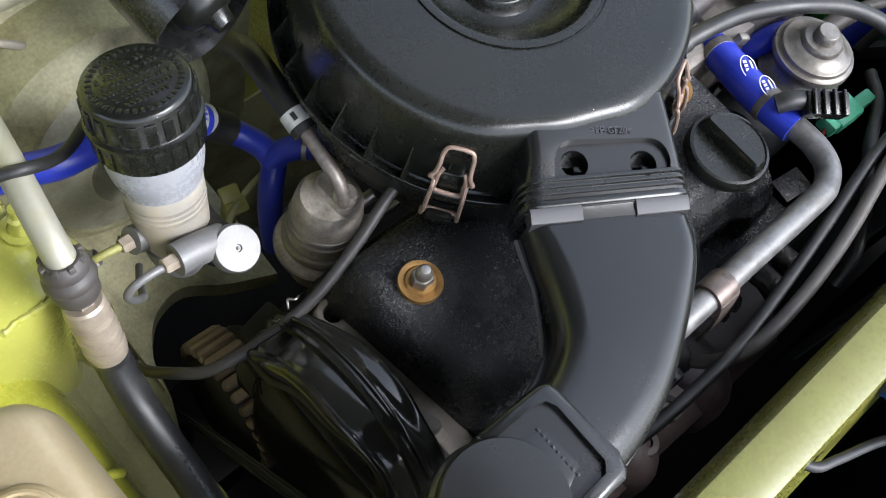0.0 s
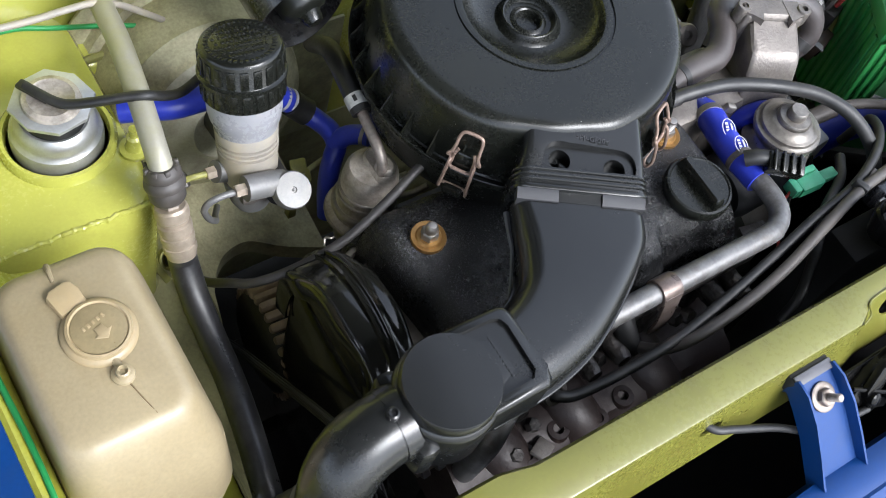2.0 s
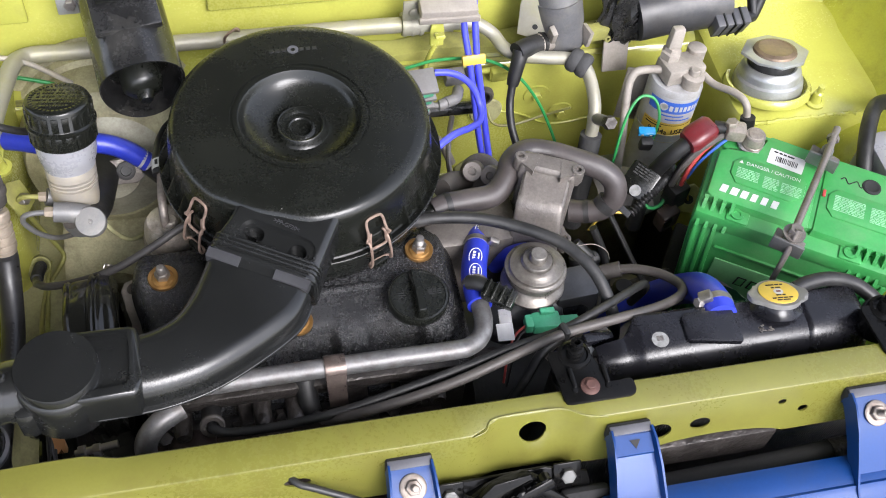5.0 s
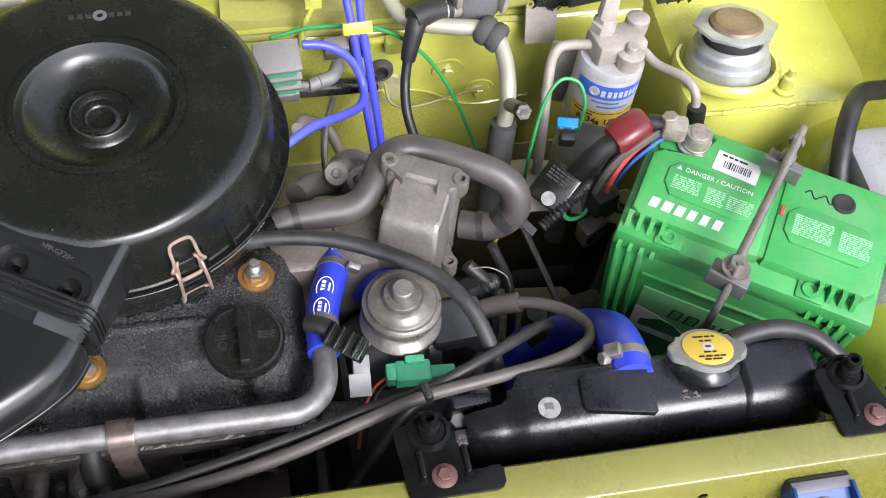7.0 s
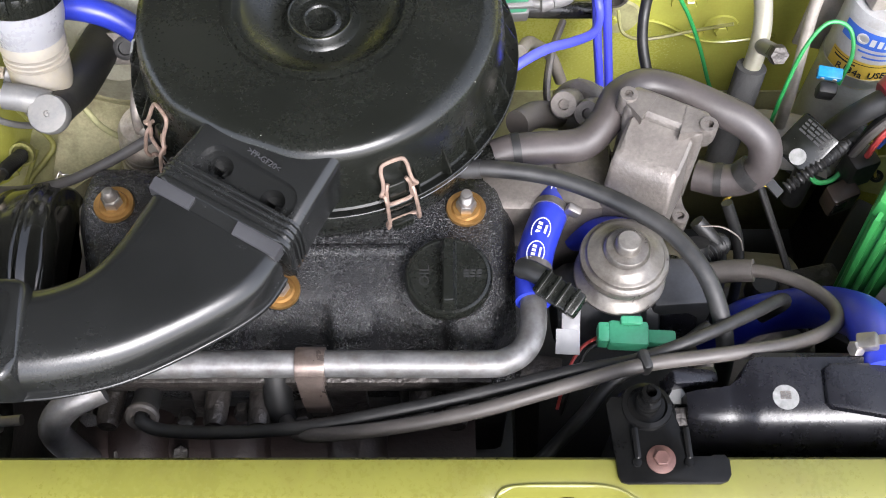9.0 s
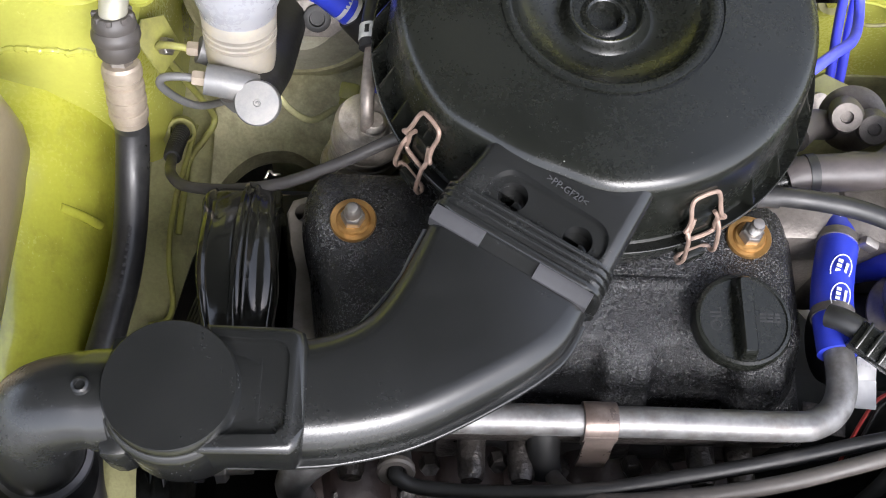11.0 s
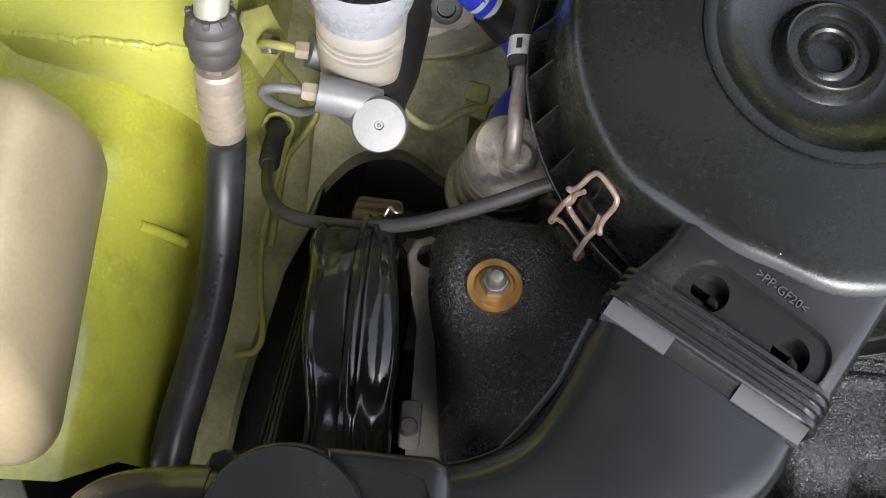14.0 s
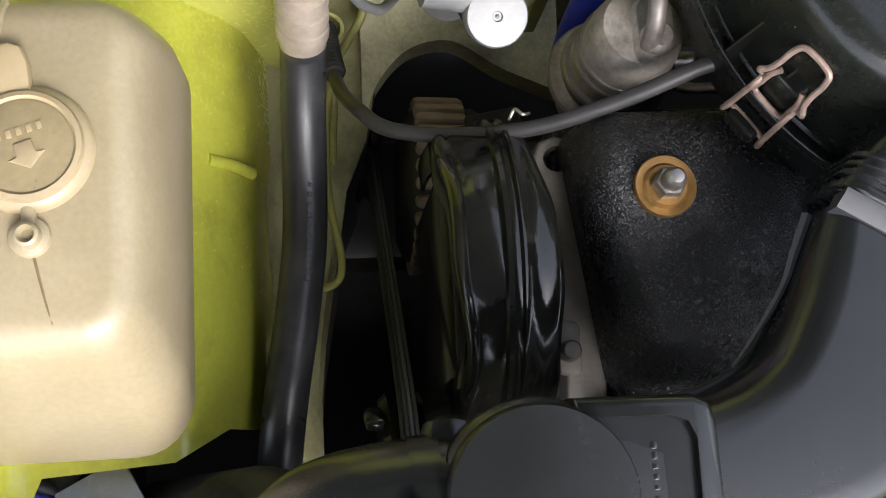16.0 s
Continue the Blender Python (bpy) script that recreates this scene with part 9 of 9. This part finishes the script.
part("strap", prism([(-0.0075, 0.0), (0.0075, 0.0), (0.0085, 0.018), (0.0060, 0.034), (-0.0040, 0.036), (-0.0070, 0.018)], 0, 0.003, axis((0.5400, 0.3880, 0.6930), (0.05, -0.95, 0.25)), 0.001), LIME, lcn, "lime yellow strap")
part("buckle", rbox(0.0105, 0.004, 0.009, axis((0.5408, 0.3850, 0.7120), (0.05, -0.95, 0.25)), 0.001), LIME, lcn)
part("tail", tube([(0.5380, 0.386, 0.694), (0.5330, 0.384, 0.682), (0.5290, 0.382, 0.670), (0.5280, 0.380, 0.655)], 0.0030, seg=10), LIME, lcn)
cl2 = thing("lime_clip", (0.606, 0.374, 0.64), "lime yellow wire clip on the firewall", "clip")
part("body", rbox(0.020, 0.012, 0.018, pose(0.612, 0.378, 0.642, 8, 0, 4), 0.003), LIME, cl2)
part("strap", rbox(0.030, 0.006, 0.006, pose(0.596, 0.381, 0.650, 8, 0, 4), 0.002), LIME, cl2)
cable("grey_hose", [(0.505, 0.190, 0.700), (0.520, 0.205, 0.690), (0.540, 0.215, 0.675), (0.560, 0.235, 0.66)], 0.0098, RUBBER_GREY, "dusty grey hose stub behind the air cleaner", "hose", seg=16)
th = thing("throttle_linkage", (0.55, 0.26, 0.58), "lime yellow linkage cam on the throttle", "linkage")
part("cam", prism([(-0.02, -0.016), (0.018, -0.014), (0.022, 0.010), (0.004, 0.020), (-0.018, 0.012)], 0, 0.004, axis((0.560, 0.268, 0.615), (0.1, -0.6, 0.75)), 0.001), LIME_DIRTY, th)
part("cam_hub", lathe([(0, 0), (0.008, 0), (0.008, 0.006), (0.004, 0.007), (0, 0.007)], axis((0.558, 0.265, 0.618), (0.1, -0.6, 0.75)), seg=18), PUMP, th)
part("rod", tube([(0.540, 0.255, 0.61), (0.535, 0.27, 0.63), (0.540, 0.30, 0.64), (0.55, 0.33, 0.64)], 0.003, seg=8), CAST, th)
cable("loop_wire", [(0.603, 0.375, 0.60), (0.608, 0.360, 0.588), (0.63, 0.360, 0.58), (0.67, 0.365, 0.585), (0.70, 0.36, 0.60)], 0.0016, LIME_DIRTY, "thin paint-covered wire on the firewall", "wire", seg=6)
cable("ribbed_conduit", [(0.652, 0.118, 0.60), (0.640, 0.112, 0.625), (0.632, 0.110, 0.645), (0.630, 0.118, 0.66)], 0.0088, RUBBER, "black corrugated conduit beside the casting", "conduit", seg=14)
cable("black_hose_drop", [(0.632, 0.135, 0.66), (0.648, 0.122, 0.645), (0.652, 0.108, 0.62), (0.652, 0.095, 0.57)], 0.0055, RUBBER, "black hose dropping behind the distributor", "hose", seg=12)

cable("black_cable", [(0.655, 0.150, 0.66), (0.668, 0.135, 0.63), (0.672, 0.118, 0.60), (0.672, 0.10, 0.55)], 0.0042, RUBBER, "black cable dropping beside the gearbox", "cable", seg=10)
cable("black_cable", [(0.690, 0.200, 0.625), (0.706, 0.165, 0.600), (0.722, 0.125, 0.575), (0.735, 0.09, 0.55)], 0.0030, RUBBER, "thin black cable over the gearbox", "cable", seg=8)
cable("green_lead", [(0.722, 0.190, 0.648), (0.728, 0.180, 0.640), (0.742, 0.182, 0.640), (0.755, 0.196, 0.650), (0.764, 0.21, 0.665)], 0.0020, GREEN_WIRE, "short green wire looping under the relay", "wire", seg=8)
# the wire's pale colour stands for a glint along it
cable("glint_wire", [(0.634, 0.130, 0.662), (0.648, 0.128, 0.664), (0.660, 0.122, 0.660), (0.664, 0.116, 0.652)], 0.0006, CAST, "thin wire beside the casting, coloured pale for its glint", "wire", seg=6)
cd_ = thing("corrugated_conduit", (0.65, 0.12, 0.62), "black corrugated conduit bending below the casting", "conduit")
part("conduit", tube([(0.622, 0.100, 0.640), (0.636, 0.112, 0.648), (0.650, 0.126, 0.640), (0.656, 0.140, 0.615)], lambda f: 0.0078 + 0.0011 * math.sin(f * 120), seg=14, n=36), RUBBER, cd_)
part("end_collar", tube([(0.618, 0.097, 0.637), (0.626, 0.103, 0.643)], 0.0098, seg=16), RUBBER, cd_)
bcn = thing("brown_connector", (0.757, 0.19, 0.62), "dark brown wire connector hanging by the battery", "connector")
part("housing", rbox(0.022, 0.016, 0.034, pose(0.752, 0.178, 0.610, 8, -12, 20), 0.003), pbr("dark_brown_plastic", (0.040, 0.026, 0.018), 0.45, var=0.3, scale=60), bcn)
part("lock_tab", rbox(0.010, 0.005, 0.018, pose(0.748, 0.168, 0.620, 8, -12, 20), 0.0015), BLACKSTEEL, bcn)
tb_ = thing("tray_bracket", (0.778, 0.19, 0.63), "small lime yellow bracket under the terminal", "bracket")
part("plate", prism([(-0.010, -0.016), (0.010, -0.014), (0.012, 0.012), (0.002, 0.018), (-0.010, 0.012)], 0, 0.003, axis((0.779, 0.192, 0.630), (-0.3, -0.8, 0.5)), 0.0008), LIME_DIRTY, tb_)
part("hole_rim", lathe([(0.003, 0.003), (0.0052, 0.003), (0.0048, 0.0042), (0.003, 0.0042), (0.003, 0.003)], axis((0.779, 0.192, 0.630), (-0.3, -0.8, 0.5)), seg=18), FLAT_BLACK, tb_)
sh_ = thing("splash_guard", (0.72, 0.24, 0.58), "dusty grey curved plate below the drier", "plate")
part("plate", strip([(0.225, 0.590), (0.245, 0.600), (0.268, 0.596), (0.29, 0.580)], 0.700, 0.760, n=6, thick=0.002, f=lambda x, y, z: (x, y - 0.15 * (x - 0.70), z - 6.0 * (x - 0.73) ** 2)), DUSTMETAL, sh_)

# ---------------------------------------------------------------- low in the front corner beside the washer bottle
lb = thing("lamp_bracket", (0.0, 0.0, 0.56), "scuffed zinc bracket plate on a rusty steel foot", "bracket")
part("plate", rbox(0.034, 0.026, 0.003, pose(-0.0060, 0.0035, 0.612, 0, 0, 27), 0.001), ZINC, lb, "scuffed zinc plate")
part("plate_lip", rbox(0.034, 0.0035, 0.009, pose(-0.0005, -0.0085, 0.607, 0, 0, 27), 0.001), ZINC, lb)
part("foot", rbox(0.034, 0.020, 0.16, pose(0.001, -0.0125, 0.448, 0, 0, 27), 0.004), RUST, lb, "orange rusted foot")
for o in (-0.008, 0.006):
    part("rivet", lathe([(0, 0), (0.004, 0), (0.003, 0.002), (0, 0.0026)], pose(0.003 + o * 0.9, -0.0135 + o * 0.45, 0.608), seg=12), RUST, lb)
lc = thing("wire_connector", (-0.03, 0.012, 0.57), "black plastic lamp connector below the washer bottle", "connector")
part("shell", rbox(0.024, 0.015, 0.060, pose(-0.029, 0.0165, 0.545, 0, 0, -24), 0.003), BLACK, lc)
part("latch", rbox(0.010, 0.005, 0.006, pose(-0.014, 0.0085, 0.600, 0, 0, -24), 0.0015), BLACK, lc)
cable("blue_wire", [(-0.085, 0.014, 0.590), (-0.062, 0.0125, 0.604), (-0.046, 0.009, 0.606), (-0.034, 0.005, 0.602), (-0.026, 0.002, 0.590)], 0.0027, BLUE_TUBE, "blue sleeved wire at the lamp connector", "wire", seg=10)
cable("black_wire", [(-0.085, 0.020, 0.588), (-0.062, 0.019, 0.603), (-0.045, 0.0155, 0.607), (-0.030, 0.010, 0.603), (-0.022, 0.004, 0.585)], 0.0030, RUBBER, "black sleeved wire at the lamp connector", "wire", seg=10)
